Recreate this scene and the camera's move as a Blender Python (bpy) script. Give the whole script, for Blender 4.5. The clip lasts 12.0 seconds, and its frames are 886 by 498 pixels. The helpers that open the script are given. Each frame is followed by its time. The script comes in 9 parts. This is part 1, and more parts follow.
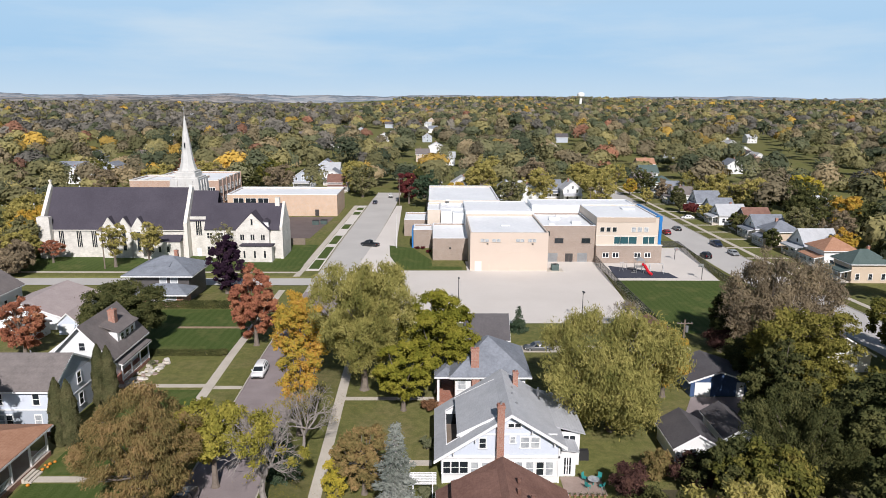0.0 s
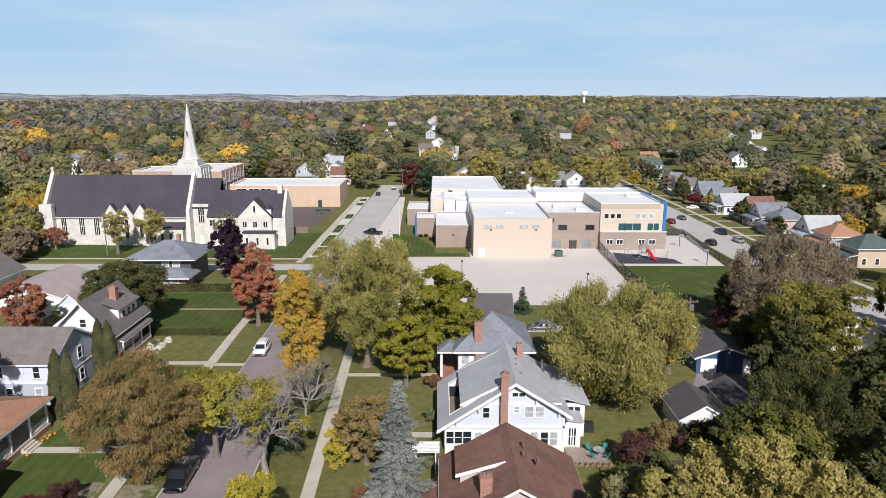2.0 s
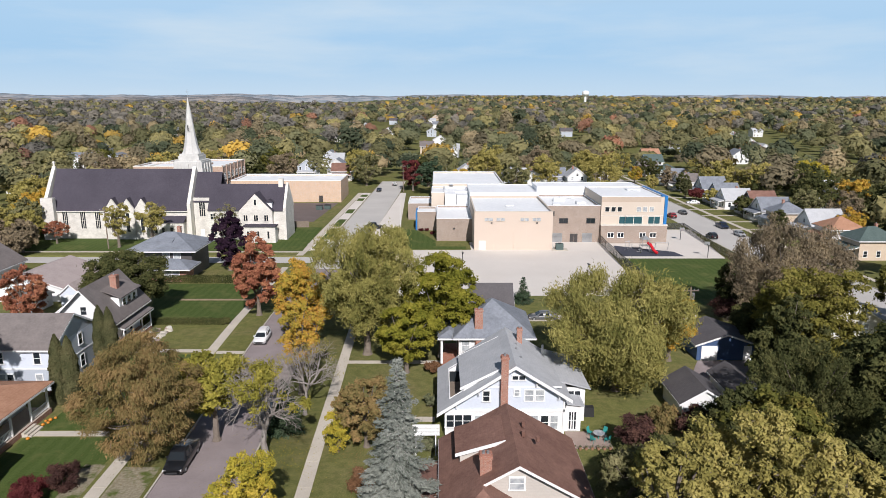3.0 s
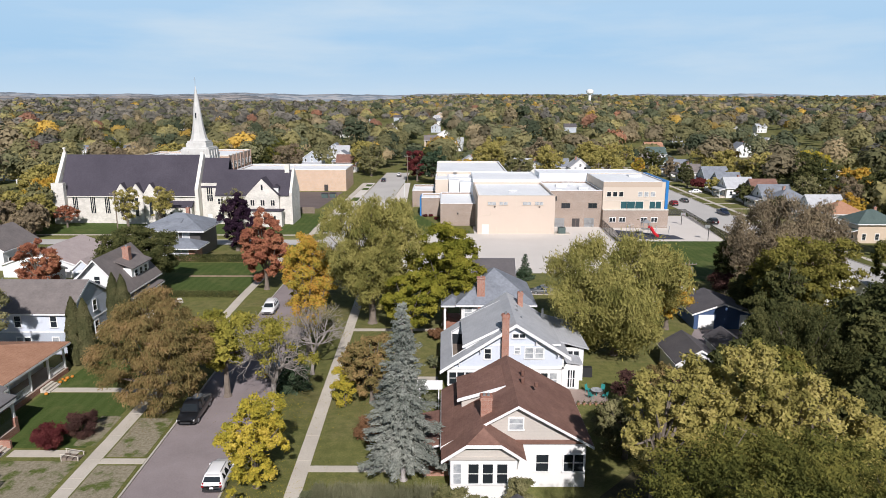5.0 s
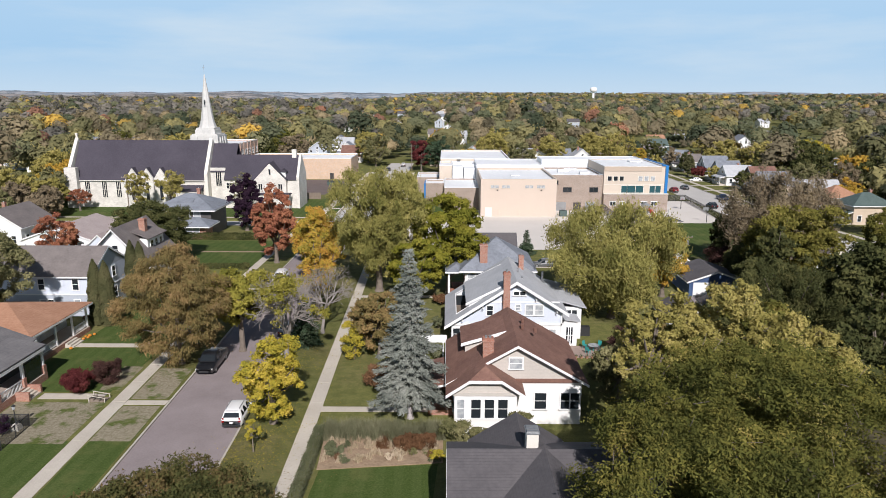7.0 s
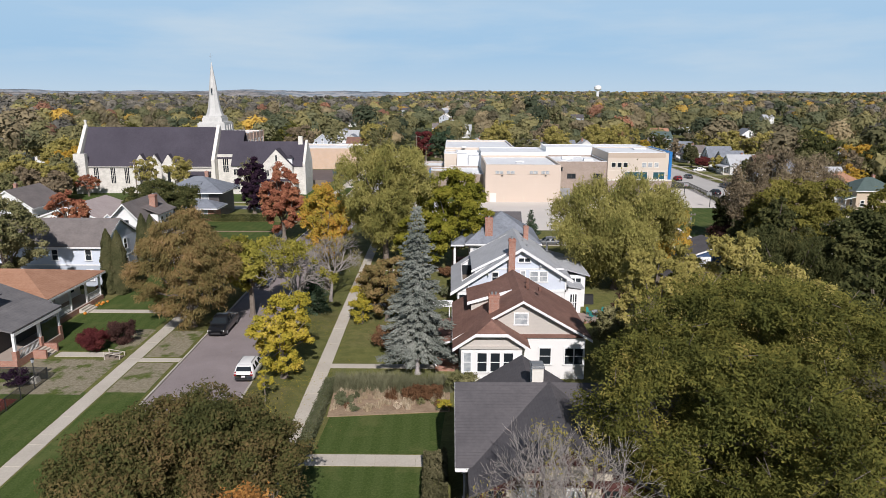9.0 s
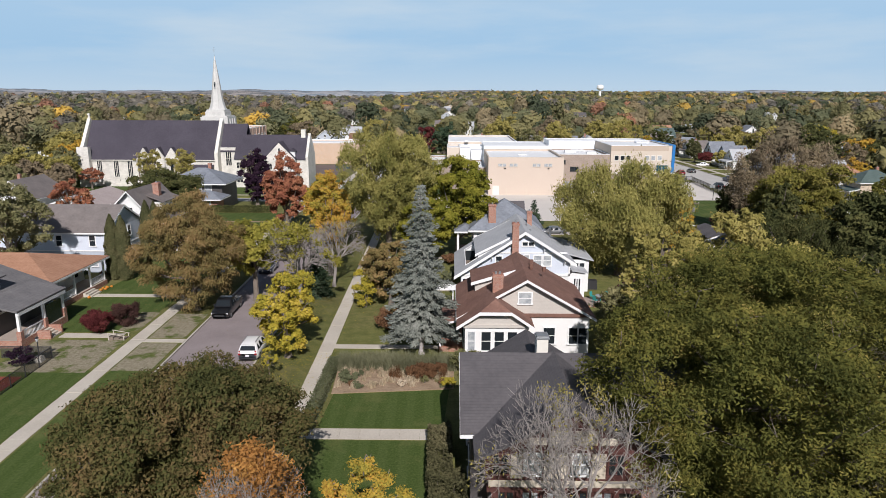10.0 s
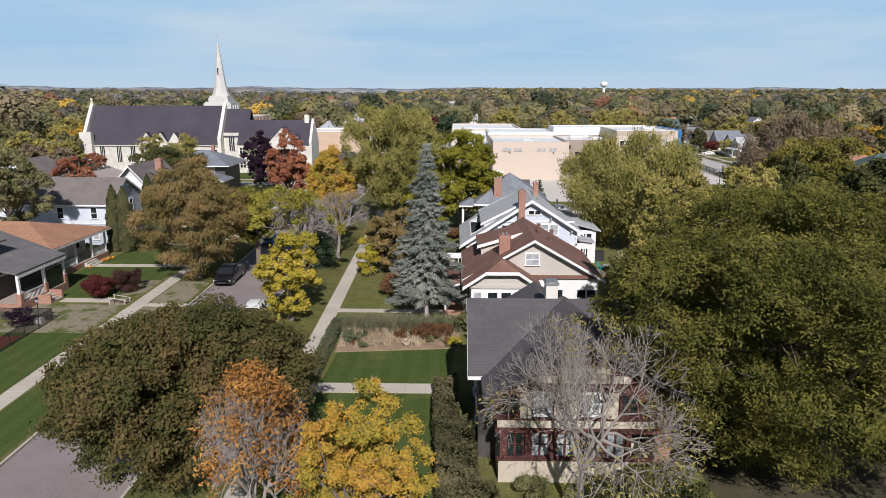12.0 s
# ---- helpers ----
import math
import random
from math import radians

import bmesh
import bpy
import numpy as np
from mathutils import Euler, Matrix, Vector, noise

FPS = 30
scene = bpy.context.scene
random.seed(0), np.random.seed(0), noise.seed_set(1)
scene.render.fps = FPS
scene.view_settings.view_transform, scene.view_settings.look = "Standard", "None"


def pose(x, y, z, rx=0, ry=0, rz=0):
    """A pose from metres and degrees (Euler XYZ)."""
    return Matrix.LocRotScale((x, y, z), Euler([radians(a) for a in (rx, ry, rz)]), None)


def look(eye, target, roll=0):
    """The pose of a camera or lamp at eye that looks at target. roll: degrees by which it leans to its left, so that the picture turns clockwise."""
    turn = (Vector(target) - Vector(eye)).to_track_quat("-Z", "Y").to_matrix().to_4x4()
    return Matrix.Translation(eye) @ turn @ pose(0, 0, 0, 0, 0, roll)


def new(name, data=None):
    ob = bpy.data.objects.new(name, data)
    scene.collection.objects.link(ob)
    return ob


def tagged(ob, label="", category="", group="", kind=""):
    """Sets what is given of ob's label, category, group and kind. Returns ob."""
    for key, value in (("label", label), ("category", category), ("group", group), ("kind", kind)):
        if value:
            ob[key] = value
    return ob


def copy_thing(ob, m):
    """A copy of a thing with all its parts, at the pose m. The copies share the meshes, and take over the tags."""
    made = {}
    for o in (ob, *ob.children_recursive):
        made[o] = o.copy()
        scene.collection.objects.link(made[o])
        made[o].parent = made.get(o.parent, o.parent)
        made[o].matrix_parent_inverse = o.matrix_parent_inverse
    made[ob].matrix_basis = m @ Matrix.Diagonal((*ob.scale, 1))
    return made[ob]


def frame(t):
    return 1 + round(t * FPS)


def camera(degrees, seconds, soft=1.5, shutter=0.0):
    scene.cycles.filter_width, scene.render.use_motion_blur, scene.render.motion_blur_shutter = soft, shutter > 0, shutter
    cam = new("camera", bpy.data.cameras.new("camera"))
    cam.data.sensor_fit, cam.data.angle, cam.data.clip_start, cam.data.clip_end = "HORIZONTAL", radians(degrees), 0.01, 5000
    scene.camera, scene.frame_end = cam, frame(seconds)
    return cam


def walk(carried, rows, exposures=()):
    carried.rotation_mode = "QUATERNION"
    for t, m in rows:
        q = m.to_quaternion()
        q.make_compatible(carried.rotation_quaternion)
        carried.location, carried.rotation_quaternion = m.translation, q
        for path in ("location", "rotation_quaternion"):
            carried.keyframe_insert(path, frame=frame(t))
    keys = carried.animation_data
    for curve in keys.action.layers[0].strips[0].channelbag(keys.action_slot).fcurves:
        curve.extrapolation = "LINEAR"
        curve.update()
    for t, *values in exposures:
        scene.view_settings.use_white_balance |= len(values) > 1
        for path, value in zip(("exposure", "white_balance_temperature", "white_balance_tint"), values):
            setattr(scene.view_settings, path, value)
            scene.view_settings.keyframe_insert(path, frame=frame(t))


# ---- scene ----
cam = camera(67.0, 12.0, soft=0.85)
# seconds, eye, yaw, tilt, roll
EXPO = 0.0
ROWS = [
    (0.0, -0.172, -1.227, 40.52, -0.697, 77.174, -0.293),
    (0.5, -0.182, -1.22, 39.576, -0.655, 77.17, -0.257),
    (1.0, -0.198, -1.194, 38.804, -0.585, 77.177, -0.216),
    (1.5, -0.156, -1.2, 37.875, -0.51, 77.185, -0.197),
    (2.0, -0.106, -1.186, 36.982, -0.43, 77.183, -0.158),
    (2.5, -0.06, -1.215, 36.144, -0.38, 77.202, -0.127),
    (3.0, 0.031, -1.574, 35.259, -0.33, 77.201, -0.098),
    (5.0, 0.151, -4.88, 31.899, 0.035, 77.162, -0.081),
    (5.5, 0.15, -6.002, 31.061, 0.128, 77.139, -0.091),
    (6.0, 0.137, -7.129, 30.25, 0.199, 77.117, -0.097),
    (6.5, 0.117, -8.35, 29.39, 0.267, 77.098, -0.089),
    (7.0, 0.052, -9.447, 28.621, 0.335, 77.059, -0.082),
    (9.0, -0.221, -11.689, 25.348, 0.669, 77.0, -0.097),
    (9.5, -0.271, -12.062, 24.424, 0.78, 77.007, -0.095),
    (10.0, -0.373, -12.091, 23.539, 0.859, 76.994, -0.09),
    (10.5, -0.468, -12.048, 22.663, 0.939, 76.963, -0.098),
    (11.0, -0.539, -11.919, 21.766, 1.01, 76.921, -0.109),
    (11.5, -0.605, -11.87, 20.901, 1.083, 76.861, -0.09),
    (12.0, -0.599, -11.828, 20.053, 1.141, 76.821, -0.097),
]
walk(cam, [(t, pose(x, y, z, tilt, roll, yaw)) for t, x, y, z, yaw, tilt, roll in ROWS], [(0.0, EXPO), (7.2, EXPO), (8.8, EXPO - 0.13), (12.0, EXPO - 0.13)])

# ---------------------------------------------------------------- light
SUN_AZ, SUN_EL = 8.0, 37.0      # degrees east of the view's rear, and above the horizon
sun = new("sun", bpy.data.lights.new("sun", "SUN"))
sun.data.energy, sun.data.angle, sun.data.color = 5.25, radians(0.53), (1.0, 0.952, 0.945)
to_sun = Vector((math.sin(radians(SUN_AZ)) * math.cos(radians(SUN_EL)), -math.cos(radians(SUN_AZ)) * math.cos(radians(SUN_EL)), math.sin(radians(SUN_EL))))
sun.matrix_world = look(to_sun * 100, (0, 0, 0))

world = bpy.data.worlds.new("world")
scene.world = world
world.use_nodes = True
wn, wl = world.node_tree.nodes, world.node_tree.links
wn.clear()
sky = wn.new("ShaderNodeTexSky")
sky.sky_type, sky.sun_disc = "NISHITA", False
sky.sun_elevation, sky.sun_rotation = radians(SUN_EL), radians(180 - SUN_AZ)
sky.air_density, sky.dust_density, sky.ozone_density = 1.0, 0.6, 1.6
# pale haze low down and thin high cloud over the clear sky
K = 0.05
tc, mp = wn.new("ShaderNodeTexCoord"), wn.new("ShaderNodeMapping")
mp.inputs["Scale"].default_value = (1.5, 1.5, 9.0)
cl = wn.new("ShaderNodeTexNoise")
cl.inputs["Scale"].default_value, cl.inputs["Detail"].default_value, cl.inputs["Roughness"].default_value = 1.3, 9.0, 0.56
cr = wn.new("ShaderNodeValToRGB")
cr.color_ramp.elements[0].position, cr.color_ramp.elements[1].position = 0.47, 0.72
cr.color_ramp.elements[1].color = (0.62, 0.62, 0.62, 1)
sep = wn.new("ShaderNodeSeparateXYZ")
low = wn.new("ShaderNodeValToRGB")
for e, (q, c) in zip([low.color_ramp.elements[0], low.color_ramp.elements[1], low.color_ramp.elements.new(0.07)], [(0.0, (0.56, 0.71, 0.86)), (0.17, (0.155, 0.435, 0.79)), (0.06, (0.40, 0.62, 0.86))]):
    e.position, e.color = q, (c[0], c[1], c[2], 1)
gain = wn.new("ShaderNodeMix")
gain.data_type, gain.blend_type = "RGBA", "MULTIPLY"
gain.inputs["Factor"].default_value, gain.inputs["B"].default_value = 1.0, (1 / K, 1 / K, 1 / K, 1)
keep = wn.new("ShaderNodeMapRange")
keep.inputs["From Min"].default_value, keep.inputs["From Max"].default_value = 0.12, 0.34
hz, cmix = wn.new("ShaderNodeMix"), wn.new("ShaderNodeMix")
hz.data_type = cmix.data_type = "RGBA"
cmix.inputs["B"].default_value = (0.70 / K, 0.79 / K, 0.865 / K, 1)
bg, wo = wn.new("ShaderNodeBackground"), wn.new("ShaderNodeOutputWorld")
bg.inputs["Strength"].default_value = K
wl.new(tc.outputs["Generated"], mp.inputs["Vector"])
wl.new(mp.outputs["Vector"], cl.inputs["Vector"])
wl.new(cl.outputs["Fac"], cr.inputs["Fac"])
wl.new(tc.outputs["Generated"], sep.inputs[0])
wl.new(sep.outputs["Z"], low.inputs["Fac"])
wl.new(sep.outputs["Z"], keep.inputs["Value"])
wl.new(low.outputs["Color"], gain.inputs["A"])
wl.new(keep.outputs["Result"], hz.inputs["Factor"])
wl.new(gain.outputs["Result"], hz.inputs["A"])
wl.new(sky.outputs["Color"], hz.inputs["B"])
thin = wn.new("ShaderNodeMapRange")
thin.inputs["From Min"].default_value, thin.inputs["From Max"].default_value = 0.20, 0.55
thin.inputs["To Min"].default_value, thin.inputs["To Max"].default_value = 1.0, 0.15
cov = wn.new("ShaderNodeMath")
cov.operation = "MULTIPLY"
wl.new(sep.outputs["Z"], thin.inputs["Value"])
wl.new(cr.outputs["Color"], cov.inputs[0])
wl.new(thin.outputs["Result"], cov.inputs[1])
wl.new(cov.outputs[0], cmix.inputs["Factor"])
wl.new(hz.outputs["Result"], cmix.inputs["A"])
wl.new(cmix.outputs["Result"], bg.inputs["Color"])
wl.new(bg.outputs["Background"], wo.inputs["Surface"])


# ---------------------------------------------------------------- materials
def ramp(nt, fac, stops):
    n = nt.nodes.new("ShaderNodeValToRGB")
    while len(n.color_ramp.elements) < len(stops):
        n.color_ramp.elements.new(0.5)
    for e, (p, c) in zip(n.color_ramp.elements, stops):
        e.position, e.color = p, (*c, 1)
    nt.links.new(fac, n.inputs["Fac"])
    return n.outputs["Color"]


def noise_tex(nt, scale, detail=4.0, rough=0.6, stretch=None):
    pos = nt.nodes.new("ShaderNodeNewGeometry").outputs["Position"]
    if stretch:
        m = nt.nodes.new("ShaderNodeMapping")
        m.inputs["Scale"].default_value = stretch
        nt.links.new(pos, m.inputs["Vector"])
        pos = m.outputs["Vector"]
    n = nt.nodes.new("ShaderNodeTexNoise")
    n.inputs["Scale"].default_value, n.inputs["Detail"].default_value, n.inputs["Roughness"].default_value = scale, detail, rough
    nt.links.new(pos, n.inputs["Vector"])
    return n.outputs["Fac"]


def mixc(nt, fac, a, b, mode="MIX"):
    n = nt.nodes.new("ShaderNodeMix")
    n.data_type, n.blend_type = "RGBA", mode
    for key, v in (("Factor", fac), ("A", a), ("B", b)):
        if hasattr(v, "links"):
            nt.links.new(v, n.inputs[key])
        elif key == "Factor":
            n.inputs[key].default_value = v
        else:
            n.inputs[key].default_value = (*v, 1)
    return n.outputs["Result"]


def fresh(name):
    m = bpy.data.materials.new(name)
    m.use_nodes = True
    nt = m.node_tree
    return m, nt, nt.nodes["Principled BSDF"]


def surface(name, dark, light, big=0.25, small=6.0, rough=0.8, metal=0.0, bump=0.0, stretch=None, courses=0.0, spec=0.4):
    """A worn plain surface: two scales of mottling, fine relief, and (courses) the lines of laps or shingle rows up the wall."""
    m, nt, p = fresh(name)
    a = noise_tex(nt, big, 3.0)
    b = noise_tex(nt, small, 5.0, 0.65, stretch)
    col = ramp(nt, b, [(0.3, dark), (0.7, light)])
    mean = tuple((x + y) / 2 for x, y in zip(dark, light))
    col = mixc(nt, 0.5, col, ramp(nt, a, [(0.3, dark), (0.7, light)]))
    height = b
    if courses:
        w = nt.nodes.new("ShaderNodeTexWave")
        w.wave_type, w.bands_direction, w.wave_profile = "BANDS", "Z", "SAW"
        w.inputs["Scale"].default_value = 0.314 / courses
        nt.links.new(nt.nodes.new("ShaderNodeNewGeometry").outputs["Position"], w.inputs["Vector"])
        col = mixc(nt, ramp(nt, w.outputs["Fac"], [(0.0, (0.35, 0.35, 0.35)), (0.16, (0, 0, 0))]), col, tuple(v * 0.45 for v in mean))
        height = w.outputs["Fac"]
    nt.links.new(col, p.inputs["Base Color"])
    p.inputs["Roughness"].default_value, p.inputs["Metallic"].default_value = rough, metal
    p.inputs["Specular IOR Level"].default_value = spec
    if bump:
        bn = nt.nodes.new("ShaderNodeBump")
        bn.inputs["Strength"].default_value, bn.inputs["Distance"].default_value = bump, 0.03
        nt.links.new(height, bn.inputs["Height"])
        nt.links.new(bn.outputs["Normal"], p.inputs["Normal"])
    return m


def brick_wall(name, c1, c2, mortar, scale=1.0, rough=0.85):
    m, nt, p = fresh(name)
    pos = nt.nodes.new("ShaderNodeNewGeometry").outputs["Position"]
    sep = nt.nodes.new("ShaderNodeSeparateXYZ")
    add = nt.nodes.new("ShaderNodeMath")
    com = nt.nodes.new("ShaderNodeCombineXYZ")
    nt.links.new(pos, sep.inputs[0])
    nt.links.new(sep.outputs["X"], add.inputs[0])
    nt.links.new(sep.outputs["Y"], add.inputs[1])
    nt.links.new(add.outputs[0], com.inputs["X"])
    nt.links.new(sep.outputs["Z"], com.inputs["Y"])
    b = nt.nodes.new("ShaderNodeTexBrick")
    b.inputs["Color1"].default_value, b.inputs["Color2"].default_value, b.inputs["Mortar"].default_value = (*c1, 1), (*c2, 1), (*mortar, 1)
    b.inputs["Scale"].default_value, b.inputs["Brick Width"].default_value, b.inputs["Row Height"].default_value = scale, 0.22, 0.075
    b.inputs["Mortar Size"].default_value = 0.008
    nt.links.new(com.outputs[0], b.inputs["Vector"])
    col = mixc(nt, ramp(nt, noise_tex(nt, 0.5), [(0.35, (0, 0, 0)), (0.75, (0.3, 0.3, 0.3))]), b.outputs["Color"], tuple(v * 0.6 for v in c1))
    nt.links.new(col, p.inputs["Base Color"])
    p.inputs["Roughness"].default_value = rough
    return m


def leaf_mat(name, stops, through_=0.16):
    """Foliage: each leaf takes a colour of its own, with drifts of colour over the crown."""
    m, nt, p = fresh(name)
    rnd = nt.nodes.new("ShaderNodeNewGeometry").outputs["Random Per Island"]
    mixv = nt.nodes.new("ShaderNodeMath")
    mixv.operation = "MULTIPLY_ADD"
    nt.links.new(rnd, mixv.inputs[0])
    mixv.inputs[1].default_value = 0.42
    drift = nt.nodes.new("ShaderNodeMath")
    drift.operation = "MULTIPLY_ADD"
    nt.links.new(noise_tex(nt, 0.35, 2.0), drift.inputs[0])
    drift.inputs[1].default_value, drift.inputs[2].default_value = 1.5, -0.46
    nt.links.new(drift.outputs[0], mixv.inputs[2])
    col = ramp(nt, mixv.outputs[0], stops)
    d, tr, mx = nt.nodes.new("ShaderNodeBsdfDiffuse"), nt.nodes.new("ShaderNodeBsdfTranslucent"), nt.nodes.new("ShaderNodeMixShader")
    mx.inputs["Fac"].default_value = through_
    nt.links.new(col, d.inputs["Color"])
    nt.links.new(col, tr.inputs["Color"])
    nt.links.new(d.outputs[0], mx.inputs[1])
    nt.links.new(tr.outputs[0], mx.inputs[2])
    nt.links.new(mx.outputs[0], nt.nodes["Material Output"].inputs["Surface"])
    return m


def shift(c, k):
    return tuple(min(1.0, v * k) for v in c)


def tone(name, c, spread=0.2, **kw):
    return surface(name, shift(c, 1 - spread), shift(c, 1 + spread), **kw)


M_ASPHALT = surface("asphalt", (0.205, 0.172, 0.172), (0.315, 0.268, 0.268), 0.3, 7.0, 0.9, bump=0.15)
M_ROAD2 = surface("old_concrete_road", (0.42, 0.40, 0.38), (0.54, 0.52, 0.49), 0.1, 5.0, 0.9, bump=0.1)
M_LOT = surface("pale_concrete", (0.58, 0.535, 0.49), (0.70, 0.655, 0.605), 0.07, 4.0, 0.9, bump=0.1)
M_WALK = surface("sidewalk_concrete", (0.42, 0.375, 0.315), (0.60, 0.55, 0.475), 0.3, 7.0, 0.9, bump=0.15)
M_KERB = surface("kerb_concrete", (0.38, 0.35, 0.30), (0.52, 0.48, 0.42), 0.4, 9.0, 0.9)
M_WHITE = surface("white_paint", (0.74, 0.74, 0.74), (0.84, 0.84, 0.83), 0.5, 8.0, 0.55)
M_SIDEW = surface("white_siding", (0.70, 0.70, 0.70), (0.80, 0.80, 0.79), 0.4, 6.0, 0.6, courses=0.13, bump=0.2)
M_SIDEB = surface("pale_blue_siding", (0.56, 0.61, 0.70), (0.66, 0.70, 0.78), 0.4, 6.0, 0.6, courses=0.13, bump=0.2)
M_SIDEG = surface("grey_blue_siding", (0.40, 0.44, 0.50), (0.48, 0.52, 0.58), 0.4, 6.0, 0.6, courses=0.13, bump=0.2)
M_SIDET = surface("taupe_siding", (0.50, 0.46, 0.42), (0.58, 0.54, 0.49), 0.4, 6.0, 0.6, courses=0.13, bump=0.2)
M_SIDED = surface("dark_siding", (0.07, 0.065, 0.065), (0.11, 0.10, 0.10), 0.4, 6.0, 0.6, courses=0.15, bump=0.2)
M_STUCCO = surface("white_stucco", (0.72, 0.71, 0.70), (0.82, 0.81, 0.79), 0.4, 10.0, 0.8, bump=0.2)
M_CREAM = surface("stained_cream_stucco", (0.42, 0.36, 0.28), (0.62, 0.55, 0.45), 0.5, 6.0, 0.9, bump=0.2)
M_MAROON = tone("maroon_paint", (0.09, 0.035, 0.03), 0.25, rough=0.7)
M_TAN = surface("tan_siding", (0.50, 0.40, 0.30), (0.60, 0.49, 0.38), 0.4, 6.0, 0.7, courses=0.15)
M_SHGREY = surface("pale_grey_shingles", (0.36, 0.37, 0.39), (0.50, 0.51, 0.53), 0.5, 3.5, 0.85, courses=0.09, bump=0.4)
M_SHMID = surface("slate_grey_shingles", (0.13, 0.145, 0.17), (0.27, 0.29, 0.33), 0.5, 3.0, 0.85, courses=0.09, bump=0.4)
M_SHDARK = surface("charcoal_shingles", (0.075, 0.07, 0.075), (0.125, 0.115, 0.12), 0.5, 3.5, 0.85, courses=0.09, bump=0.4)
M_SHBROWN = surface("brown_shingles", (0.13, 0.065, 0.05), (0.27, 0.15, 0.115), 0.6, 3.5, 0.85, courses=0.09, bump=0.4)
M_SHTAUPE = surface("taupe_shingles", (0.13, 0.115, 0.11), (0.23, 0.20, 0.19), 0.6, 3.5, 0.85, courses=0.09, bump=0.4)
M_SHORANGE = surface("rust_shingles", (0.30, 0.15, 0.09), (0.46, 0.26, 0.17), 0.6, 3.5, 0.85, courses=0.09, bump=0.4)
M_SHGREEN = surface("green_shingles", (0.06, 0.09, 0.085), (0.11, 0.15, 0.14), 0.6, 3.5, 0.85, courses=0.09, bump=0.4)
M_SHPINK = surface("faded_pink_shingles", (0.34, 0.28, 0.27), (0.46, 0.39, 0.37), 0.6, 3.5, 0.85, courses=0.09, bump=0.4)
M_SLATE = surface("church_slate", (0.050, 0.045, 0.058), (0.085, 0.076, 0.095), 0.15, 3.0, 0.9, courses=0.16, bump=0.2, spec=0.15)
M_LIME = surface("pale_limestone", (0.44, 0.42, 0.38), (0.78, 0.745, 0.69), 0.5, 1.6, 0.9, bump=0.3, stretch=(1, 1, 2.4))
M_SPIRE = surface("weathered_white_stone", (0.46, 0.455, 0.435), (0.64, 0.625, 0.595), 0.5, 2.5, 0.85, stretch=(1, 1, 0.4))
M_TANBAND = surface("dark_tan_band", (0.42, 0.34, 0.27), (0.48, 0.39, 0.315), 0.2, 5.0, 0.85)
M_LIMEC = surface("cut_limestone", (0.62, 0.59, 0.53), (0.74, 0.71, 0.65), 0.3, 5.0, 0.85)
M_TANPANEL = surface("tan_precast_panel", (0.515, 0.425, 0.355), (0.575, 0.48, 0.405), 0.12, 5.0, 0.85)
M_TANLIGHT = surface("light_tan_panel", (0.515, 0.44, 0.365), (0.585, 0.505, 0.425), 0.12, 5.0, 0.85)
M_GREYBRICK = brick_wall("brown_grey_brick", (0.27, 0.205, 0.165), (0.35, 0.275, 0.225), (0.40, 0.35, 0.31))
M_REDBRICK = brick_wall("red_brick", (0.30, 0.12, 0.08), (0.42, 0.19, 0.13), (0.42, 0.36, 0.31))
M_TANBRICK = brick_wall("rose_brick", (0.40, 0.255, 0.185), (0.50, 0.33, 0.25), (0.50, 0.43, 0.37))
M_HALLBRICK = brick_wall("buff_orange_brick", (0.55, 0.38, 0.265), (0.63, 0.455, 0.33), (0.56, 0.47, 0.39))
M_MEMBRANE = surface("white_roof_membrane", (0.70, 0.72, 0.74), (0.86, 0.87, 0.88), 0.1, 1.2, 0.6)
M_METAL = tone("grey_metal", (0.35, 0.36, 0.37), 0.15, rough=0.45, metal=0.6)
M_BLACK = tone("black_metal", (0.03, 0.03, 0.032), 0.2, rough=0.5)
M_WOODPOLE = surface("weathered_pole", (0.14, 0.11, 0.085), (0.26, 0.21, 0.17), 0.8, 5.0, 0.9, stretch=(6, 6, 0.6))
M_BARK = surface("grey_brown_bark", (0.10, 0.08, 0.065), (0.24, 0.20, 0.165), 1.0, 6.0, 0.95, bump=0.5, stretch=(3, 3, 0.7))
M_PALEBARK = surface("pale_bare_bark", (0.30, 0.27, 0.27), (0.50, 0.46, 0.45), 1.0, 6.0, 0.95, bump=0.3)
M_TWIG = surface("grey_twig_bark", (0.20, 0.178, 0.162), (0.35, 0.315, 0.29), 1.0, 6.0, 0.95)
M_BLUE = tone("bright_blue_panel", (0.02, 0.16, 0.42), 0.12, rough=0.45)
M_RED = tone("red_plastic", (0.55, 0.02, 0.03), 0.1, rough=0.35)
M_MAT = surface("dark_play_surface", (0.035, 0.04, 0.06), (0.06, 0.065, 0.09), 0.3, 9.0, 0.95)
M_MULCH = surface("dry_planting_soil", (0.20, 0.135, 0.085), (0.40, 0.30, 0.205), 0.8, 5.0, 0.95, bump=0.5)
M_PATIO = surface("patio_pavers", (0.26, 0.19, 0.16), (0.38, 0.30, 0.26), 0.8, 6.0, 0.9)
M_TEAL = tone("teal_paint", (0.04, 0.28, 0.26), 0.1, rough=0.5)
M_DOOR = tone("dark_door_paint", (0.05, 0.045, 0.045), 0.2, rough=0.5)

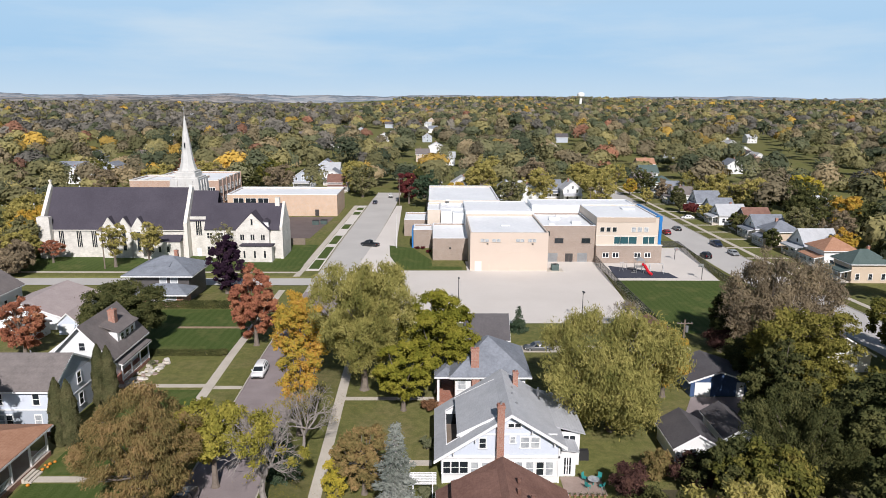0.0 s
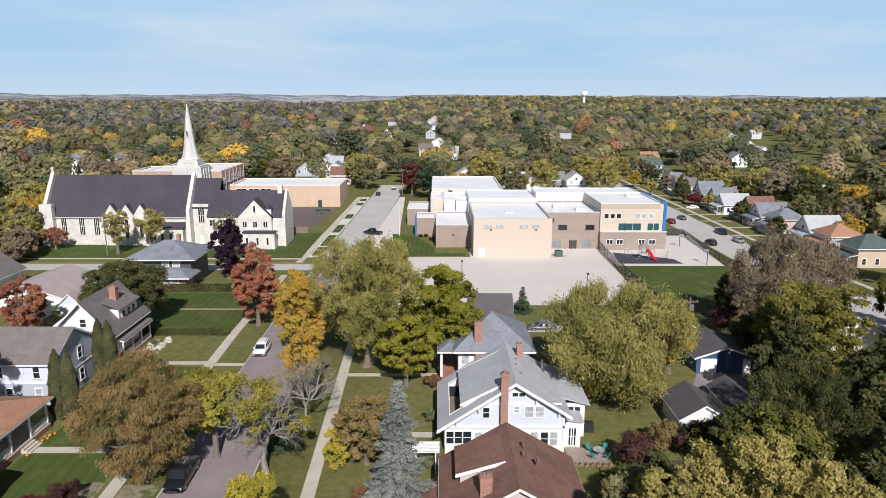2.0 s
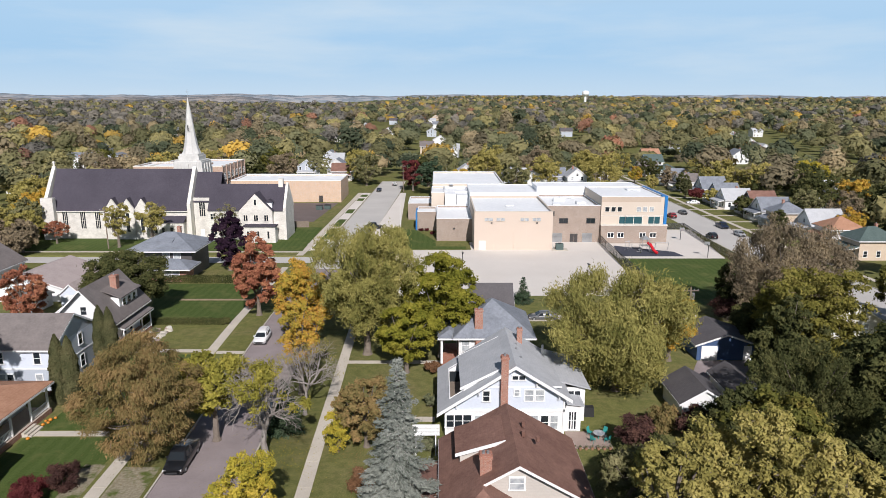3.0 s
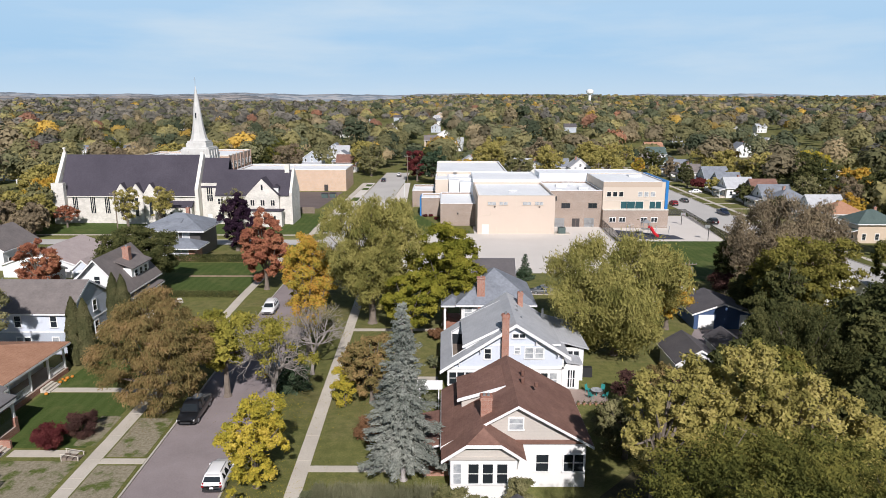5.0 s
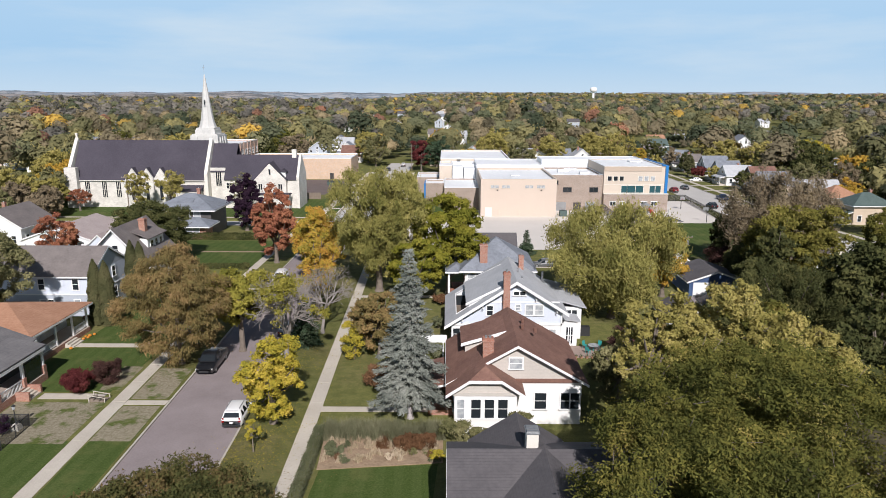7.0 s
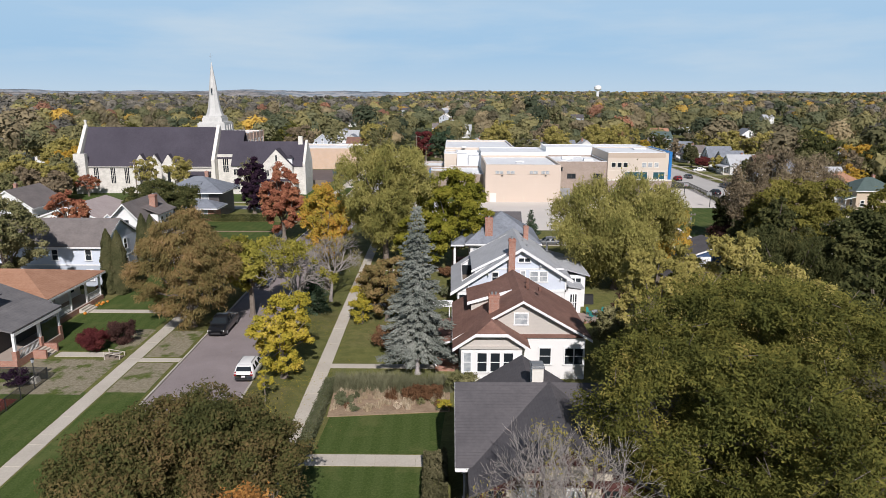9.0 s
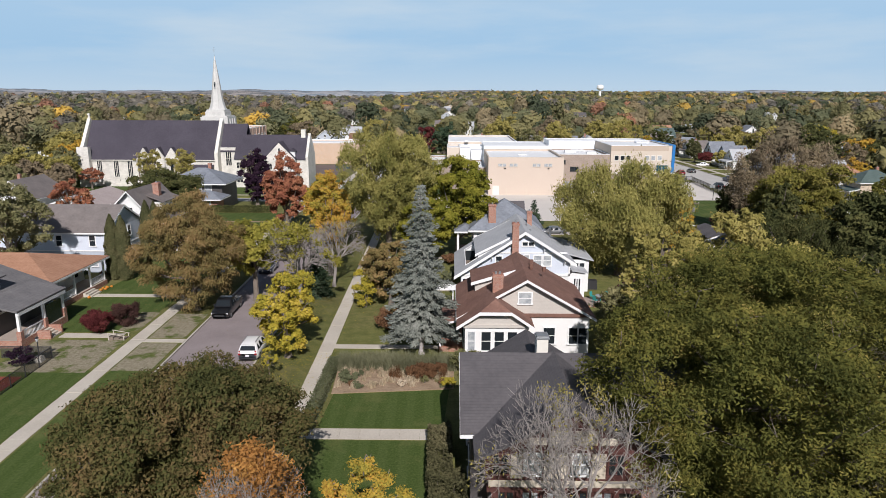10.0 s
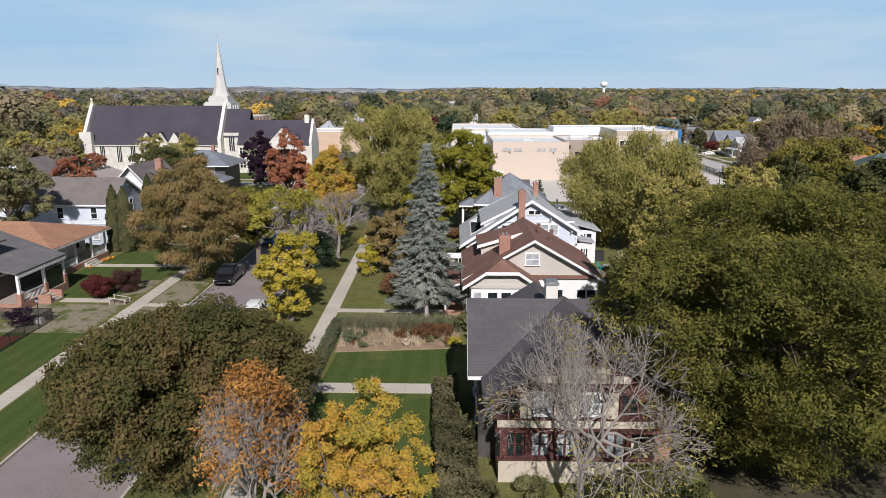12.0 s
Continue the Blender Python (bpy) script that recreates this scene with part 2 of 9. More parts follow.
M_GLASS, nt, p = fresh("window_glass")
p.inputs["Base Color"].default_value, p.inputs["Roughness"].default_value = (0.02, 0.025, 0.03, 1), 0.06
p.inputs["Specular IOR Level"].default_value = 0.6
M_GLASSP, nt, p = fresh("pale_curtained_glass")
nt.links.new(ramp(nt, noise_tex(nt, 1.7), [(0.4, (0.30, 0.32, 0.34)), (0.6, (0.45, 0.47, 0.48))]), p.inputs["Base Color"])
p.inputs["Roughness"].default_value = 0.12
M_GLASSB, nt, p = fresh("blue_green_glass")
p.inputs["Base Color"].default_value, p.inputs["Roughness"].default_value = (0.03, 0.085, 0.10, 1), 0.1


def lawn_mat():
    m, nt, p = fresh("lawn")
    fine = ramp(nt, noise_tex(nt, 7.0, 8.0, 0.75), [(0.25, (0.080, 0.090, 0.026)), (0.5, (0.160, 0.162, 0.054)), (0.75, (0.262, 0.240, 0.108))])
    patch = ramp(nt, noise_tex(nt, 0.09, 5.0, 0.6), [(0.47, (0, 0, 0)), (0.66, (0.7, 0.7, 0.7))])
    dry = ramp(nt, noise_tex(nt, 4.0, 6.0, 0.7), [(0.3, (0.13, 0.115, 0.045)), (0.7, (0.28, 0.23, 0.12))])
    col = mixc(nt, patch, fine, dry)
    tuft = ramp(nt, noise_tex(nt, 0.9, 5.0, 0.7), [(0.40, (0.4, 0.4, 0.4)), (0.58, (0, 0, 0))])
    col = mixc(nt, tuft, col, (0.055, 0.075, 0.020))
    fallen = ramp(nt, noise_tex(nt, 2.6, 9.0, 0.82), [(0.60, (0, 0, 0)), (0.66, (0.75, 0.75, 0.75))])
    col = mixc(nt, fallen, col, (0.200, 0.135, 0.060))
    nt.links.new(col, p.inputs["Base Color"])
    p.inputs["Roughness"].default_value, p.inputs["Specular IOR Level"].default_value = 0.95, 0.1
    bn = nt.nodes.new("ShaderNodeBump")
    bn.inputs["Strength"].default_value, bn.inputs["Distance"].default_value = 0.5, 0.05
    nt.links.new(noise_tex(nt, 12.0, 6.0, 0.8), bn.inputs["Height"])
    nt.links.new(bn.outputs["Normal"], p.inputs["Normal"])
    return m


M_LAWN = lawn_mat()


def mown_mat():
    """Short green grass: clumps, faint mowing bands, a few worn yellow spots."""
    m, nt, p = fresh("mown_green_lawn")
    fine = ramp(nt, noise_tex(nt, 6.0, 8.0, 0.75), [(0.28, (0.032, 0.055, 0.013)), (0.5, (0.063, 0.094, 0.024)), (0.74, (0.110, 0.140, 0.044))])
    w = nt.nodes.new("ShaderNodeTexWave")
    w.wave_type, w.bands_direction = "BANDS", "X"
    w.inputs["Scale"].default_value, w.inputs["Distortion"].default_value, w.inputs["Detail"].default_value, w.inputs["Detail Scale"].default_value = 0.22, 1.2, 2.0, 0.8
    nt.links.new(nt.nodes.new("ShaderNodeNewGeometry").outputs["Position"], w.inputs["Vector"])
    col = mixc(nt, ramp(nt, w.outputs["Fac"], [(0.35, (0, 0, 0)), (0.65, (0.16, 0.16, 0.16))]), fine, (0.125, 0.155, 0.055))
    col = mixc(nt, ramp(nt, noise_tex(nt, 0.22, 5.0, 0.65), [(0.52, (0, 0, 0)), (0.74, (0.6, 0.6, 0.6))]), col, (0.17, 0.165, 0.065))
    nt.links.new(col, p.inputs["Base Color"])
    p.inputs["Roughness"].default_value, p.inputs["Specular IOR Level"].default_value = 0.95, 0.1
    bn = nt.nodes.new("ShaderNodeBump")
    bn.inputs["Strength"].default_value, bn.inputs["Distance"].default_value = 0.5, 0.05
    nt.links.new(noise_tex(nt, 11.0, 6.0, 0.8), bn.inputs["Height"])
    nt.links.new(bn.outputs["Normal"], p.inputs["Normal"])
    return m


M_LUSH = mown_mat()
# leaf mould darkened to carry the shade below the yard trees
M_LEAFSHADE = surface("leaf_mould_with_shade", (0.030, 0.034, 0.016), (0.105, 0.085, 0.048), 0.5, 5.0, 0.95, bump=0.5)
M_DRYLAWN, nt, p = fresh("dry_patchy_lawn")
nt.links.new(mixc(nt, ramp(nt, noise_tex(nt, 0.45, 6.0, 0.65), [(0.40, (0, 0, 0)), (0.50, (0.92, 0.92, 0.92))]), ramp(nt, noise_tex(nt, 6.0, 6.0, 0.7), [(0.3, (0.055, 0.08, 0.018)), (0.7, (0.13, 0.15, 0.045))]), ramp(nt, noise_tex(nt, 3.5, 6.0, 0.75), [(0.3, (0.17, 0.145, 0.095)), (0.7, (0.37, 0.325, 0.25))])), p.inputs["Base Color"])
p.inputs["Roughness"].default_value, p.inputs["Specular IOR Level"].default_value = 0.95, 0.1
M_SHCHAR = surface("weathered_grey_shingles", (0.12, 0.115, 0.12), (0.215, 0.205, 0.205), 0.5, 3.5, 0.88, courses=0.09, bump=0.4)

L_MAPLE = leaf_mat("olive_maple_leaves", [(0.0, (0.112, 0.114, 0.032)), (0.5, (0.258, 0.238, 0.074)), (1.0, (0.440, 0.378, 0.132))])
L_GREEN = leaf_mat("green_leaves", [(0.0, (0.088, 0.100, 0.017)), (0.5, (0.198, 0.190, 0.029)), (1.0, (0.322, 0.280, 0.052))])
L_OLIVE = leaf_mat("yellow_olive_leaves", [(0, (0.150, 0.135, 0.040)), (0.5, (0.310, 0.268, 0.082)), (1, (0.470, 0.390, 0.145))])
L_LOCUST = leaf_mat("locust_leaves", [(0, (0.040, 0.047, 0.015)), (0.45, (0.104, 0.107, 0.028)), (0.8, (0.188, 0.168, 0.042)), (1, (0.300, 0.232, 0.075))])
L_DKOLIVE = leaf_mat("dark_olive_leaves", [(0, (0.085, 0.084, 0.022)), (0.5, (0.175, 0.160, 0.038)), (1, (0.300, 0.255, 0.075))])
L_RUST = leaf_mat("rusty_brown_leaves", [(0.0, (0.092, 0.078, 0.032)), (0.35, (0.180, 0.146, 0.058)), (0.7, (0.270, 0.185, 0.082)), (1.0, (0.370, 0.240, 0.115))])
L_REDOR = leaf_mat("red_orange_leaves", [(0.0, (0.170, 0.062, 0.042)), (0.5, (0.320, 0.126, 0.076)), (1.0, (0.450, 0.225, 0.120))])
L_CRIM = leaf_mat("crimson_leaves", [(0.0, (0.046, 0.015, 0.016)), (0.5, (0.108, 0.027, 0.029)), (1.0, (0.205, 0.068, 0.056))])
L_PURPLE = leaf_mat("dark_purple_leaves", [(0.0, (0.017, 0.010, 0.017)), (0.5, (0.033, 0.018, 0.033)), (1.0, (0.062, 0.035, 0.052))])
L_YELLOW = leaf_mat("bright_yellow_leaves", [(0, (0.160, 0.150, 0.026)), (0.35, (0.310, 0.272, 0.042)), (0.65, (0.450, 0.355, 0.052)), (1, (0.590, 0.440, 0.095))])
L_ORANGE = leaf_mat("orange_yellow_leaves", [(0, (0.200, 0.165, 0.036)), (0.35, (0.390, 0.280, 0.050)), (0.7, (0.500, 0.290, 0.055)), (1, (0.580, 0.380, 0.090))])
L_GOLDMIX = leaf_mat("gold_and_orange_leaves", [(0, (0.155, 0.150, 0.034)), (0.3, (0.330, 0.265, 0.048)), (0.6, (0.470, 0.300, 0.055)), (0.8, (0.440, 0.215, 0.050)), (1, (0.560, 0.400, 0.095))])
L_RUSTO = leaf_mat("burnt_orange_leaves", [(0.0, (0.20, 0.095, 0.035)), (0.5, (0.40, 0.195, 0.060)), (1.0, (0.55, 0.33, 0.10))])
L_DUSK = leaf_mat("brown_purple_leaves", [(0.0, (0.035, 0.020, 0.018)), (0.5, (0.075, 0.040, 0.035)), (1.0, (0.15, 0.08, 0.06))])
L_YGREEN = leaf_mat("yellow_green_leaves", [(0, (0.130, 0.130, 0.026)), (0.5, (0.275, 0.250, 0.050)), (1, (0.460, 0.380, 0.085))])
L_MAPLEB = leaf_mat("green_brown_leaves", [(0, (0.042, 0.049, 0.019)), (0.4, (0.084, 0.086, 0.031)), (0.65, (0.128, 0.102, 0.042)), (1, (0.195, 0.128, 0.060))])
L_SPRUCE = leaf_mat("blue_spruce_needles", [(0.0, (0.110, 0.124, 0.106)), (0.5, (0.212, 0.228, 0.198)), (1.0, (0.350, 0.358, 0.318))], 0.12)
L_CONIFER = leaf_mat("dark_conifer_needles", [(0.0, (0.029, 0.048, 0.031)), (0.5, (0.056, 0.087, 0.049)), (1.0, (0.105, 0.128, 0.079))], 0.15)
L_CYPRESS = leaf_mat("arborvitae_foliage", [(0.0, (0.048, 0.054, 0.027)), (0.5, (0.097, 0.099, 0.046)), (1.0, (0.170, 0.150, 0.079))], 0.15)
L_GREYBR = leaf_mat("grey_brown_leaves", [(0.0, (0.120, 0.096, 0.064)), (0.5, (0.215, 0.170, 0.112)), (1.0, (0.350, 0.275, 0.165))])
L_GREYGR = leaf_mat("grey_green_leaves", [(0, (0.085, 0.092, 0.038)), (0.5, (0.180, 0.172, 0.080)), (1, (0.310, 0.280, 0.145))])
L_GRASS = leaf_mat("dry_grass_blades", [(0.0, (0.248, 0.195, 0.122)), (0.5, (0.465, 0.376, 0.260)), (1.0, (0.713, 0.601, 0.469))])
L_DEEP = leaf_mat("deep_green_leaves", [(0, (0.034, 0.042, 0.018)), (0.5, (0.076, 0.082, 0.032)), (1, (0.150, 0.142, 0.054))])


# ---------------------------------------------------------------- building kit
class Geo:
    """Collects faces of one mesh."""

    def __init__(self):
        self.v, self.f = [], []

    def poly(self, pts):
        n = len(self.v)
        self.v += [tuple(p) for p in pts]
        self.f.append(tuple(range(n, n + len(pts))))
        return self

    def solid(self, bottom, top):
        """A closed solid between two rings of the same length, wound counter-clockwise seen from above."""
        n, k = len(self.v), len(bottom)
        self.v += [tuple(p) for p in bottom] + [tuple(p) for p in top]
        self.f.append(tuple(range(n + k - 1, n - 1, -1)))
        self.f.append(tuple(range(n + k, n + 2 * k)))
        for i in range(k):
            j = (i + 1) % k
            self.f.append((n + i, n + j, n + k + j, n + k + i))
        return self

    def box(self, x0, x1, y0, y1, z0, z1):
        r = [(x0, y0), (x1, y0), (x1, y1), (x0, y1)]
        return self.solid([(x, y, z0) for x, y in r], [(x, y, z1) for x, y in r])

    def slab(self, pts, d):
        """A flat plate of thickness d under a polygon of points."""
        return self.solid([(x, y, z - d) for x, y, z in pts], pts)

    def tube(self, a, b, r0, r1, n=6):
        a, b = Vector(a), Vector(b)
        q = (b - a).to_track_quat("Z", "Y")
        ring = [Vector((math.cos(2 * math.pi * i / n), math.sin(2 * math.pi * i / n), 0)) for i in range(n)]
        return self.solid([a + q @ (c * r0) for c in ring], [b + q @ (c * r1) for c in ring])

    def gable(self, x0, x1, y, z0, z1, zr, d=0.2, xr=None):
        """An upright pentagon wall across x with its peak at zr, d thick towards +y."""
        xr = (x0 + x1) / 2 if xr is None else xr
        ring = [(x0, z0), (x1, z0), (x1, z1), (xr, zr), (x0, z1)]
        return self.solid([(x, y + d, z) for x, z in ring], [(x, y, z) for x, z in ring])

    def mesh(self, name):
        me = bpy.data.meshes.new(name)
        me.from_pydata(self.v, [], self.f)
        me.update()
        return me


def part(name, geo, material, parent=None, label="", at=None):
    me = geo if isinstance(geo, bpy.types.Mesh) else geo.mesh(name)
    if not me.materials:
        me.materials.append(material)
    ob = new(name, me)
    if parent:
        ob.parent = parent
    if at is not None:
        ob.matrix_basis = at
    if label:
        tagged(ob, label)
    return ob


def thing(name, x, y, z, label, category, group="", kind="", turn=0.0):
    ob = new(name)
    ob.empty_display_size = 0.3
    ob.matrix_basis = pose(x, y, z, 0, 0, turn)
    return tagged(ob, label, category, group, kind)


# terrain: flat near the camera, one long fall to the school, then low hills
def fall(y):
    s = min(1.0, max(0.0, (y - 100.0) / 60.0))
    return -1.85 * s


def hills(x, y):
    d = math.hypot(x, y)
    s = min(1.0, max(0.0, (d - 500) / 3600))
    wave = 9 * math.sin(x / 410 + 0.7) * math.sin(y / 530 + 1.1) + 6 * math.sin(x / 190 + y / 270)
    east = min(1.0, max(0.0, (x + 300) / 900))
    west = min(1.0, max(0.0, (d - 2300) / 1500)) * min(1.0, max(0.0, (500 - x) / 1500))
    return 4 * west + s * (11 + 13 * east * min(1.0, d / 2300) + wave * min(1.0, d / 2200))


def ground_z(x, y):
    return fall(y) + hills(x, y)


def lerp(pts, v):
    return float(np.interp(v, [p[0] for p in pts], [p[1] for p in pts]))


def west_kerb(y):
    return lerp([(-60, -24.0), (20, -25.7), (113, -28.05), (150, -28.6), (190, -28.2), (260, -26.6), (420, -22.0)], y)


def east_kerb(y):
    return lerp([(-60, -15.8), (20, -17.5), (113, -19.85), (150, -20.0), (190, -18.0), (260, -15.6), (420, -13.5)], y)


STREET2 = (72.6, 84.6)
CROSS = (145.6, 152.6)


def kerb_cut(x, y):
    """How far the ground is lowered to hold a street."""
    if y < 302 and west_kerb(y) - 0.01 < x < east_kerb(y) + 0.01:
        return 1
    if 60 < y < 346 and STREET2[0] - 0.01 < x < STREET2[1] + 0.01:
        return 1
    if CROSS[0] - 0.01 < y < CROSS[1] + 0.01 and -330 < x < -20:
        return 1
    return 0


def build_ground():
    ys = list(np.arange(-120, 330, 5.0)) + [CROSS[0] - 0.05, CROSS[0], CROSS[1], CROSS[1] + 0.05, 324.95]
    ys = sorted(set(round(y, 3) for y in ys)) + list(np.geomspace(335, 4700, 60))
    base = list(-np.geomspace(140, 4600, 40))[::-1] + list(np.arange(-130, 130, 6.5)) + list(np.geomspace(140, 4600, 40))
    verts, faces, rows = [], [], []
    for y in ys:
        w, e = west_kerb(y), east_kerb(y)
        xs = [x for x in base if not (-31 < x < -9) and not (STREET2[0] - 1 < x < STREET2[1] + 1)]
        xs = sorted(xs + [w - 0.05, w, (w + e) / 2, e, e + 0.05, STREET2[0] - 0.05, STREET2[0], 78, STREET2[1], STREET2[1] + 0.05])
        rows.append(xs)
    n = len(rows[0])
    for k, y in enumerate(ys):
        xs = rows[k]
        for x in xs:
            verts.append((x, y, ground_z(x, y) - 0.3 * kerb_cut(x, y)))
    for k in range(len(ys) - 1):
        for i in range(n - 1):
            a = k * n + i
            faces.append((a, a + 1, a + n + 1, a + n))
    g = Geo()
    g.v, g.f = verts, faces
    ob = part("ground", g, M_LAWN)
    for poly_ in ob.data.polygons:
        poly_.use_smooth = True
    return tagged(ob, "autumn lawn with green and dry patches, running into low hills", "ground", kind="structure")


def strip(name, left, right, y0, y1, step, lift, thick, material, label, category, x_of=None):
    """A paved strip along y that follows the ground, with a thickness."""
    ys = list(np.arange(y0, y1, step)) + [y1]
    g = Geo()
    n = len(ys)
    for y in ys:
        a, b = left(y), right(y)
        za, zb = ground_z(a, y) + lift, ground_z(b, y) + lift
        g.v += [(a, y, za), (b, y, zb), (b, y, zb - thick), (a, y, za - thick)]
    for k in range(n - 1):
        q = 4 * k
        for i in range(4):
            j = (i + 1) % 4
            g.f.append((q + i, q + j, q + 4 + j, q + 4 + i))
    g.f += [(3, 2, 1, 0), (4 * n - 4, 4 * n - 3, 4 * n - 2, 4 * n - 1)]
    return tagged(part(name, g, material), label, category, kind="structure")


def pad(name, pts, lift, thick, material, label, category):
    """A paved or planted area with straight edges, cut where the ground bends."""
    g = Geo()
    ring = [(x, y, ground_z(x, y) + lift) for x, y in pts]
    g.slab(ring, thick)
    return tagged(part(name, g, material), label, category, kind="structure")


build_ground()
strip("road_main", west_kerb, east_kerb, -100, 140, 5, -0.13, 0.1, M_ASPHALT, "worn purple-grey asphalt street between kerbs", "road")
strip("road_north", west_kerb, east_kerb, 140.004, 300, 5, -0.13, 0.1, M_ROAD2, "pale concrete street past the school", "road")
strip("road_east", lambda y: STREET2[0], lambda y: STREET2[1], 62, 344, 6, -0.12, 0.1, M_ROAD2, "pale concrete side street lined with parked cars", "road")
for nm, off in (("kerb_west", west_kerb), ("kerb_east", east_kerb)):
    strip(nm, lambda y, o=off, s=(-0.07 if nm == "kerb_west" else -0.1): o(y) + s, lambda y, o=off, s=(0.1 if nm == "kerb_west" else 0.07): o(y) + s, -100, 300, 5, 0.015, 0.3, M_KERB, "weathered concrete kerb along the street", "kerb")
for nm, off in (("kerb_far_west", STREET2[0]), ("kerb_far_east", STREET2[1])):
    strip(nm, lambda y, o=off: o - 0.1, lambda y, o=off: o + 0.1, 62, 344, 6, 0.015, 0.3, M_KERB, "concrete kerb along the side street", "kerb")


def cross_street():
    g = Geo()
    g.slab([(-330, CROSS[0], ground_z(-330, CROSS[0]) - 0.115), (-20, CROSS[0], ground_z(-20, CROSS[0]) - 0.115), (-20, CROSS[1], ground_z(-20, CROSS[1]) - 0.115), (-330, CROSS[1], ground_z(-330, CROSS[1]) - 0.115)], 0.1)
    tagged(part("road_cross", g, M_ROAD2), "concrete cross street in front of the church", "road", kind="structure")


cross_street()


def west_walk(y):
    return -29.9 - 0.027 * y


def east_walk(y):
    return -11.25 - 0.021 * y


def slabs_along(name, centre, width, y0, y1, pitch, label, lift=0.03):
    """A pavement of separate concrete slabs with open joints."""
    top = thing(name, 0, 0, 0, label, "pavement", kind="structure")
    n = int((y1 - y0) / pitch)
    for k in range(n):
        a, b = y0 + k * pitch + 0.007, y0 + (k + 1) * pitch - 0.007
        g = Geo()
        h = width / 2
        dz = lift + 0.012 * math.sin(k * 2.3)
        g.solid([(centre(a) - h, a, ground_z(0, a) - 0.06), (centre(a) + h, a, ground_z(0, a) - 0.06), (centre(b) + h, b, ground_z(0, b) - 0.06), (centre(b) - h, b, ground_z(0, b) - 0.06)],
                [(centre(a) - h, a, fall(a) + dz), (centre(a) + h, a, fall(a) + dz), (centre(b) + h, b, fall(b) + dz), (centre(b) - h, b, fall(b) + dz)])
        part("slab", g, M_WALK, top)
    return top


slabs_along("pavement_west", west_walk, 1.4, 0, 142, 1.5, "pale concrete sidewalk slabs along a lawn")
slabs_along("pavement_east", east_walk, 1.35, 0, 108, 1.5, "pale concrete sidewalk slabs beside the street")


def path_slabs(name, x0, x1, y, width, label, pitch=1.5, skew=0.0):
    top = thing(name, 0, 0, 0, label, "path", kind="structure")
    n = max(1, round(abs(x1 - x0) / pitch))
    for k in range(n):
        a, b = x0 + (x1 - x0) * k / n + 0.006, x0 + (x1 - x0) * (k + 1) / n - 0.006
        ya, yb = y + skew * (a - x0), y + skew * (b - x0)
        g = Geo()
        g.solid([(a, ya - width / 2, ground_z(a, ya) - 0.06), (b, yb - width / 2, ground_z(b, yb) - 0.06), (b, yb + width / 2, ground_z(b, yb) - 0.06), (a, ya + width / 2, ground_z(a, ya) - 0.06)],
                [(a, ya - width / 2, ground_z(a, ya) + 0.035), (b, yb - width / 2, ground_z(b, yb) + 0.035), (b, yb + width / 2, ground_z(b, yb) + 0.035), (a, ya + width / 2, ground_z(a, ya) + 0.035)])
        part("slab", g, M_WALK, top)


# front walks from house to sidewalk, and across the verge
path_slabs("path_dark_house", -11.2, -1.2, 31.2, 1.5, "concrete front walk across a mown lawn")
path_slabs("path_brown_house", -11.6, -0.6, 48.1, 1.0, "narrow concrete front walk to a bungalow")
path_slabs("path_blue_house", -12.1, -0.4, 67.4, 1.1, "concrete front walk shaded by trees")
path_slabs("path_grey_house", -12.6, 0.5, 84.0, 1.0, "concrete front walk to a porch")
path_slabs("path_verge", -30.5, west_kerb(49) - 0.1, 49.3, 0.9, "concrete strip across the dry verge")
path_slabs("path_verge_north", -31.5, west_kerb(88) - 0.1, 87.6, 1.0, "concrete strip across the verge")
path_slabs("path_porch", -43.5, -31.9, 64.2, 1.1, "concrete walk from porch steps to the sidewalk")
path_slabs("path_porch_south", -39.4, -33.2, 50.6, 1.2, "concrete walk from brick porch steps")
path_slabs("path_white_house", -45.5, -32.6, 88.2, 1.1, "cracked concrete walk to a house")


# ---------------------------------------------------------------- trees
def leaf_mesh(name, centres, normals, size, rng, material, aspect=0.45, axis=None):
    """Many small leaf sprays, each a slim triangle; axis: the way in which they point."""
    n = len(centres)
    nrm = normals / np.maximum(1e-6, np.linalg.norm(normals, axis=1, keepdims=True))
    ref = rng.normal(size=(n, 3))
    if axis is not None:
        ref = ref * 0.45 + axis
        u = ref - nrm * np.sum(ref * nrm, axis=1, keepdims=True)
    else:
        u = np.cross(nrm, ref)
    u /= np.maximum(1e-6, np.linalg.norm(u, axis=1, keepdims=True))
    w = np.cross(nrm, u)
    s = (size * (0.6 + 0.8 * rng.random(n)))[:, None]
    verts = np.empty((n, 3, 3))
    verts[:, 0], verts[:, 1], verts[:, 2] = centres - u * s * 0.6 - w * s * aspect, centres - u * s * 0.6 + w * s * aspect, centres + u * s
    me = bpy.data.meshes.new(name)
    me.vertices.add(3 * n)
    me.vertices.foreach_set("co", verts.reshape(-1))
    me.loops.add(3 * n)
    me.loops.foreach_set("vertex_index", np.arange(3 * n))
    me.polygons.add(n)
    me.polygons.foreach_set("loop_start", np.arange(0, 3 * n, 3))
    me.update(calc_edges=True)
    me.materials.append(material)
    return me


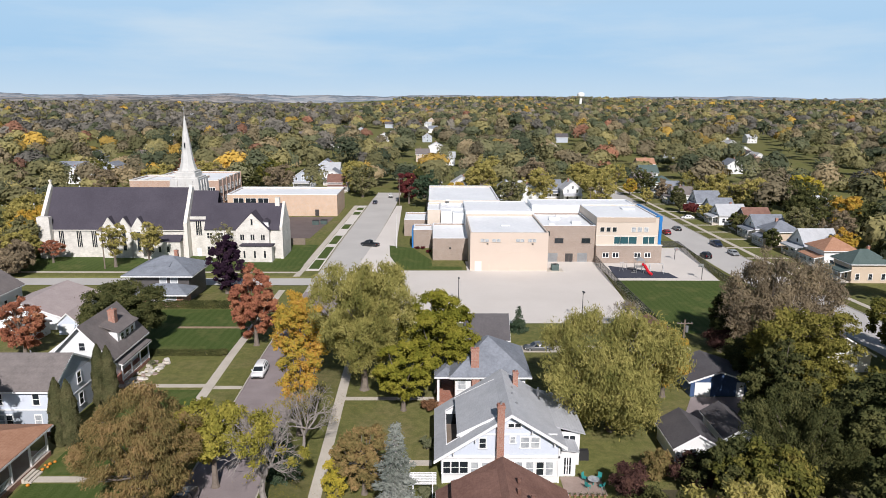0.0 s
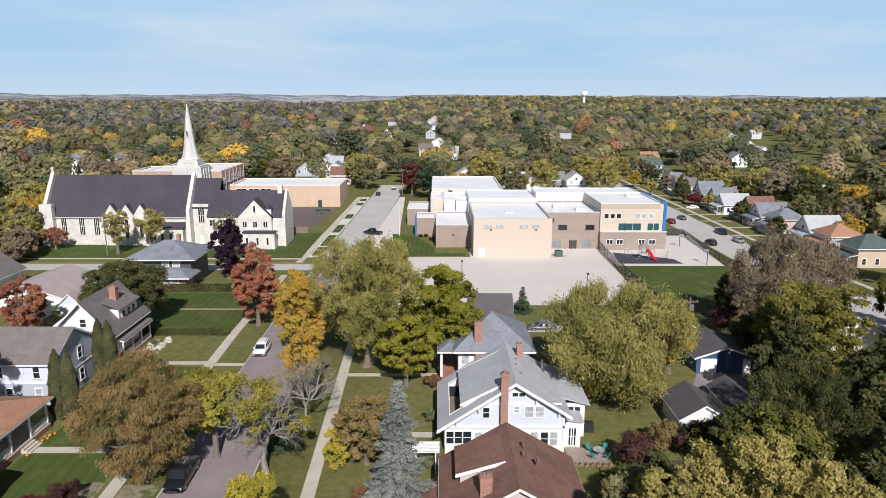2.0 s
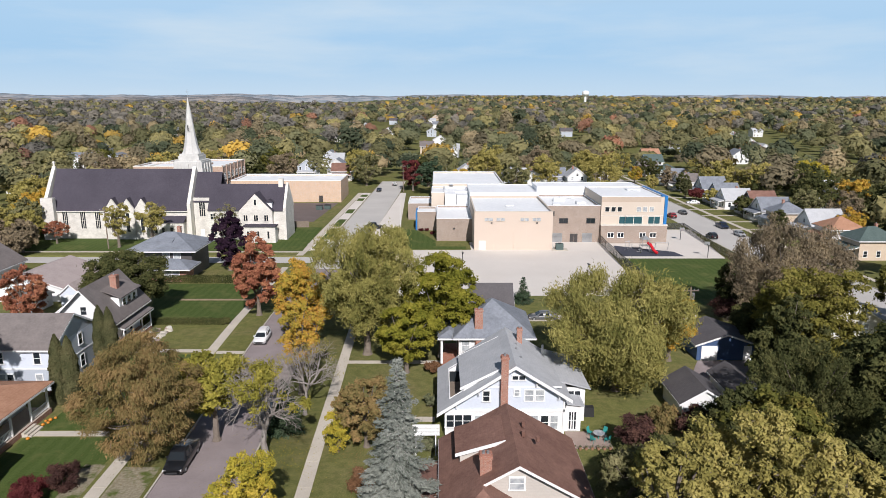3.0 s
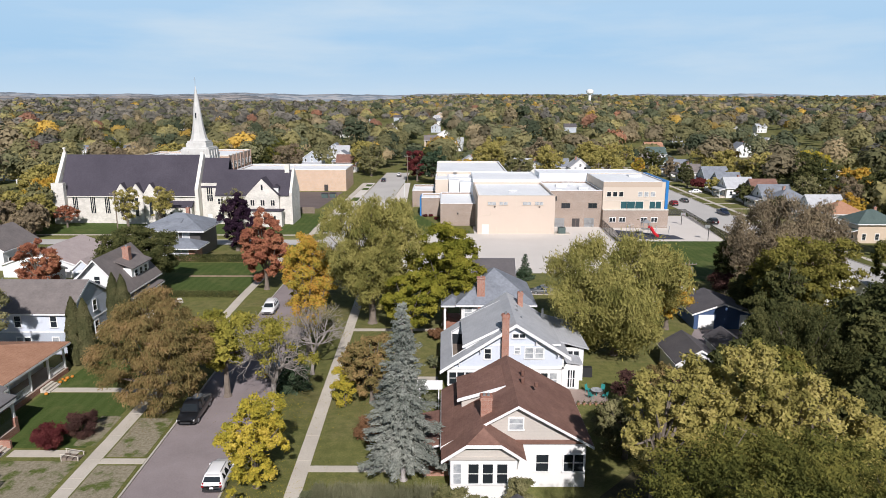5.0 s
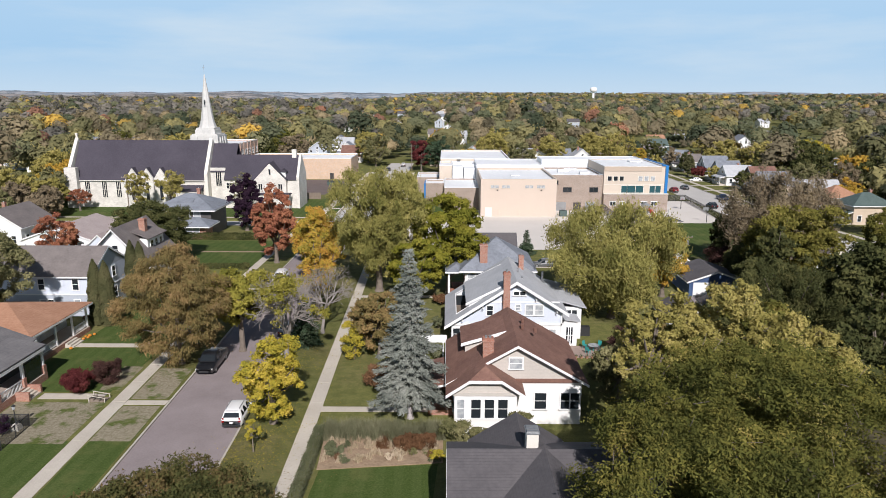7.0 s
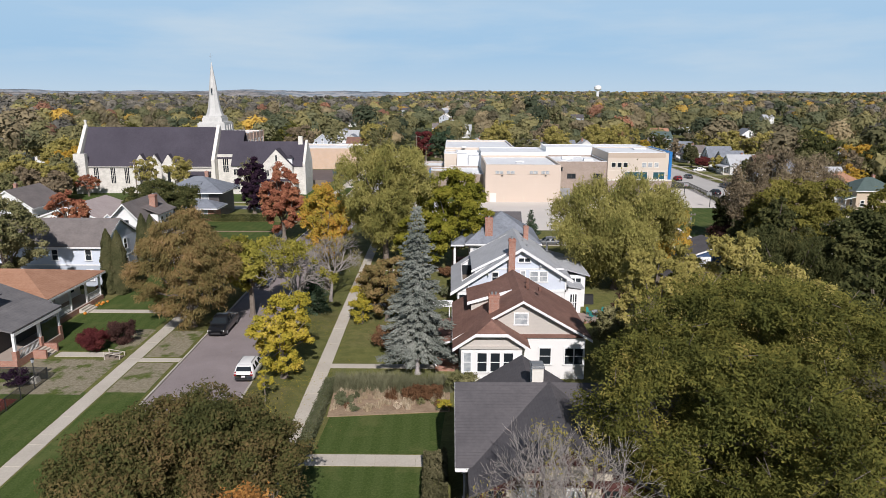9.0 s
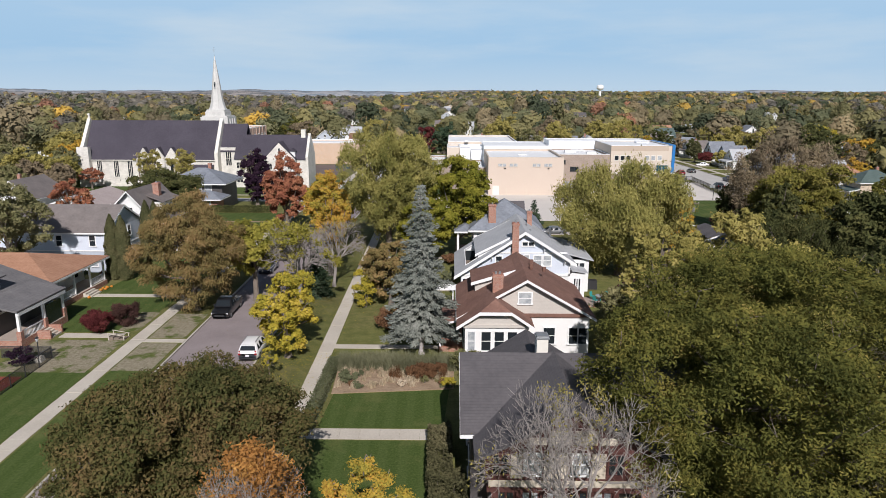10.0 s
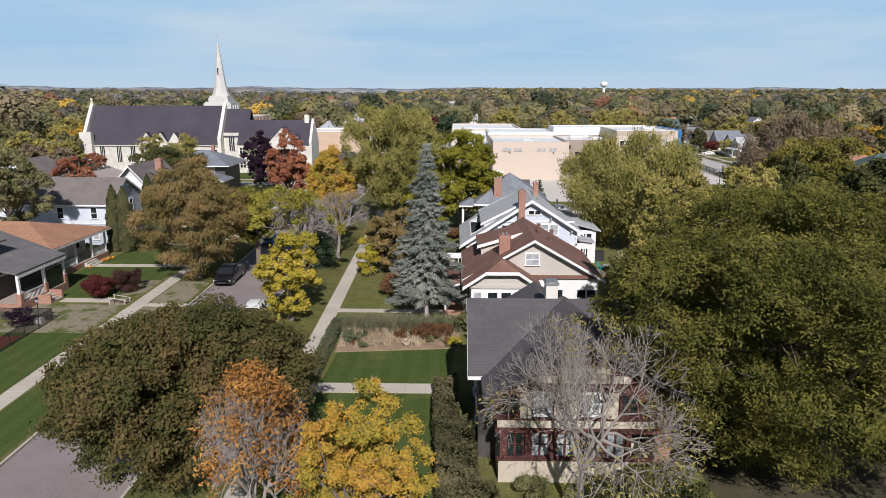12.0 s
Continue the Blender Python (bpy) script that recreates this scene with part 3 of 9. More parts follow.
def crown_clumps(rng, h, r, base, kind, m, fine=1.0, shag=0.6):
    """Centres and radii of the foliage tufts: a few great boughs, each with tufts over its outer side, and gaps between."""
    a = (h - base) / 2
    mid = base + a
    big = max(7, int(m ** 0.5 * 1.7))
    i = np.arange(big)
    z = 1 - 2 * (i + 0.5) / big
    ang = i * 2.39996 + rng.normal(size=big) * 0.35
    z = np.clip(z + rng.normal(size=big) * 0.14, -0.95, 1.0)
    s = np.sqrt(np.maximum(0.0, 1 - z * z))
    d = np.stack([s * np.cos(ang), s * np.sin(ang), z], 1)
    bp = d * (0.55 + 0.06 * shag + 0.30 * shag * (rng.random(big) - 0.5))[:, None]
    br = 0.40 - 0.04 * shag + 0.18 * shag * (rng.random(big) - 0.5)
    k = rng.integers(big, size=m)
    t = rng.normal(size=(m, 3)) + d[k] * 0.8 + np.array([0, 0, 0.25])
    t /= np.linalg.norm(t, axis=1, keepdims=True)
    p = bp[k] + t * (br[k] * (0.70 + 0.40 * rng.random(m)))[:, None]
    core = rng.random(m) < 0.14
    p[core] *= 0.5
    zz = p[:, 2]
    if kind == "vase":
        wide = 0.66 + 0.34 * np.clip(zz + 0.6, 0, 1)
    elif kind == "oval":
        wide = np.ones(m) * (1.0 - 0.15 * np.clip(zz, 0, 1))
    elif kind == "umbrella":
        wide = 1.08 * np.clip(1 + 0.2 * zz, 0.84, 1)
        p[:, 2] = np.sign(zz) * np.abs(zz) ** 0.8
    else:
        wide = np.ones(m)
    rc = r * fine * (0.085 + 0.085 * rng.random(m)) * (60 / max(30, m)) ** 0.18
    c = np.stack([p[:, 0] * wide * (r - 0.4 * rc), p[:, 1] * wide * (r - 0.4 * rc), mid + p[:, 2] * (a - 0.4 * rc)], 1)
    return c, rc


def leaves_on(rng, c, rc, n, flat=0.8, up=0.25, tall=1.0):
    k = rng.choice(len(c), size=n, p=rc ** 2 / np.sum(rc ** 2))
    d = rng.normal(size=(n, 3))
    d /= np.linalg.norm(d, axis=1, keepdims=True)
    d[:, 2] = np.where((d[:, 2] < -0.45) & (rng.random(n) < 0.6), -d[:, 2] * 0.6, d[:, 2])
    q = c[k] + d * (rc[k] * (0.25 + 0.62 * rng.random(n) + 0.30 * np.abs(rng.normal(size=n))))[:, None] * np.array([1, 1, flat * tall])
    nr = d * 0.75 + rng.normal(size=(n, 3)) * 0.55 + np.array([0.03, -0.3, up])
    return q, nr


def sprays(rng, q, per, reach):
    """Feathery compound leaves: leaflets in two ranks along a drooping stalk from each point."""
    n = len(q)
    ax = rng.normal(size=(n, 3)) * np.array([1, 1, 0.45]) + np.array([0, 0, -0.38])
    ax /= np.linalg.norm(ax, axis=1, keepdims=True)
    up = rng.normal(size=(n, 3)) * 0.45 + np.array([0, -0.3, 0.75])
    lat = np.cross(ax, up)
    lat /= np.maximum(1e-6, np.linalg.norm(lat, axis=1, keepdims=True))
    k = np.repeat(np.arange(n), per)
    t = np.tile(np.linspace(0, 1, per), n)
    s = np.where(np.arange(n * per) % 2, 1.0, -1.0)
    pos = q[k] + ax[k] * (t * reach - 0.4 * reach)[:, None] + lat[k] * (s * 0.07)[:, None] + np.array([0, 0, -1.0]) * (0.18 * reach * t * t)[:, None]
    return pos, up[k] + rng.normal(size=(n * per, 3)) * 0.22, ax[k] * 0.8 + lat[k] * s[:, None]


def limbs(rng, h, base, trunk_r, c, count, lean=(0, 0)):
    """Tapered trunk with a flared foot, forking into bent limbs that reach the clumps."""
    g = Geo()
    fork = max(1.2, base * 0.9)
    g.tube((0, 0, -0.15), (0, 0, 0.35), trunk_r * 1.6, trunk_r * 1.1, 8)
    g.tube((0, 0, 0.3), (lean[0] * 0.4, lean[1] * 0.4, fork), trunk_r * 1.1, trunk_r * 0.85, 8)
    top = np.array([lean[0], lean[1], fork + (h - fork) * 0.55])
    g.tube((lean[0] * 0.4, lean[1] * 0.4, fork - 0.05), top, trunk_r * 0.85, trunk_r * 0.25, 6)
    start = np.array([lean[0] * 0.4, lean[1] * 0.4, fork])
    pick = rng.permutation(len(c))[:count]
    for i in pick:
        s = start + (top - start) * (0.05 + 0.75 * rng.random())
        e = c[i]
        m = (s + e) / 2 + np.array([0, 0, -0.06 * np.linalg.norm(e - s)]) + rng.normal(size=3) * 0.15
        r0 = trunk_r * (0.25 + 0.2 * rng.random())
        g.tube(s, m, r0, r0 * 0.6, 5)
        g.tube(m, e, r0 * 0.62, r0 * 0.2, 5)
    return g


def tree(name, label, x, y, h, r, base, kind, leaf, n, size, seed, clumps=60, trunk_r=None, group="", bark=None, ry=None, category="tree", twigs=0, habit="", shag=0.6):
    rng = np.random.default_rng(seed)
    clumps, n, size = int(clumps * 1.05), int(n * 1.55), size * 0.93
    top = thing(name, x, y, ground_z(x, y), label, category, group)
    clumps = int(clumps * 2.7)
    c, rc = crown_clumps(rng, h, r, base, kind, clumps, 1.0 if habit == "upright" else 1.15, shag)
    tr = trunk_r or (0.10 + 0.022 * h)
    g = limbs(rng, h, base, tr, c, min(clumps, 12 if group else 26))
    for _ in range(twigs):
        i = rng.integers(len(c))
        d = rng.normal(size=3)
        d[2] = abs(d[2]) * 0.8
        d /= np.linalg.norm(d)
        g.tube(c[i], c[i] + d * rc[i] * 1.25, 0.03, 0.012, 4)
    part("trunk", g, bark or M_BARK, top)
    if habit == "spray":
        q, nr = leaves_on(rng, c, rc * 0.92, n // 6, flat=0.6, up=0.4)
        q, nr, axis = sprays(rng, q, 6, 0.75)
        part("crown", leaf_mesh("crown", q, nr, size, rng, leaf, 0.34, axis), leaf, top)
        return top
    q, nr = leaves_on(rng, c, rc, n, tall=1.9 if habit == "upright" else 1.0)
    out = q - np.array([0, 0, (h + base) / 2])
    out /= np.maximum(0.1, np.linalg.norm(out, axis=1, keepdims=True))
    axis = out * np.array([1, 1, 0]) + np.array([0, 0, -1.0]) if habit == "droop" else out * 0.5 + np.array([0, 0, 1.0]) if habit == "upright" else None
    part("crown", leaf_mesh("crown", q, nr, size, rng, leaf, 0.27 if habit else 0.5, axis), leaf, top)
    return top


def conifer(name, label, x, y, h, r, base, leaf, n, size, seed, group="", trunk_r=0.22, bark=None):
    """A spruce: whorls of drooping boughs round a straight stem."""
    rng = np.random.default_rng(seed)
    top = thing(name, x, y, ground_z(x, y), label, "conifer", group)
    g = Geo()
    g.tube((0, 0, -0.1), (0, 0, 0.5), trunk_r * 1.7, trunk_r, 8)
    g.tube((0, 0, 0.45), (0, 0, h * 0.97), trunk_r, 0.02, 8)
    cs, rs = [], []
    z = base
    while z < h * 0.985:
        f = (z - base) / (h - base)
        reach = r * (1 - f) ** 0.8 * (0.62 + 0.5 * rng.random()) + 0.12
        k = max(4, int(11 * (1 - f) + 4))
        a0 = rng.random() * 6.28
        for i in range(k):
            a = a0 + 6.283 * i / k + rng.normal() * 0.12
            L = reach * (0.6 + 0.55 * rng.random())
            tip = np.array([math.cos(a) * L, math.sin(a) * L, z - 0.22 * L + rng.normal() * 0.1])
            if L > 0.5:
                g.tube((0, 0, z), tip, 0.035 + 0.02 * L / r, 0.008, 4)
            m = max(1, int(L / 0.42))
            for j in range(m):
                s = (j + 0.75) / m
                cs.append(np.array([0, 0, z]) * (1 - s) + tip * s)
                rs.append(0.16 + 0.20 * L / max(r, 1) * (0.6 + 0.4 * s) + 0.08)
        z += 0.30 + 0.25 * (1 - f)
    cs, rs = np.array(cs), np.array(rs)
    part("trunk", g, bark or M_BARK, top)
    q, nr = leaves_on(rng, cs, rs, n, 0.6, 0.5)
    part("crown", leaf_mesh("crown", q, nr, size, rng, leaf, 0.35, q * np.array([1, 1, 0]) + np.array([0, 0, -0.15])), leaf, top)
    return top


def shrub(name, label, x, y, h, r, leaf, n, size, seed, group="", ry=None, category="shrub"):
    rng = np.random.default_rng(seed)
    top = thing(name, x, y, ground_z(x, y), label, category, group)
    c, rc = crown_clumps(rng, h, r, 0.05, "round", 34, 1.6)
    g = Geo()
    for i in range(6):
        g.tube((rng.normal() * 0.1, rng.normal() * 0.1, -0.05), c[i], 0.04, 0.015, 5)
    part("stem", g, M_BARK, top)
    q, nr = leaves_on(rng, c, rc, n)
    q[:, 2] = np.maximum(q[:, 2], 0.02)
    part("foliage", leaf_mesh("foliage", q, nr, size, rng, leaf), leaf, top)
    return top


def column_tree(name, label, x, y, h, r, leaf, n, seed, group=""):
    """A narrow arborvitae, a flame-shaped column of upright sprays."""
    rng = np.random.default_rng(seed)
    top = thing(name, x, y, ground_z(x, y), label, "conifer", group)
    g = Geo()
    g.tube((0, 0, -0.1), (0, 0, h * 0.7), 0.12, 0.04, 6)
    part("trunk", g, M_BARK, top)
    f = rng.random(n)
    z = 0.15 + f * (h - 0.2)
    prof = np.interp(f, [0, 0.08, 0.35, 0.65, 0.88, 1], [0.75, 0.95, 1.0, 0.85, 0.45, 0.03])
    a = rng.random(n) * 6.283
    lump = 1 + 0.10 * np.sin(a * 5 + z * 2.1) + 0.08 * np.sin(a * 3 - z * 3.3)
    rr = r * prof * lump * (0.82 + 0.2 * rng.random(n))
    q = np.stack([np.cos(a) * rr, np.sin(a) * rr, z], 1)
    nr = np.stack([np.cos(a), np.sin(a), 0.35 + 0 * a], 1) + rng.normal(size=(n, 3)) * 0.45
    part("crown", leaf_mesh("crown", q, nr, 0.13, rng, leaf, 0.5), leaf, top)
    return top


def branch_tree(name, label, x, y, h, r, seed, bark, leaf=None, n=0, size=0.2, depth=5, group="", trunk_r=0.24, category="tree", ivy=0):
    """A leafless tree: limbs that fork again and again down to fine twigs, with a few leaves left."""
    rng = np.random.default_rng(seed)
    top = thing(name, x, y, ground_z(x, y), label, category, group)
    g = Geo()
    g.tube((0, 0, -0.1), (0, 0, 0.4), trunk_r * 1.5, trunk_r * 1.05, 8)
    tips = []

    def grow(p, d, L, rad, k):
        e = p + d * L
        m = (p + e) / 2 + rng.normal(size=3) * 0.05 * L
        sides = 6 if k > 3 else (4 if k > 1 else 3)
        g.tube(p, m, max(0.009, rad), max(0.008, rad * 0.85), sides)
        g.tube(m, e, max(0.008, rad * 0.85), max(0.006, rad * 0.66), sides)
        if k == 0:
            tips.append(e)
            return
        kids = 5 if k == depth else (3 if (k > 1 or rng.random() < 0.7) else 2)
        turn = rng.random() * 6.283
        for j in range(kids):
            if k == depth:
                a = turn + 6.283 * j / kids + rng.normal() * 0.3
                nd = d + np.array([math.cos(a), math.sin(a), 0]) * (0.45 + 0.4 * rng.random())
            else:
                nd = d + rng.normal(size=3) * 0.5 + np.array([0, 0, 0.06])
            nd /= np.linalg.norm(nd)
            grow(e, nd, L * (0.68 + 0.2 * rng.random()), rad * (0.62 if k == depth else 0.58), k - 1)

    grow(np.array([0, 0, 0.35]), np.array([0.03, 0.02, 1.0]), h * 0.19, trunk_r, depth)
    v = np.array(g.v)
    lean = np.median(np.array(tips)[:, :2], axis=0) / np.median(np.array(tips)[:, 2])
    v[:, :2] -= lean * np.maximum(0, v[:, 2:3] - 0.5)
    sx = r / max(0.1, np.percentile(np.abs(v[:, :2]).max(1), 97))
    sz = h / v[:, 2].max()
    wide = np.clip(v[:, 2] / (h * 0.3), 0, 1)[:, None]
    v[:, :2] *= 1 + (sx - 1) * wide
    v[:, 2] *= sz
    g.v = [tuple(q) for q in v]
    part("trunk", g, bark, top)
    if leaf:
        t = np.array(tips)
        t[:, :2] -= lean * np.maximum(0, t[:, 2:3] - 0.5)
        t[:, :2] *= 1 + (sx - 1) * np.clip(t[:, 2:3] / (h * 0.3), 0, 1)
        t[:, 2] *= sz
        w = np.clip(np.sin(t[:, 0] * 1.5 + 1) + np.sin(t[:, 1] * 1.2) + np.sin(t[:, 2] * 1.3 + 2), 0.12, None) * (0.3 + t[:, 2] / h)
        bunch = rng.choice(len(t), max(20, n // 65), p=w / w.sum())
        q = t[bunch[rng.integers(len(bunch), size=n)]] + rng.normal(size=(n, 3)) * 0.24
        if ivy:
            low = v[(v[:, 2] > 1.0) & (v[:, 2] < h * 0.55)]
            q = np.concatenate([q, low[rng.choice(len(low), ivy)] + rng.normal(size=(ivy, 3)) * np.array([0.3, 0.3, 0.4])])
            n += ivy
        part("crown", leaf_mesh("crown", q, rng.normal(size=(n, 3)), size, rng, leaf), leaf, top)
    return top


# ---------------------------------------------------------------- parts of buildings
WINDOW_MESHES = {}


def window(parent, x, y, z, w, h, face="s", glass=None, frame_mat=None, panes=1, rail=True, name="window", inset=0.06):
    """A window set on a wall: x, y, z is the middle of its foot on the outer face; face: the side that it looks to."""
    glass, frame_mat = glass or M_GLASS, frame_mat or M_WHITE
    turn = {"s": 0, "e": 90, "n": 180, "w": 270}[face]
    at = pose(x, y, z, 0, 0, turn)
    key = (round(w, 2), round(h, 2), panes, rail, glass.name, frame_mat.name)
    if key not in WINDOW_MESHES:
        f, t = Geo(), 0.11
        outer = [(-w / 2 - t, -t), (w / 2 + t, -t), (w / 2 + t, h + t * 1.2), (-w / 2 - t, h + t * 1.2)]
        inner = [(-w / 2, 0), (w / 2, 0), (w / 2, h), (-w / 2, h)]
        f.v = [(x, -0.05, z) for x, z in outer] + [(x, -0.05, z) for x, z in inner] + [(x, 0.05, z) for x, z in outer] + [(x, 0.05, z) for x, z in inner]
        for i in range(4):
            j = (i + 1) % 4
            f.f += [(i, j, 4 + j, 4 + i), (8 + j, 8 + i, 12 + i, 12 + j), (j, i, 8 + i, 8 + j), (4 + i, 4 + j, 12 + j, 12 + i)]
        bars = Geo()
        for k in range(1, panes):
            xm = -w / 2 + w * k / panes
            bars.box(xm - 0.06, xm + 0.06, -0.045, 0.04, 0, h)
        if rail:
            bars.box(-w / 2, w / 2, -0.03, 0.035, h * 0.5 - 0.03, h * 0.5 + 0.03)
        s = Geo().box(-w / 2 - t * 1.4, w / 2 + t * 1.4, -0.12, 0.05, -t, 0)
        g = Geo().box(-w / 2, w / 2, -0.012, 0.03, 0, h)
        meshes = f.mesh("frame"), s.mesh("sill"), g.mesh("pane"), bars.mesh("glazing_bar") if bars.v else None
        for me, mt in zip(meshes, (frame_mat, frame_mat, glass, frame_mat)):
            if me:
                me.materials.append(mt)
        WINDOW_MESHES[key] = meshes
    fm, sm, pm, bm_ = WINDOW_MESHES[key]
    ob = part(name, fm, frame_mat, parent, at=at)
    if inset:
        part("sill", sm, frame_mat, ob)
        if bm_:
            part("glazing_bar", bm_, frame_mat, ob)
    part("pane", pm, glass, ob)
    return ob


def chimney(parent, x, y, z0, z1, w, d, mat, label="brick chimney", pots=1):
    g = Geo()
    g.box(x - w / 2, x + w / 2, y - d / 2, y + d / 2, z0, z1 - 0.25)
    g.box(x - w / 2 - 0.06, x + w / 2 + 0.06, y - d / 2 - 0.06, y + d / 2 + 0.06, z1 - 0.25, z1 - 0.1)
    g.box(x - w / 2, x + w / 2, y - d / 2, y + d / 2, z1 - 0.1, z1)
    c = part("chimney", g, mat, parent, label)
    g = Geo()
    for k in range(pots):
        g.tube((x + (k - (pots - 1) / 2) * 0.35, y, z1), (x + (k - (pots - 1) / 2) * 0.35, y, z1 + 0.22), 0.12, 0.10, 8)
    part("flue", g, M_METAL, c)
    return c


def gable_roof(parent, x0, x1, y0, y1, ze, zr, mat, axis="y", over=0.5, rake=0.4, xr=None, thick=0.16, fascia=True, name="roof"):
    """Two sloping slabs over a rectangle, with white rake boards and eave fascia."""
    r, b = None, Geo()
    sw = (lambda a, c, z: (a, c, z)) if axis == "y" else (lambda a, c, z: (c, a, z))
    u0, u1, w0, w1 = (x0, x1, y0, y1) if axis == "y" else (y0, y1, x0, x1)
    um = (u0 + u1) / 2 if xr is None else xr
    for s, ue in ((-1, u0), (1, u1)):
        k = (zr - ze) / abs(um - ue)
        uo, zo = ue + s * over, ze - k * over
        ring = [sw(uo, w0 - rake, zo), sw(um, w0 - rake, zr), sw(um, w1 + rake, zr), sw(uo, w1 + rake, zo)]
        if (s > 0) == (axis == "y"):
            ring = ring[::-1]
        slope = part("roof_slope" if r else name, Geo().slab(ring, -thick), mat, r or parent)
        r = r or slope
        if fascia:
            for wv, d in ((w0 - rake, -1), (w1 + rake, 1)):
                lo, hi = sw(uo, wv, zo), sw(um, wv, zr)
                a = [sw(uo, wv + d * 0.02, zo - 0.12), sw(um, wv + d * 0.02, zr - 0.12), sw(um, wv + d * 0.02, zr + thick * 0.8), sw(uo, wv + d * 0.02, zo + thick * 0.8)]
                c = [sw(uo, wv - d * 0.06, zo - 0.12), sw(um, wv - d * 0.06, zr - 0.12), sw(um, wv - d * 0.06, zr + thick * 0.8), sw(uo, wv - d * 0.06, zo + thick * 0.8)]
                b.solid(a, c)
            a = [sw(uo - s * 0.04, w0 - rake, zo - 0.14), sw(uo - s * 0.04, w1 + rake, zo - 0.14), sw(uo + s * 0.05, w1 + rake, zo - 0.14), sw(uo + s * 0.05, w0 - rake, zo - 0.14)]
            b.solid(a, [(p[0], p[1], p[2] + 0.2) for p in a])
    if fascia:
        part("trim", b, M_WHITE, r, "white painted fascia and rake boards")
    return r


def hip_roof(parent, x0, x1, y0, y1, ze, zr, mat, over=0.6, thick=0.14, name="roof", ridge=None, fascia=True, trim_mat=None):
    a, b, c, d = x0 - over, x1 + over, y0 - over, y1 + over
    if ridge is None:
        half = min(b - a, d - c) / 2
        ridge = ((a + half, (c + d) / 2), (b - half, (c + d) / 2)) if b - a > d - c else (((a + b) / 2, c + half), ((a + b) / 2, d - half))
    (rx0, ry0), (rx1, ry1) = ridge
    p, q = (rx0, ry0, zr), (rx1, ry1, zr)
    A, B, C, D = (a, c, ze), (b, c, ze), (b, d, ze), (a, d, ze)
    r = None
    if abs(rx1 - rx0) >= abs(ry1 - ry0):
        faces = ([A, B, q, p], [B, C, q], [C, D, p, q], [D, A, p])
    else:
        faces = ([A, B, p], [B, C, q, p], [C, D, q], [D, A, p, q])
    for f in faces:
        slope = part("roof_slope" if r else name, Geo().slab(f, -thick), mat, r or parent)
        r = r or slope
    if fascia:
        g = Geo()
        g.box(a - 0.03, b + 0.03, c - 0.03, c + 0.06, ze - 0.16, ze + 0.06).box(a - 0.03, b + 0.03, d - 0.06, d + 0.03, ze - 0.16, ze + 0.06)
        g.box(a - 0.03, a + 0.06, c + 0.06, d - 0.06, ze - 0.16, ze + 0.06).box(b - 0.06, b + 0.03, c + 0.06, d - 0.06, ze - 0.16, ze + 0.06)
        g.box(a + 0.06, b - 0.06, c + 0.06, d - 0.06, ze - 0.05, ze - 0.01)
        part("trim", g, trim_mat or M_WHITE, r, "painted fascia under the eaves")
    return r


def body(parent, x0, x1, y0, y1, z0, z1, mat, name="wall", label=""):
    """Four walls with thickness round an empty inside."""
    g, t = Geo(), 0.2
    g.box(x0, x1, y0, y0 + t, z0, z1).box(x0, x1, y1 - t, y1, z0, z1).box(x0, x0 + t, y0 + t, y1 - t, z0, z1).box(x1 - t, x1, y0 + t, y1 - t, z0, z1)
    return part(name, g, mat, parent, label)


def gable_ends(parent, x0, x1, y0, y1, ze, zr, mat, axis="y", xr=None):
    for end in (0, 1):
        g = Geo()
        if axis == "y":
            um = (x0 + x1) / 2 if xr is None else xr
            y = y0 if end == 0 else y1 - 0.2
            ring = [(x0, ze), (x1, ze), (um, zr)]
            g.solid([(x, y + 0.2, z) for x, z in ring], [(x, y, z) for x, z in ring])
        else:
            um = (y0 + y1) / 2 if xr is None else xr
            x = x0 if end == 0 else x1 - 0.2
            ring = [(y0, ze), (y1, ze), (um, zr)]
            g.solid([(x, y, z) for y, z in ring], [(x + 0.2, y, z) for y, z in ring])
        part("gable", g, mat, parent)


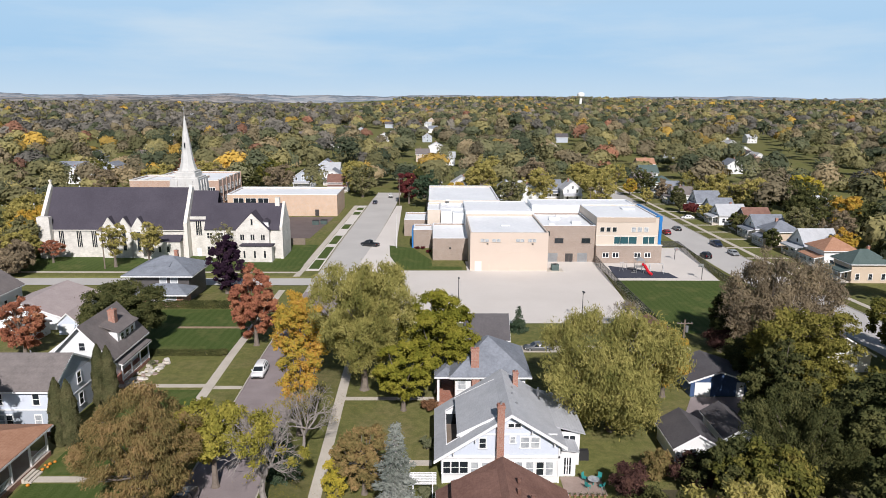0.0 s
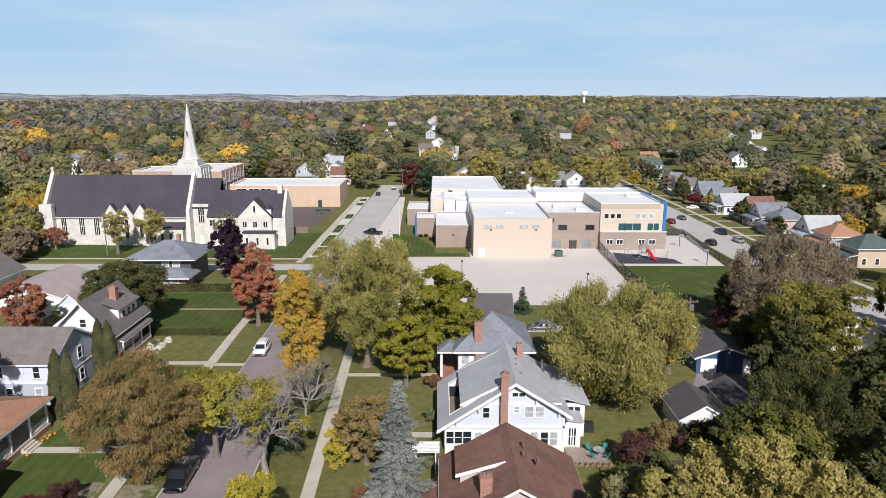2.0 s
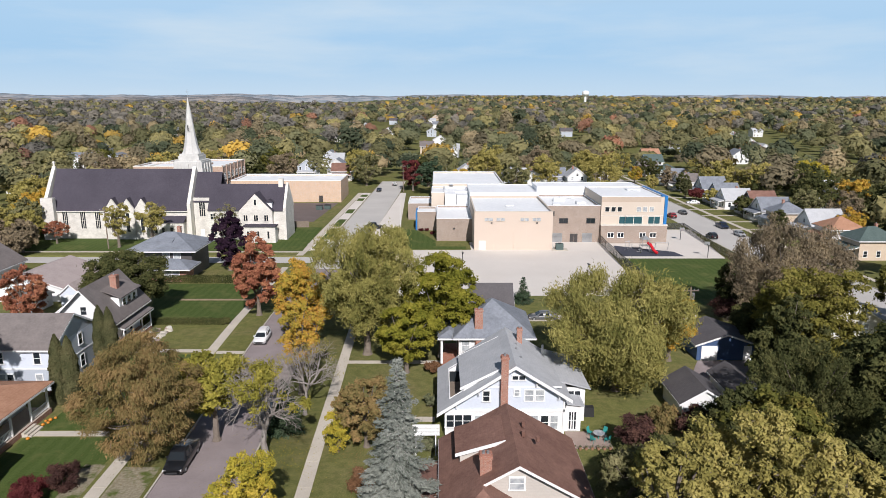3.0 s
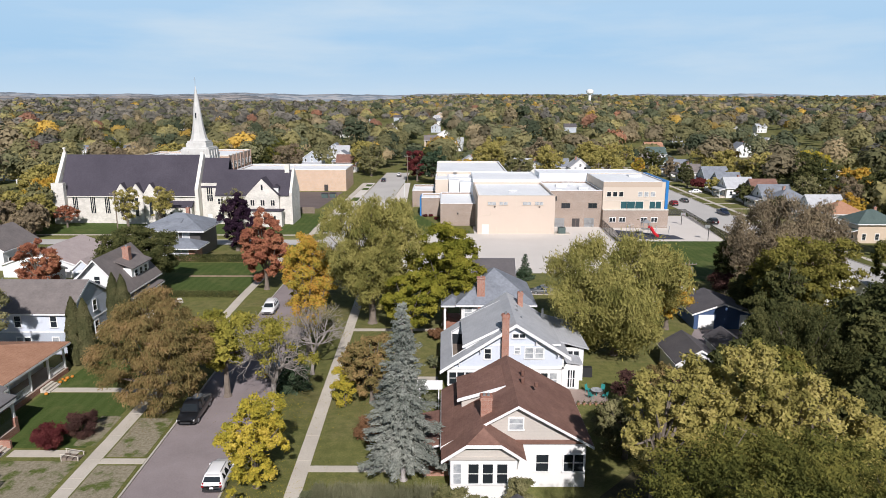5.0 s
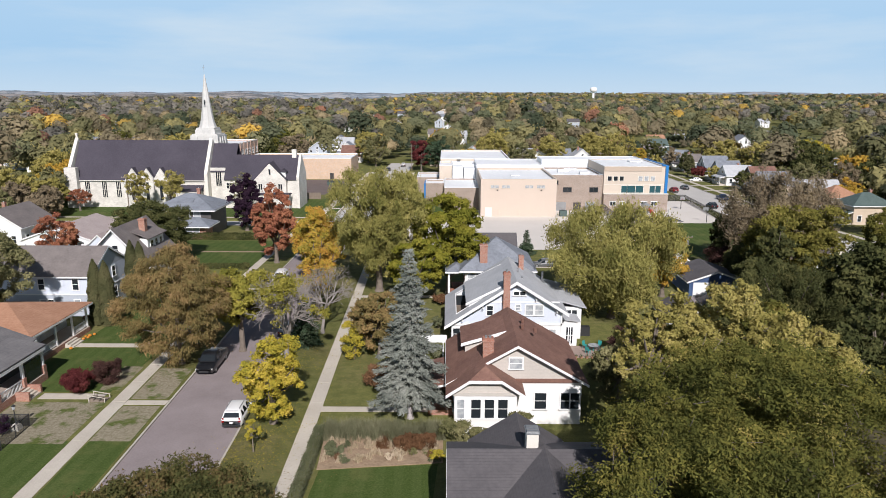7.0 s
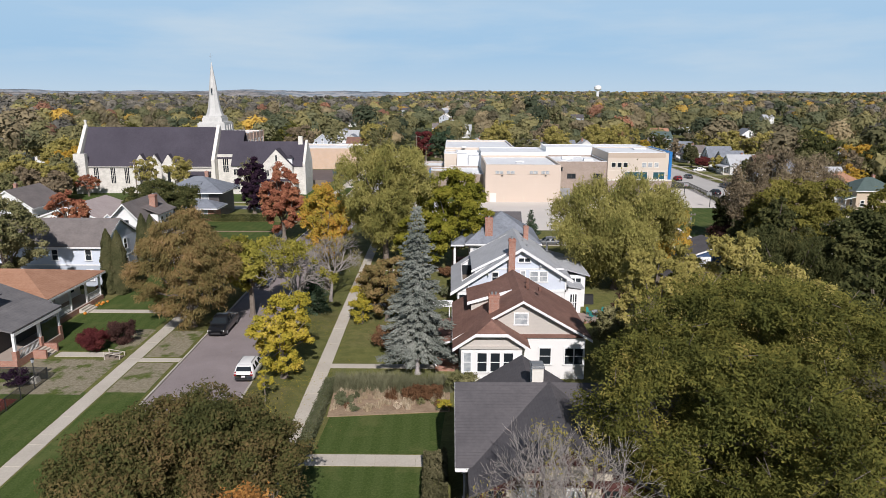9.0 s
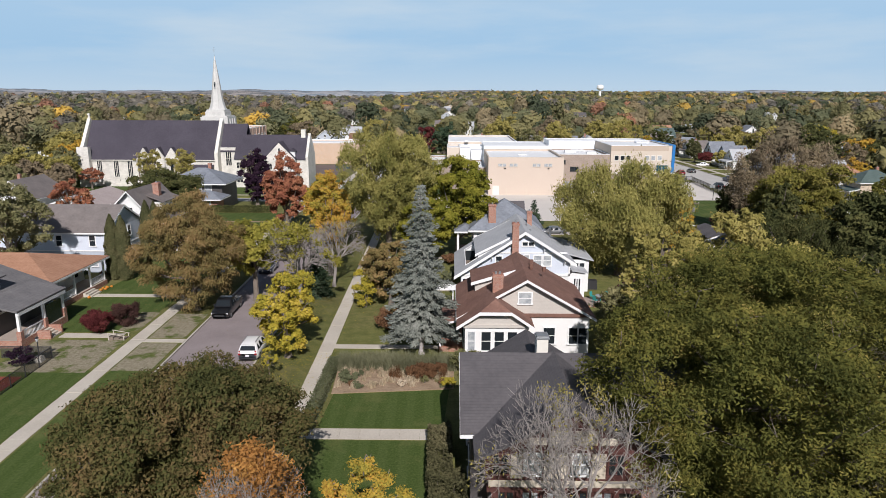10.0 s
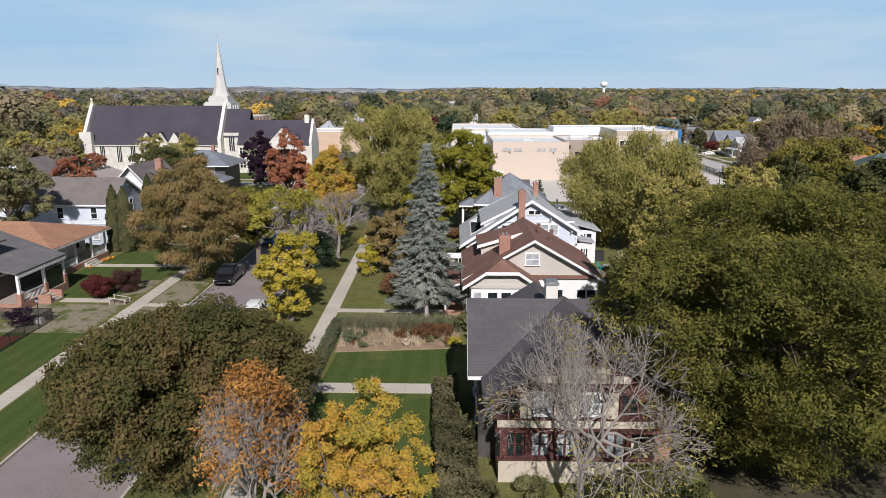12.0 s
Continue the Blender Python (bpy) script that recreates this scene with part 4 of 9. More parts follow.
def simple_house(label, x, y, w, d, eave, ridge, wall, roof, axis="y", hip=False, porch=None, seed=0, group="", chim=True, turn=0.0, rows=2, detail=True, plain=0.06):
    """A small-town house: storeys of windows, a roof, a porch and a chimney; x, y is the middle of its footprint."""
    rng = random.Random(seed)
    z = ground_z(x, y)
    top = thing("house", x, y, z, label, "house", group, turn=turn)
    x0, x1, y0, y1 = -w / 2, w / 2, -d / 2, d / 2
    body(top, x0, x1, y0, y1, -0.3, eave, wall)
    if hip:
        hip_roof(top, x0, x1, y0, y1, eave, ridge, roof)
    else:
        gable_roof(top, x0, x1, y0, y1, eave, ridge, roof, axis)
        gable_ends(top, x0, x1, y0, y1, eave, ridge - 0.05, wall, axis)
    for k in range(rows):
        zf = 0.95 + 2.75 * k
        if zf + 1.3 > eave:
            break
        n = max(2, int(w / 3))
        for i in range(n):
            window(top, x0 + w * (i + 0.5) / n, y0, zf, 0.85, 1.35, "s", M_GLASS if rng.random() < 0.6 else M_GLASSP, inset=plain)
        n = max(2, int(d / 3.2)) if plain else 0
        for i in range(n):
            yy = y0 + d * (i + 0.5) / n
            window(top, x0, yy, zf, 0.85, 1.35, "w", M_GLASS if rng.random() < 0.6 else M_GLASSP, inset=plain)
            if detail:
                window(top, x1, yy, zf, 0.85, 1.35, "e", M_GLASS)
    if not hip and axis == "y" and ridge - eave > 1.8:
        window(top, 0, y0, eave + 0.15, 0.8, 1.0, "s")
    if not hip and axis == "x" and ridge - eave > 1.8:
        window(top, x0, 0, eave + 0.15, 0.8, 1.0, "w")
        if detail:
            window(top, x1, 0, eave + 0.15, 0.8, 1.0, "e")
    if porch:
        side, depth = porch
        if side == "w":
            p = (x0 - depth, x0, y0 + 0.4, y1 - 0.4)
        elif side == "e":
            p = (x1, x1 + depth, y0 + 0.4, y1 - 0.4)
        else:
            p = (x0 + 0.4, x1 - 0.4, y0 - depth, y0)
        porch_on(top, *p, 0.45, 2.7, roof, side)
    if chim:
        chimney(top, x0 + w * (0.3 + 0.4 * rng.random()), y0 + d * 0.55, eave, ridge + 0.7, 0.6, 0.6, M_REDBRICK)
    return top


def porch_on(parent, x0, x1, y0, y1, zf, ze, roofmat, side="s", rail=True, posts=None, wallmat=None):
    """A porch: deck, posts, rails with balusters, a shallow roof that rises to the house."""
    deck = part("porch", Geo().box(x0, x1, y0, y1, -0.1, zf), wallmat or M_WALK, parent, "porch deck on a low base")
    rise = 0.55
    zz = {"s": (0, 0, rise, rise), "e": (rise, 0, 0, rise), "w": (0, rise, rise, 0), "n": (rise, rise, 0, 0)}[side]
    o = 0.35
    ring = [(x0 - o, y0 - o, ze + zz[0]), (x1 + o, y0 - o, ze + zz[1]), (x1 + o, y1 + o, ze + zz[2]), (x0 - o, y1 + o, ze + zz[3])]
    if side == "w":
        ring = [(x0 - o, y0 - o, ze), (x1 - 0.02, y0 - o, ze + rise), (x1 - 0.02, y1 + o, ze + rise), (x0 - o, y1 + o, ze)]
    elif side == "e":
        ring = [(x0 + 0.02, y0 - o, ze + rise), (x1 + o, y0 - o, ze), (x1 + o, y1 + o, ze), (x0 + 0.02, y1 + o, ze + rise)]
    elif side == "s":
        ring = [(x0 - o, y0 - o, ze), (x1 + o, y0 - o, ze), (x1 + o, y1 - 0.02, ze + rise), (x0 - o, y1 - 0.02, ze + rise)]
    part("porch_roof", Geo().slab(ring, -0.14), roofmat, parent)
    part("beam", Geo().slab([(p[0], p[1], p[2] - 0.003) for p in ring], 0.2), M_WHITE, parent)
    if side in "we":
        xe = x0 if side == "w" else x1 - 0.16
        spots = [(xe, y) for y in np.linspace(y0, y1 - 0.16, posts or 3)]
    else:
        spots = [(x, y0) for x in np.linspace(x0, x1 - 0.16, posts or 3)]
    for a, b in spots:
        part("post", Geo().box(a, a + 0.16, b, b + 0.16, zf, ze + 0.02), M_WHITE, parent)
    if rail:
        for (a, b), (c, d) in zip(spots[:-1], spots[1:]):
            g = Geo()
            if side in "we":
                g.box(a + 0.04, a + 0.12, b + 0.16, d, zf + 0.75, zf + 0.83).box(a + 0.04, a + 0.12, b + 0.16, d, zf + 0.1, zf + 0.16)
                for yy in np.arange(b + 0.28, d - 0.05, 0.22):
                    g.box(a + 0.06, a + 0.10, yy, yy + 0.04, zf + 0.16, zf + 0.75)
            else:
                g.box(a + 0.16, c, b + 0.04, b + 0.12, zf + 0.75, zf + 0.83).box(a + 0.16, c, b + 0.04, b + 0.12, zf + 0.1, zf + 0.16)
                for xx in np.arange(a + 0.28, c - 0.05, 0.22):
                    g.box(xx, xx + 0.04, b + 0.06, b + 0.10, zf + 0.16, zf + 0.75)
            part("railing", g, M_WHITE, parent)


# ---------------------------------------------------------------- vehicles
CAR_TYPES = {}


def car(label, x, y, turn, paint, kind="suv", group="parked cars"):
    """A parked car: shaped body, glazed cabin, wheels, lamps; turn 0 faces away along +y."""
    L, W, H = {"suv": (4.6, 1.85, 1.68), "sedan": (4.7, 1.82, 1.45), "pickup": (5.7, 1.98, 1.88)}[kind]
    top = thing("car", x, y, ground_z(x, y) - 0.13, label, "car", group, turn=turn)
    key = kind, paint.name
    if key not in CAR_TYPES:
        # half-width and height of the body along its length, from tail to nose
        belt = 0.98 if kind != "sedan" else 0.88
        if kind == "pickup":
            belt = 1.12
        st = [(-0.5, 0.86, 0.45, belt * 0.86), (-0.485, 0.95, 0.33, belt * 0.97), (-0.36, 1.0, 0.26, belt), (0.0, 1.0, 0.24, belt * 0.985), (0.22, 1.0, 0.25, belt * 0.96), (0.36, 0.985, 0.26, belt * 0.9), (0.46, 0.92, 0.30, belt * 0.80), (0.5, 0.78, 0.42, belt * 0.66)]
        g = Geo()
        k = 8
        for s, w, zb, zt in st:
            hw = W / 2 * w
            ring = [(-hw * 0.9, zb), (hw * 0.9, zb), (hw, zb + 0.14), (hw, zt - 0.16), (hw * 0.92, zt), (-hw * 0.92, zt), (-hw, zt - 0.16), (-hw, zb + 0.14)]
            g.v += [(px, s * L, pz) for px, pz in ring]
        for i in range(len(st) - 1):
            for j in range(k):
                a, b = i * k + j, i * k + (j + 1) % k
                g.f.append((a, b, b + k, a + k))
        g.f += [tuple(range(k)), tuple(range(len(st) * k - 1, (len(st) - 1) * k - 1, -1))]
        # greenhouse: painted shell, with panes laid just outside it
        zb = belt - 0.04
        if kind == "suv":
            prof = [(-0.487, zb + 0.02), (-0.472, zb + 0.08), (-0.405, H - 0.18), (-0.375, H - 0.09), (-0.28, H - 0.025), (-0.08, H), (0.04, H - 0.04), (0.10, H - 0.12), (0.30, zb + 0.03)]
            glass_s, back, front = ((-0.42, -0.36, -0.23), (-0.215, -0.215, -0.03), (-0.015, -0.015, 0.20)), (1, 2), (7, 8)
        elif kind == "sedan":
            prof = [(-0.40, zb + 0.03), (-0.26, H - 0.12), (-0.16, H - 0.02), (-0.02, H), (0.06, H - 0.05), (0.10, H - 0.10), (0.27, zb + 0.03)]
            glass_s, back, front = ((-0.30, -0.20, -0.03), (-0.01, 0.0, 0.18)), (0, 1), (5, 6)
        else:
            prof = [(-0.10, zb + 0.02), (-0.085, H - 0.15), (-0.05, H - 0.02), (0.06, H), (0.12, H - 0.05), (0.15, H - 0.12), (0.29, zb + 0.03)]
            glass_s, back, front = ((-0.07, -0.06, 0.04), (0.05, 0.06, 0.21)), (0, 1), (5, 6)
        hb, ht = W / 2 * 0.94, W / 2 * (0.68 if kind == "suv" else 0.72)

        def roofline(sv):
            return float(np.interp(sv, [q[0] for q in prof], [q[1] for q in prof]))

        def edge(sv, fr, out=0.0):
            z1 = roofline(sv)
            w = hb + (ht - hb) * (z1 - zb) / (H - zb) * fr
            return (w + out, sv * L, zb + (z1 - zb) * fr)

        rf = Geo()
        for sv, z1 in prof:
            a, b = edge(sv, 0), edge(sv, 1)
            c = edge(sv, 0.93)
            rf.v += [(-a[0], a[1], a[2]), (-c[0], c[1], c[2]), (-b[0] * 0.86, b[1], b[2]), (b[0] * 0.86, b[1], b[2]), (c[0], c[1], c[2]), (a[0], a[1], a[2])]
        for i in range(len(prof) - 1):
            for j in range(5):
                q = i * 6 + j
                rf.f.append((q, q + 1, q + 7, q + 6))
        rf.f += [(0, 5, 4, 3, 2, 1)]
        panes_ = []
        for lo0, lo, hi in glass_s:
            for sgn in (-1, 1):
                pts = []
                for sv, fr in ((lo, 0.10), ((lo + hi) / 2, 0.10), (hi, 0.10), (max((lo + hi) / 2, hi - 0.10), 0.80), (lo + 0.025, 0.80)):
                    e = edge(sv, fr, 0.012)
                    pts.append((sgn * e[0], e[1], e[2]))
                g2 = Geo().poly(pts if sgn > 0 else pts[::-1])
                panes_.append(g2.mesh("side_window"))
        for (ia, ib), out in ((back, -0.014), (front, 0.014)):
            (sa, za), (sb, zb2) = prof[ia], prof[ib]
            pts = []
            for fr in (0.14, 0.88):
                sv, zz = sa + (sb - sa) * fr, za + (zb2 - za) * fr
                w = edge(sv, 0.93)[0] * 0.86
                pts += [(-w, sv * L + out, zz + 0.012), (w, sv * L + out, zz + 0.012)]
            panes_.append(Geo().poly([pts[0], pts[1], pts[3], pts[2]]).mesh("windscreen"))
        if kind == "pickup":
            g.box(-W / 2 * 0.8, W / 2 * 0.8, -0.47 * L, -0.08 * L, belt, belt + 0.004)
        bd = g.mesh("body")
        for q in bd.polygons:
            q.use_smooth = True
        cab = rf.mesh("cabin")
        for q in cab.polygons:
            q.use_smooth = True
        wh = Geo().tube((-0.11, 0, 0), (0.11, 0, 0), 0.34, 0.34, 16)
        rim = Geo().tube((-0.125, 0, 0), (0.125, 0, 0), 0.2, 0.2, 10)
        CAR_TYPES[key] = (bd, panes_, cab, wh.mesh("tyre"), rim.mesh("rim"), L, W, belt)
    bd, panes_, rf, wh, rim, L, W, belt = CAR_TYPES[key]
    part("body", bd, paint, top)
    part("cabin", rf, paint, top)
    for me in panes_:
        part("window", me, M_GLASS, top)
    for sx in (-1, 1):
        for sy in (-0.31, 0.32):
            t = part("wheel", wh, M_BLACK, top, at=pose(sx * (W / 2 - 0.1), sy * L, 0.34))
            part("rim", rim, M_METAL, t)
        part("headlight", Geo().box(sx * W * 0.36 - 0.17, sx * W * 0.36 + 0.17, L * 0.455, L * 0.485, belt * 0.58, belt * 0.72), M_LAMP, top)
        part("tail_light", Geo().box(sx * W * 0.40 - 0.1, sx * W * 0.40 + 0.1, -L * 0.503, -L * 0.48, belt * 0.74, belt * 0.90), M_TAIL, top)
        part("mirror", Geo().box(sx * W * 0.53 - 0.1, sx * W * 0.53 + 0.1, L * 0.16, L * 0.16 + 0.12, belt - 0.02, belt + 0.14), paint, top)
    if kind == "suv":
        for sx in (-1, 1):
            part("tail_light", Geo().box(sx * W * 0.39 - 0.07, sx * W * 0.39 + 0.07, -L * 0.487, -L * 0.47, belt - 0.05, belt + 0.12), M_TAIL, top)
            part("roof_rail", Geo().box(sx * W * 0.315 - 0.02, sx * W * 0.315 + 0.02, -L * 0.33, L * 0.02, H - 0.03, H + 0.06), M_METAL, top)
            part("sill", Geo().box(sx * W * 0.49 - 0.03, sx * W * 0.49 + 0.03, -L * 0.2, L * 0.2, 0.24, 0.40), M_BLACK, top)
        part("spoiler", Geo().box(-W * 0.30, W * 0.30, -L * 0.425, -L * 0.37, H - 0.13, H - 0.085), paint, top)
    part("bumper", Geo().box(-W * 0.42, W * 0.42, -L * 0.508, -L * 0.47, 0.33, 0.5), M_BLACK, top)
    part("number_plate", Geo().box(-0.16, 0.16, -L * 0.512, -L * 0.5, 0.6, 0.75), M_WHITE, top)
    part("grille", Geo().box(-W * 0.25, W * 0.25, L * 0.47, L * 0.502, 0.42, 0.62), M_BLACK, top)
    return top


M_LAMP = tone("clear_lamp", (0.6, 0.6, 0.6), 0.1, rough=0.1)
M_TAIL = tone("red_lamp", (0.25, 0.01, 0.012), 0.1, rough=0.15)


def paint(name, c):
    m, nt, p = fresh(name)
    p.inputs["Base Color"].default_value = (*c, 1)
    p.inputs["Roughness"].default_value, p.inputs["Coat Weight"].default_value = 0.35, 0.6
    return m


P_WHITE, P_BLACK, P_SILVER = paint("white_car_paint", (0.78, 0.78, 0.78)), paint("black_car_paint", (0.012, 0.013, 0.016)), paint("silver_car_paint", (0.35, 0.36, 0.37))
P_NAVY, P_RED, P_GREY = paint("navy_car_paint", (0.02, 0.03, 0.06)), paint("red_car_paint", (0.30, 0.015, 0.02)), paint("grey_car_paint", (0.10, 0.105, 0.11))


# ---------------------------------------------------------------- school with its yard
def school():
    zb = -1.85
    top = thing("school", 0, 0, 0, "tan and brown-grey brick school with flat white roofs", "school")

    def block(x0, x1, y0, y1, z1, mat, label="", cap=0.45, cap_mat=None, z0=zb - 0.3, roof=True):
        body(top, x0, x1, y0, y1, z0, z1, mat, "wall", label)
        if roof:
            r = part("roof", Geo().box(x0 + 0.2, x1 - 0.2, y0 + 0.2, y1 - 0.2, z1 - cap - 0.25, z1 - cap), M_MEMBRANE, top, "flat white membrane roof")
        g, t = Geo(), 0.3
        for a in ((x0 - 0.03, x1 + 0.03, y0 - 0.03, y0 + t), (x0 - 0.03, x1 + 0.03, y1 - t, y1 + 0.03), (x0 - 0.03, x0 + t, y0 + t, y1 - t), (x1 - t, x1 + 0.03, y0 + t, y1 - t)):
            g.box(*a, z1 + 0.003, z1 + 0.12)
        part("coping", g, cap_mat or M_MEMBRANE, top)

    block(8.75, 28.1, 160.6, 187.2, 7.75, M_TANPANEL, "tall tan gymnasium wall", cap_mat=M_TANLIGHT)
    block(-0.6, 8.7, 171.4, 193.0, 4.1, M_GREYBRICK, "low brown-grey brick wing")
    block(-6.1, -0.65, 185.8, 194.4, 3.5, M_GREYBRICK, "low brick entrance wing")
    block(-9.5, -2.3, 203.0, 217.0, 3.2, M_GREYBRICK)
    block(-2.2, 1.7, 195.0, 208.9, 7.7, M_TANLIGHT)
    block(1.8, 8.7, 198.6, 208.9, 7.6, M_MEMBRANE)
    block(8.8, 28.1, 187.25, 206.0, 8.7, M_MEMBRANE, cap=0.08)
    block(28.2, 58.3, 190.05, 201.0, 10.05, M_MEMBRANE, "white-clad upper wall", cap=0.08)
    body(top, 1.8, 4.9, 193.1, 198.5, 3.0, 7.4, M_MEMBRANE, "wall", "white-clad roof monitor")
    part("roof", Geo().box(1.8, 4.9, 193.1, 198.5, 7.42, 7.6), M_MEMBRANE, top)
    body(top, 5.2, 8.7, 193.1, 198.5, 3.0, 6.9, M_MEMBRANE)
    part("roof", Geo().box(5.2, 8.7, 193.1, 198.5, 6.92, 7.1), M_MEMBRANE, top)
    block(28.15, 42.0, 170.0, 190.0, 7.8, M_GREYBRICK, "brown-grey brick classroom block")
    block(42.05, 58.3, 169.4, 190.0, 10.2, M_TANLIGHT, "two-storey tan classroom block", z0=2.9, cap=0.2)
    block(-2.0, 20.5, 209.0, 244.0, 8.5, M_TANLIGHT)
    body(top, 42.05, 59.2, 168.5, 169.35, zb - 0.3, 2.85, M_GREYBRICK, "wall", "brown brick ground storey")
    body(top, 42.05, 58.3, 169.45, 190, zb - 0.3, 2.85, M_GREYBRICK)
    part("ledge", Geo().box(42.0, 59.3, 168.4, 169.38, 2.86, 3.05), M_LIMEC, top)
    part("ledge", Geo().box(42.04, 58.25, 169.30, 169.39, 5.35, 5.43), M_LIMEC, top)
    # deep blue end wall that frames the tan block
    part("blue_panel", Geo().box(58.35, 59.1, 169.2, 190, 3.06, 10.5), M_BLUE, top, "bright blue end panel")
    part("blue_fascia", Geo().box(57.4, 58.33, 169.15, 170.0, 10.35, 10.6), M_BLUE, top)
    # panel joints of the gymnasium
    for k in range(1, 6):
        x = 8.75 + 19.35 * k / 6
        part("panel_joint", Geo().box(x - 0.03, x + 0.03, 160.585, 160.6, zb, 7.6), M_TANLIGHT, top)
    part("panel_joint", Geo().box(8.8, 28.05, 160.58, 160.6, 2.75, 2.82), M_TANLIGHT, top)
    # high windows of the gymnasium, doors, wall lamps
    for x in (12.3, 15.2, 21.1, 24.1):
        window(top, x, 160.58, 5.5, 2.0, 0.75, "s", M_GLASSP, M_TANLIGHT, 2, False)
    part("door", Geo().box(9.9, 11.6, 160.55, 160.6, zb, 0.55), M_LIMEC, top, "cream steel double door")
    for x in (13.4, 18.6):
        part("door", Geo().box(x - 0.05, x + 0.35, 160.5, 160.6, zb, -0.2), M_TANLIGHT, top)
    for x in (13.0, 24.2):
        part("wall_lamp", Geo().box(x - 0.2, x + 0.2, 160.4, 160.6, 4.9, 5.15), M_BLACK, top)
    part("wall_lamp", Geo().box(3.8, 4.2, 171.2, 171.4, 1.3, 1.7), M_BLACK, top)
    # brick block: louvres, roller doors, door
    for x, z, w, h in ((28.9, 5.3, 0.9, 0.9), (31.9, 3.3, 2.1, 1.1), (39.0, 3.3, 2.1, 1.1)):
        window(top, x + 0.6, 170.0, z, w, h, "s", M_GLASS, M_BLACK, 2, False)
    for x in (31.0, 38.8):
        g = Geo()
        for i in range(8):
            g.box(x - 1.3, x + 1.3, 169.93, 169.99, zb + 0.3 * i + 0.02, zb + 0.3 * i + 0.29)
        part("roller_door", g, M_METAL, top, "grey sectional roller door")
    part("door", Geo().box(34.3, 35.3, 169.93, 169.99, zb, 0.4), M_DOOR, top)
    part("door", Geo().box(35.36, 36.3, 169.93, 169.99, zb, 0.4), M_DOOR, top)
    # tan block windows
    for x, w in ((47.6, 1.0), (50.1, 4.3), (55.4, 3.0)):
        window(top, x + (0.0 if w < 2 else 0.5), 169.38, 3.2, w if w > 2 else 1.5, 1.85, "s", M_GLASSB, M_LIMEC, 2 if w > 2 else 1, False)
    for x in (43.6, 45.2, 46.8, 51.8, 53.4, 55.1):
        window(top, x, 169.38, 6.4, 1.05, 1.15, "s", M_GLASS if x < 50 else M_GLASSP, M_LIMEC, 1, False)
    for x in (44.6, 47.2, 52.9, 55.6):
        window(top, x, 168.5, -0.2, 1.5, 1.1, "s", M_GLASS, M_WHITE, 2, False)
    part("band", Geo().box(42.04, 57.4, 169.32, 169.39, 8.9, 10.15), M_TANBAND, top, "darker tan parapet band")
    # roof gear
    for x, y, z, w, d, h in ((18.5, 172, 7.32, 2.2, 1.6, 0.35), (33, 181, 7.37, 3.0, 1.4, 0.8), (38, 176, 7.37, 2.4, 2.0, 0.7), (36, 186, 7.37, 3.6, 1.2, 0.5), (31, 174, 7.37, 1.6, 1.2, 0.4), (54, 184, 10.0, 3.5, 3, 0.4), (4, 208, 8.46, 1.2, 1.2, 0.5)):
        u = part("roof_unit", Geo().box(x - w / 2, x + w / 2, y - d / 2, y + d / 2, z + 0.1, z + h), M_MEMBRANE, top, "pale rooftop air unit")
        part("curb", Geo().box(x - w / 2 + 0.1, x + w / 2 - 0.1, y - d / 2 + 0.1, y + d / 2 - 0.1, z - 0.05, z + 0.1), M_METAL, u)
    # blue entrance fins
    part("blue_panel", Geo().box(-6.6, -6.15, 186, 194, zb, 3.3), M_BLUE, top)


school()

# paved yard in strips that follow the fall of the ground
pad("schoolyard_pavement", [(-9.5, 160.0), (42.0, 160.0), (42.0, 170.1), (8.0, 170.1), (8.0, 160.6), (-9.5, 160.4)], 0.03, 0.2, M_LOT, "pale concrete apron in front of the school", "pavement")
pad("parking_lot", [(-9.5, 117.0), (38.6, 117.0), (40.0, 136.0), (41.9, 159.98), (-9.5, 159.98)], 0.03, 0.2, M_LOT, "empty pale concrete parking lot", "pavement")
pad("play_court", [(42.1, 160.0), (67.3, 151.6), (72.2, 187), (59.4, 187), (59.4, 168.4), (42.1, 168.4)], 0.03, 0.2, M_LOT, "pale concrete play court with hoops", "pavement")
pad("play_court_edge", [(42.1, 150.6), (67.3, 150.6), (67.3, 151.58), (42.1, 159.9)], 0.03, 0.2, M_LOT, "concrete edge of the play court", "pavement")
pad("play_surface", [(43.4, 152.9), (58.4, 152.9), (56.6, 165.4), (44.6, 165.4)], 0.06, 0.1, M_MAT, "dark blue-black rubber playground surface", "pavement")
pad("field", [(40.9, 111.0), (67.3, 111.0), (67.3, 150.5), (42.2, 150.5)], 0.02, 0.1, M_LUSH, "even green playing field", "lawn")
pad("school_drive", [(-20.0, 160.0), (-9.6, 160.0), (-11.5, 200), (-13.0, 262), (-15.2, 262), (-17.6, 200)], 0.025, 0.15, M_LOT, "concrete drive and walk beside the school", "pavement")
pad("lot_entry", [(-20.0, 144.0), (-9.55, 144.0), (-9.55, 159.9), (-20.0, 159.9)], 0.02, 0.15, M_LOT, "concrete entry of the parking lot", "pavement")
pad("school_lawn", [(-8.8, 161.6), (6.9, 161.6), (6.9, 164.4), (-0.7, 164.6), (-0.9, 171.2), (-6.3, 185.6), (-13.2, 189.2), (-12.2, 176)], 0.06, 0.1, M_LUSH, "mown lawn strip beside the school", "lawn")
pad("alley", [(14.2, 101.2), (33.5, 101.2), (33.5, 104.4), (14.2, 104.4)], 0.03, 0.12, M_WALK, "concrete alley drive", "pavement")
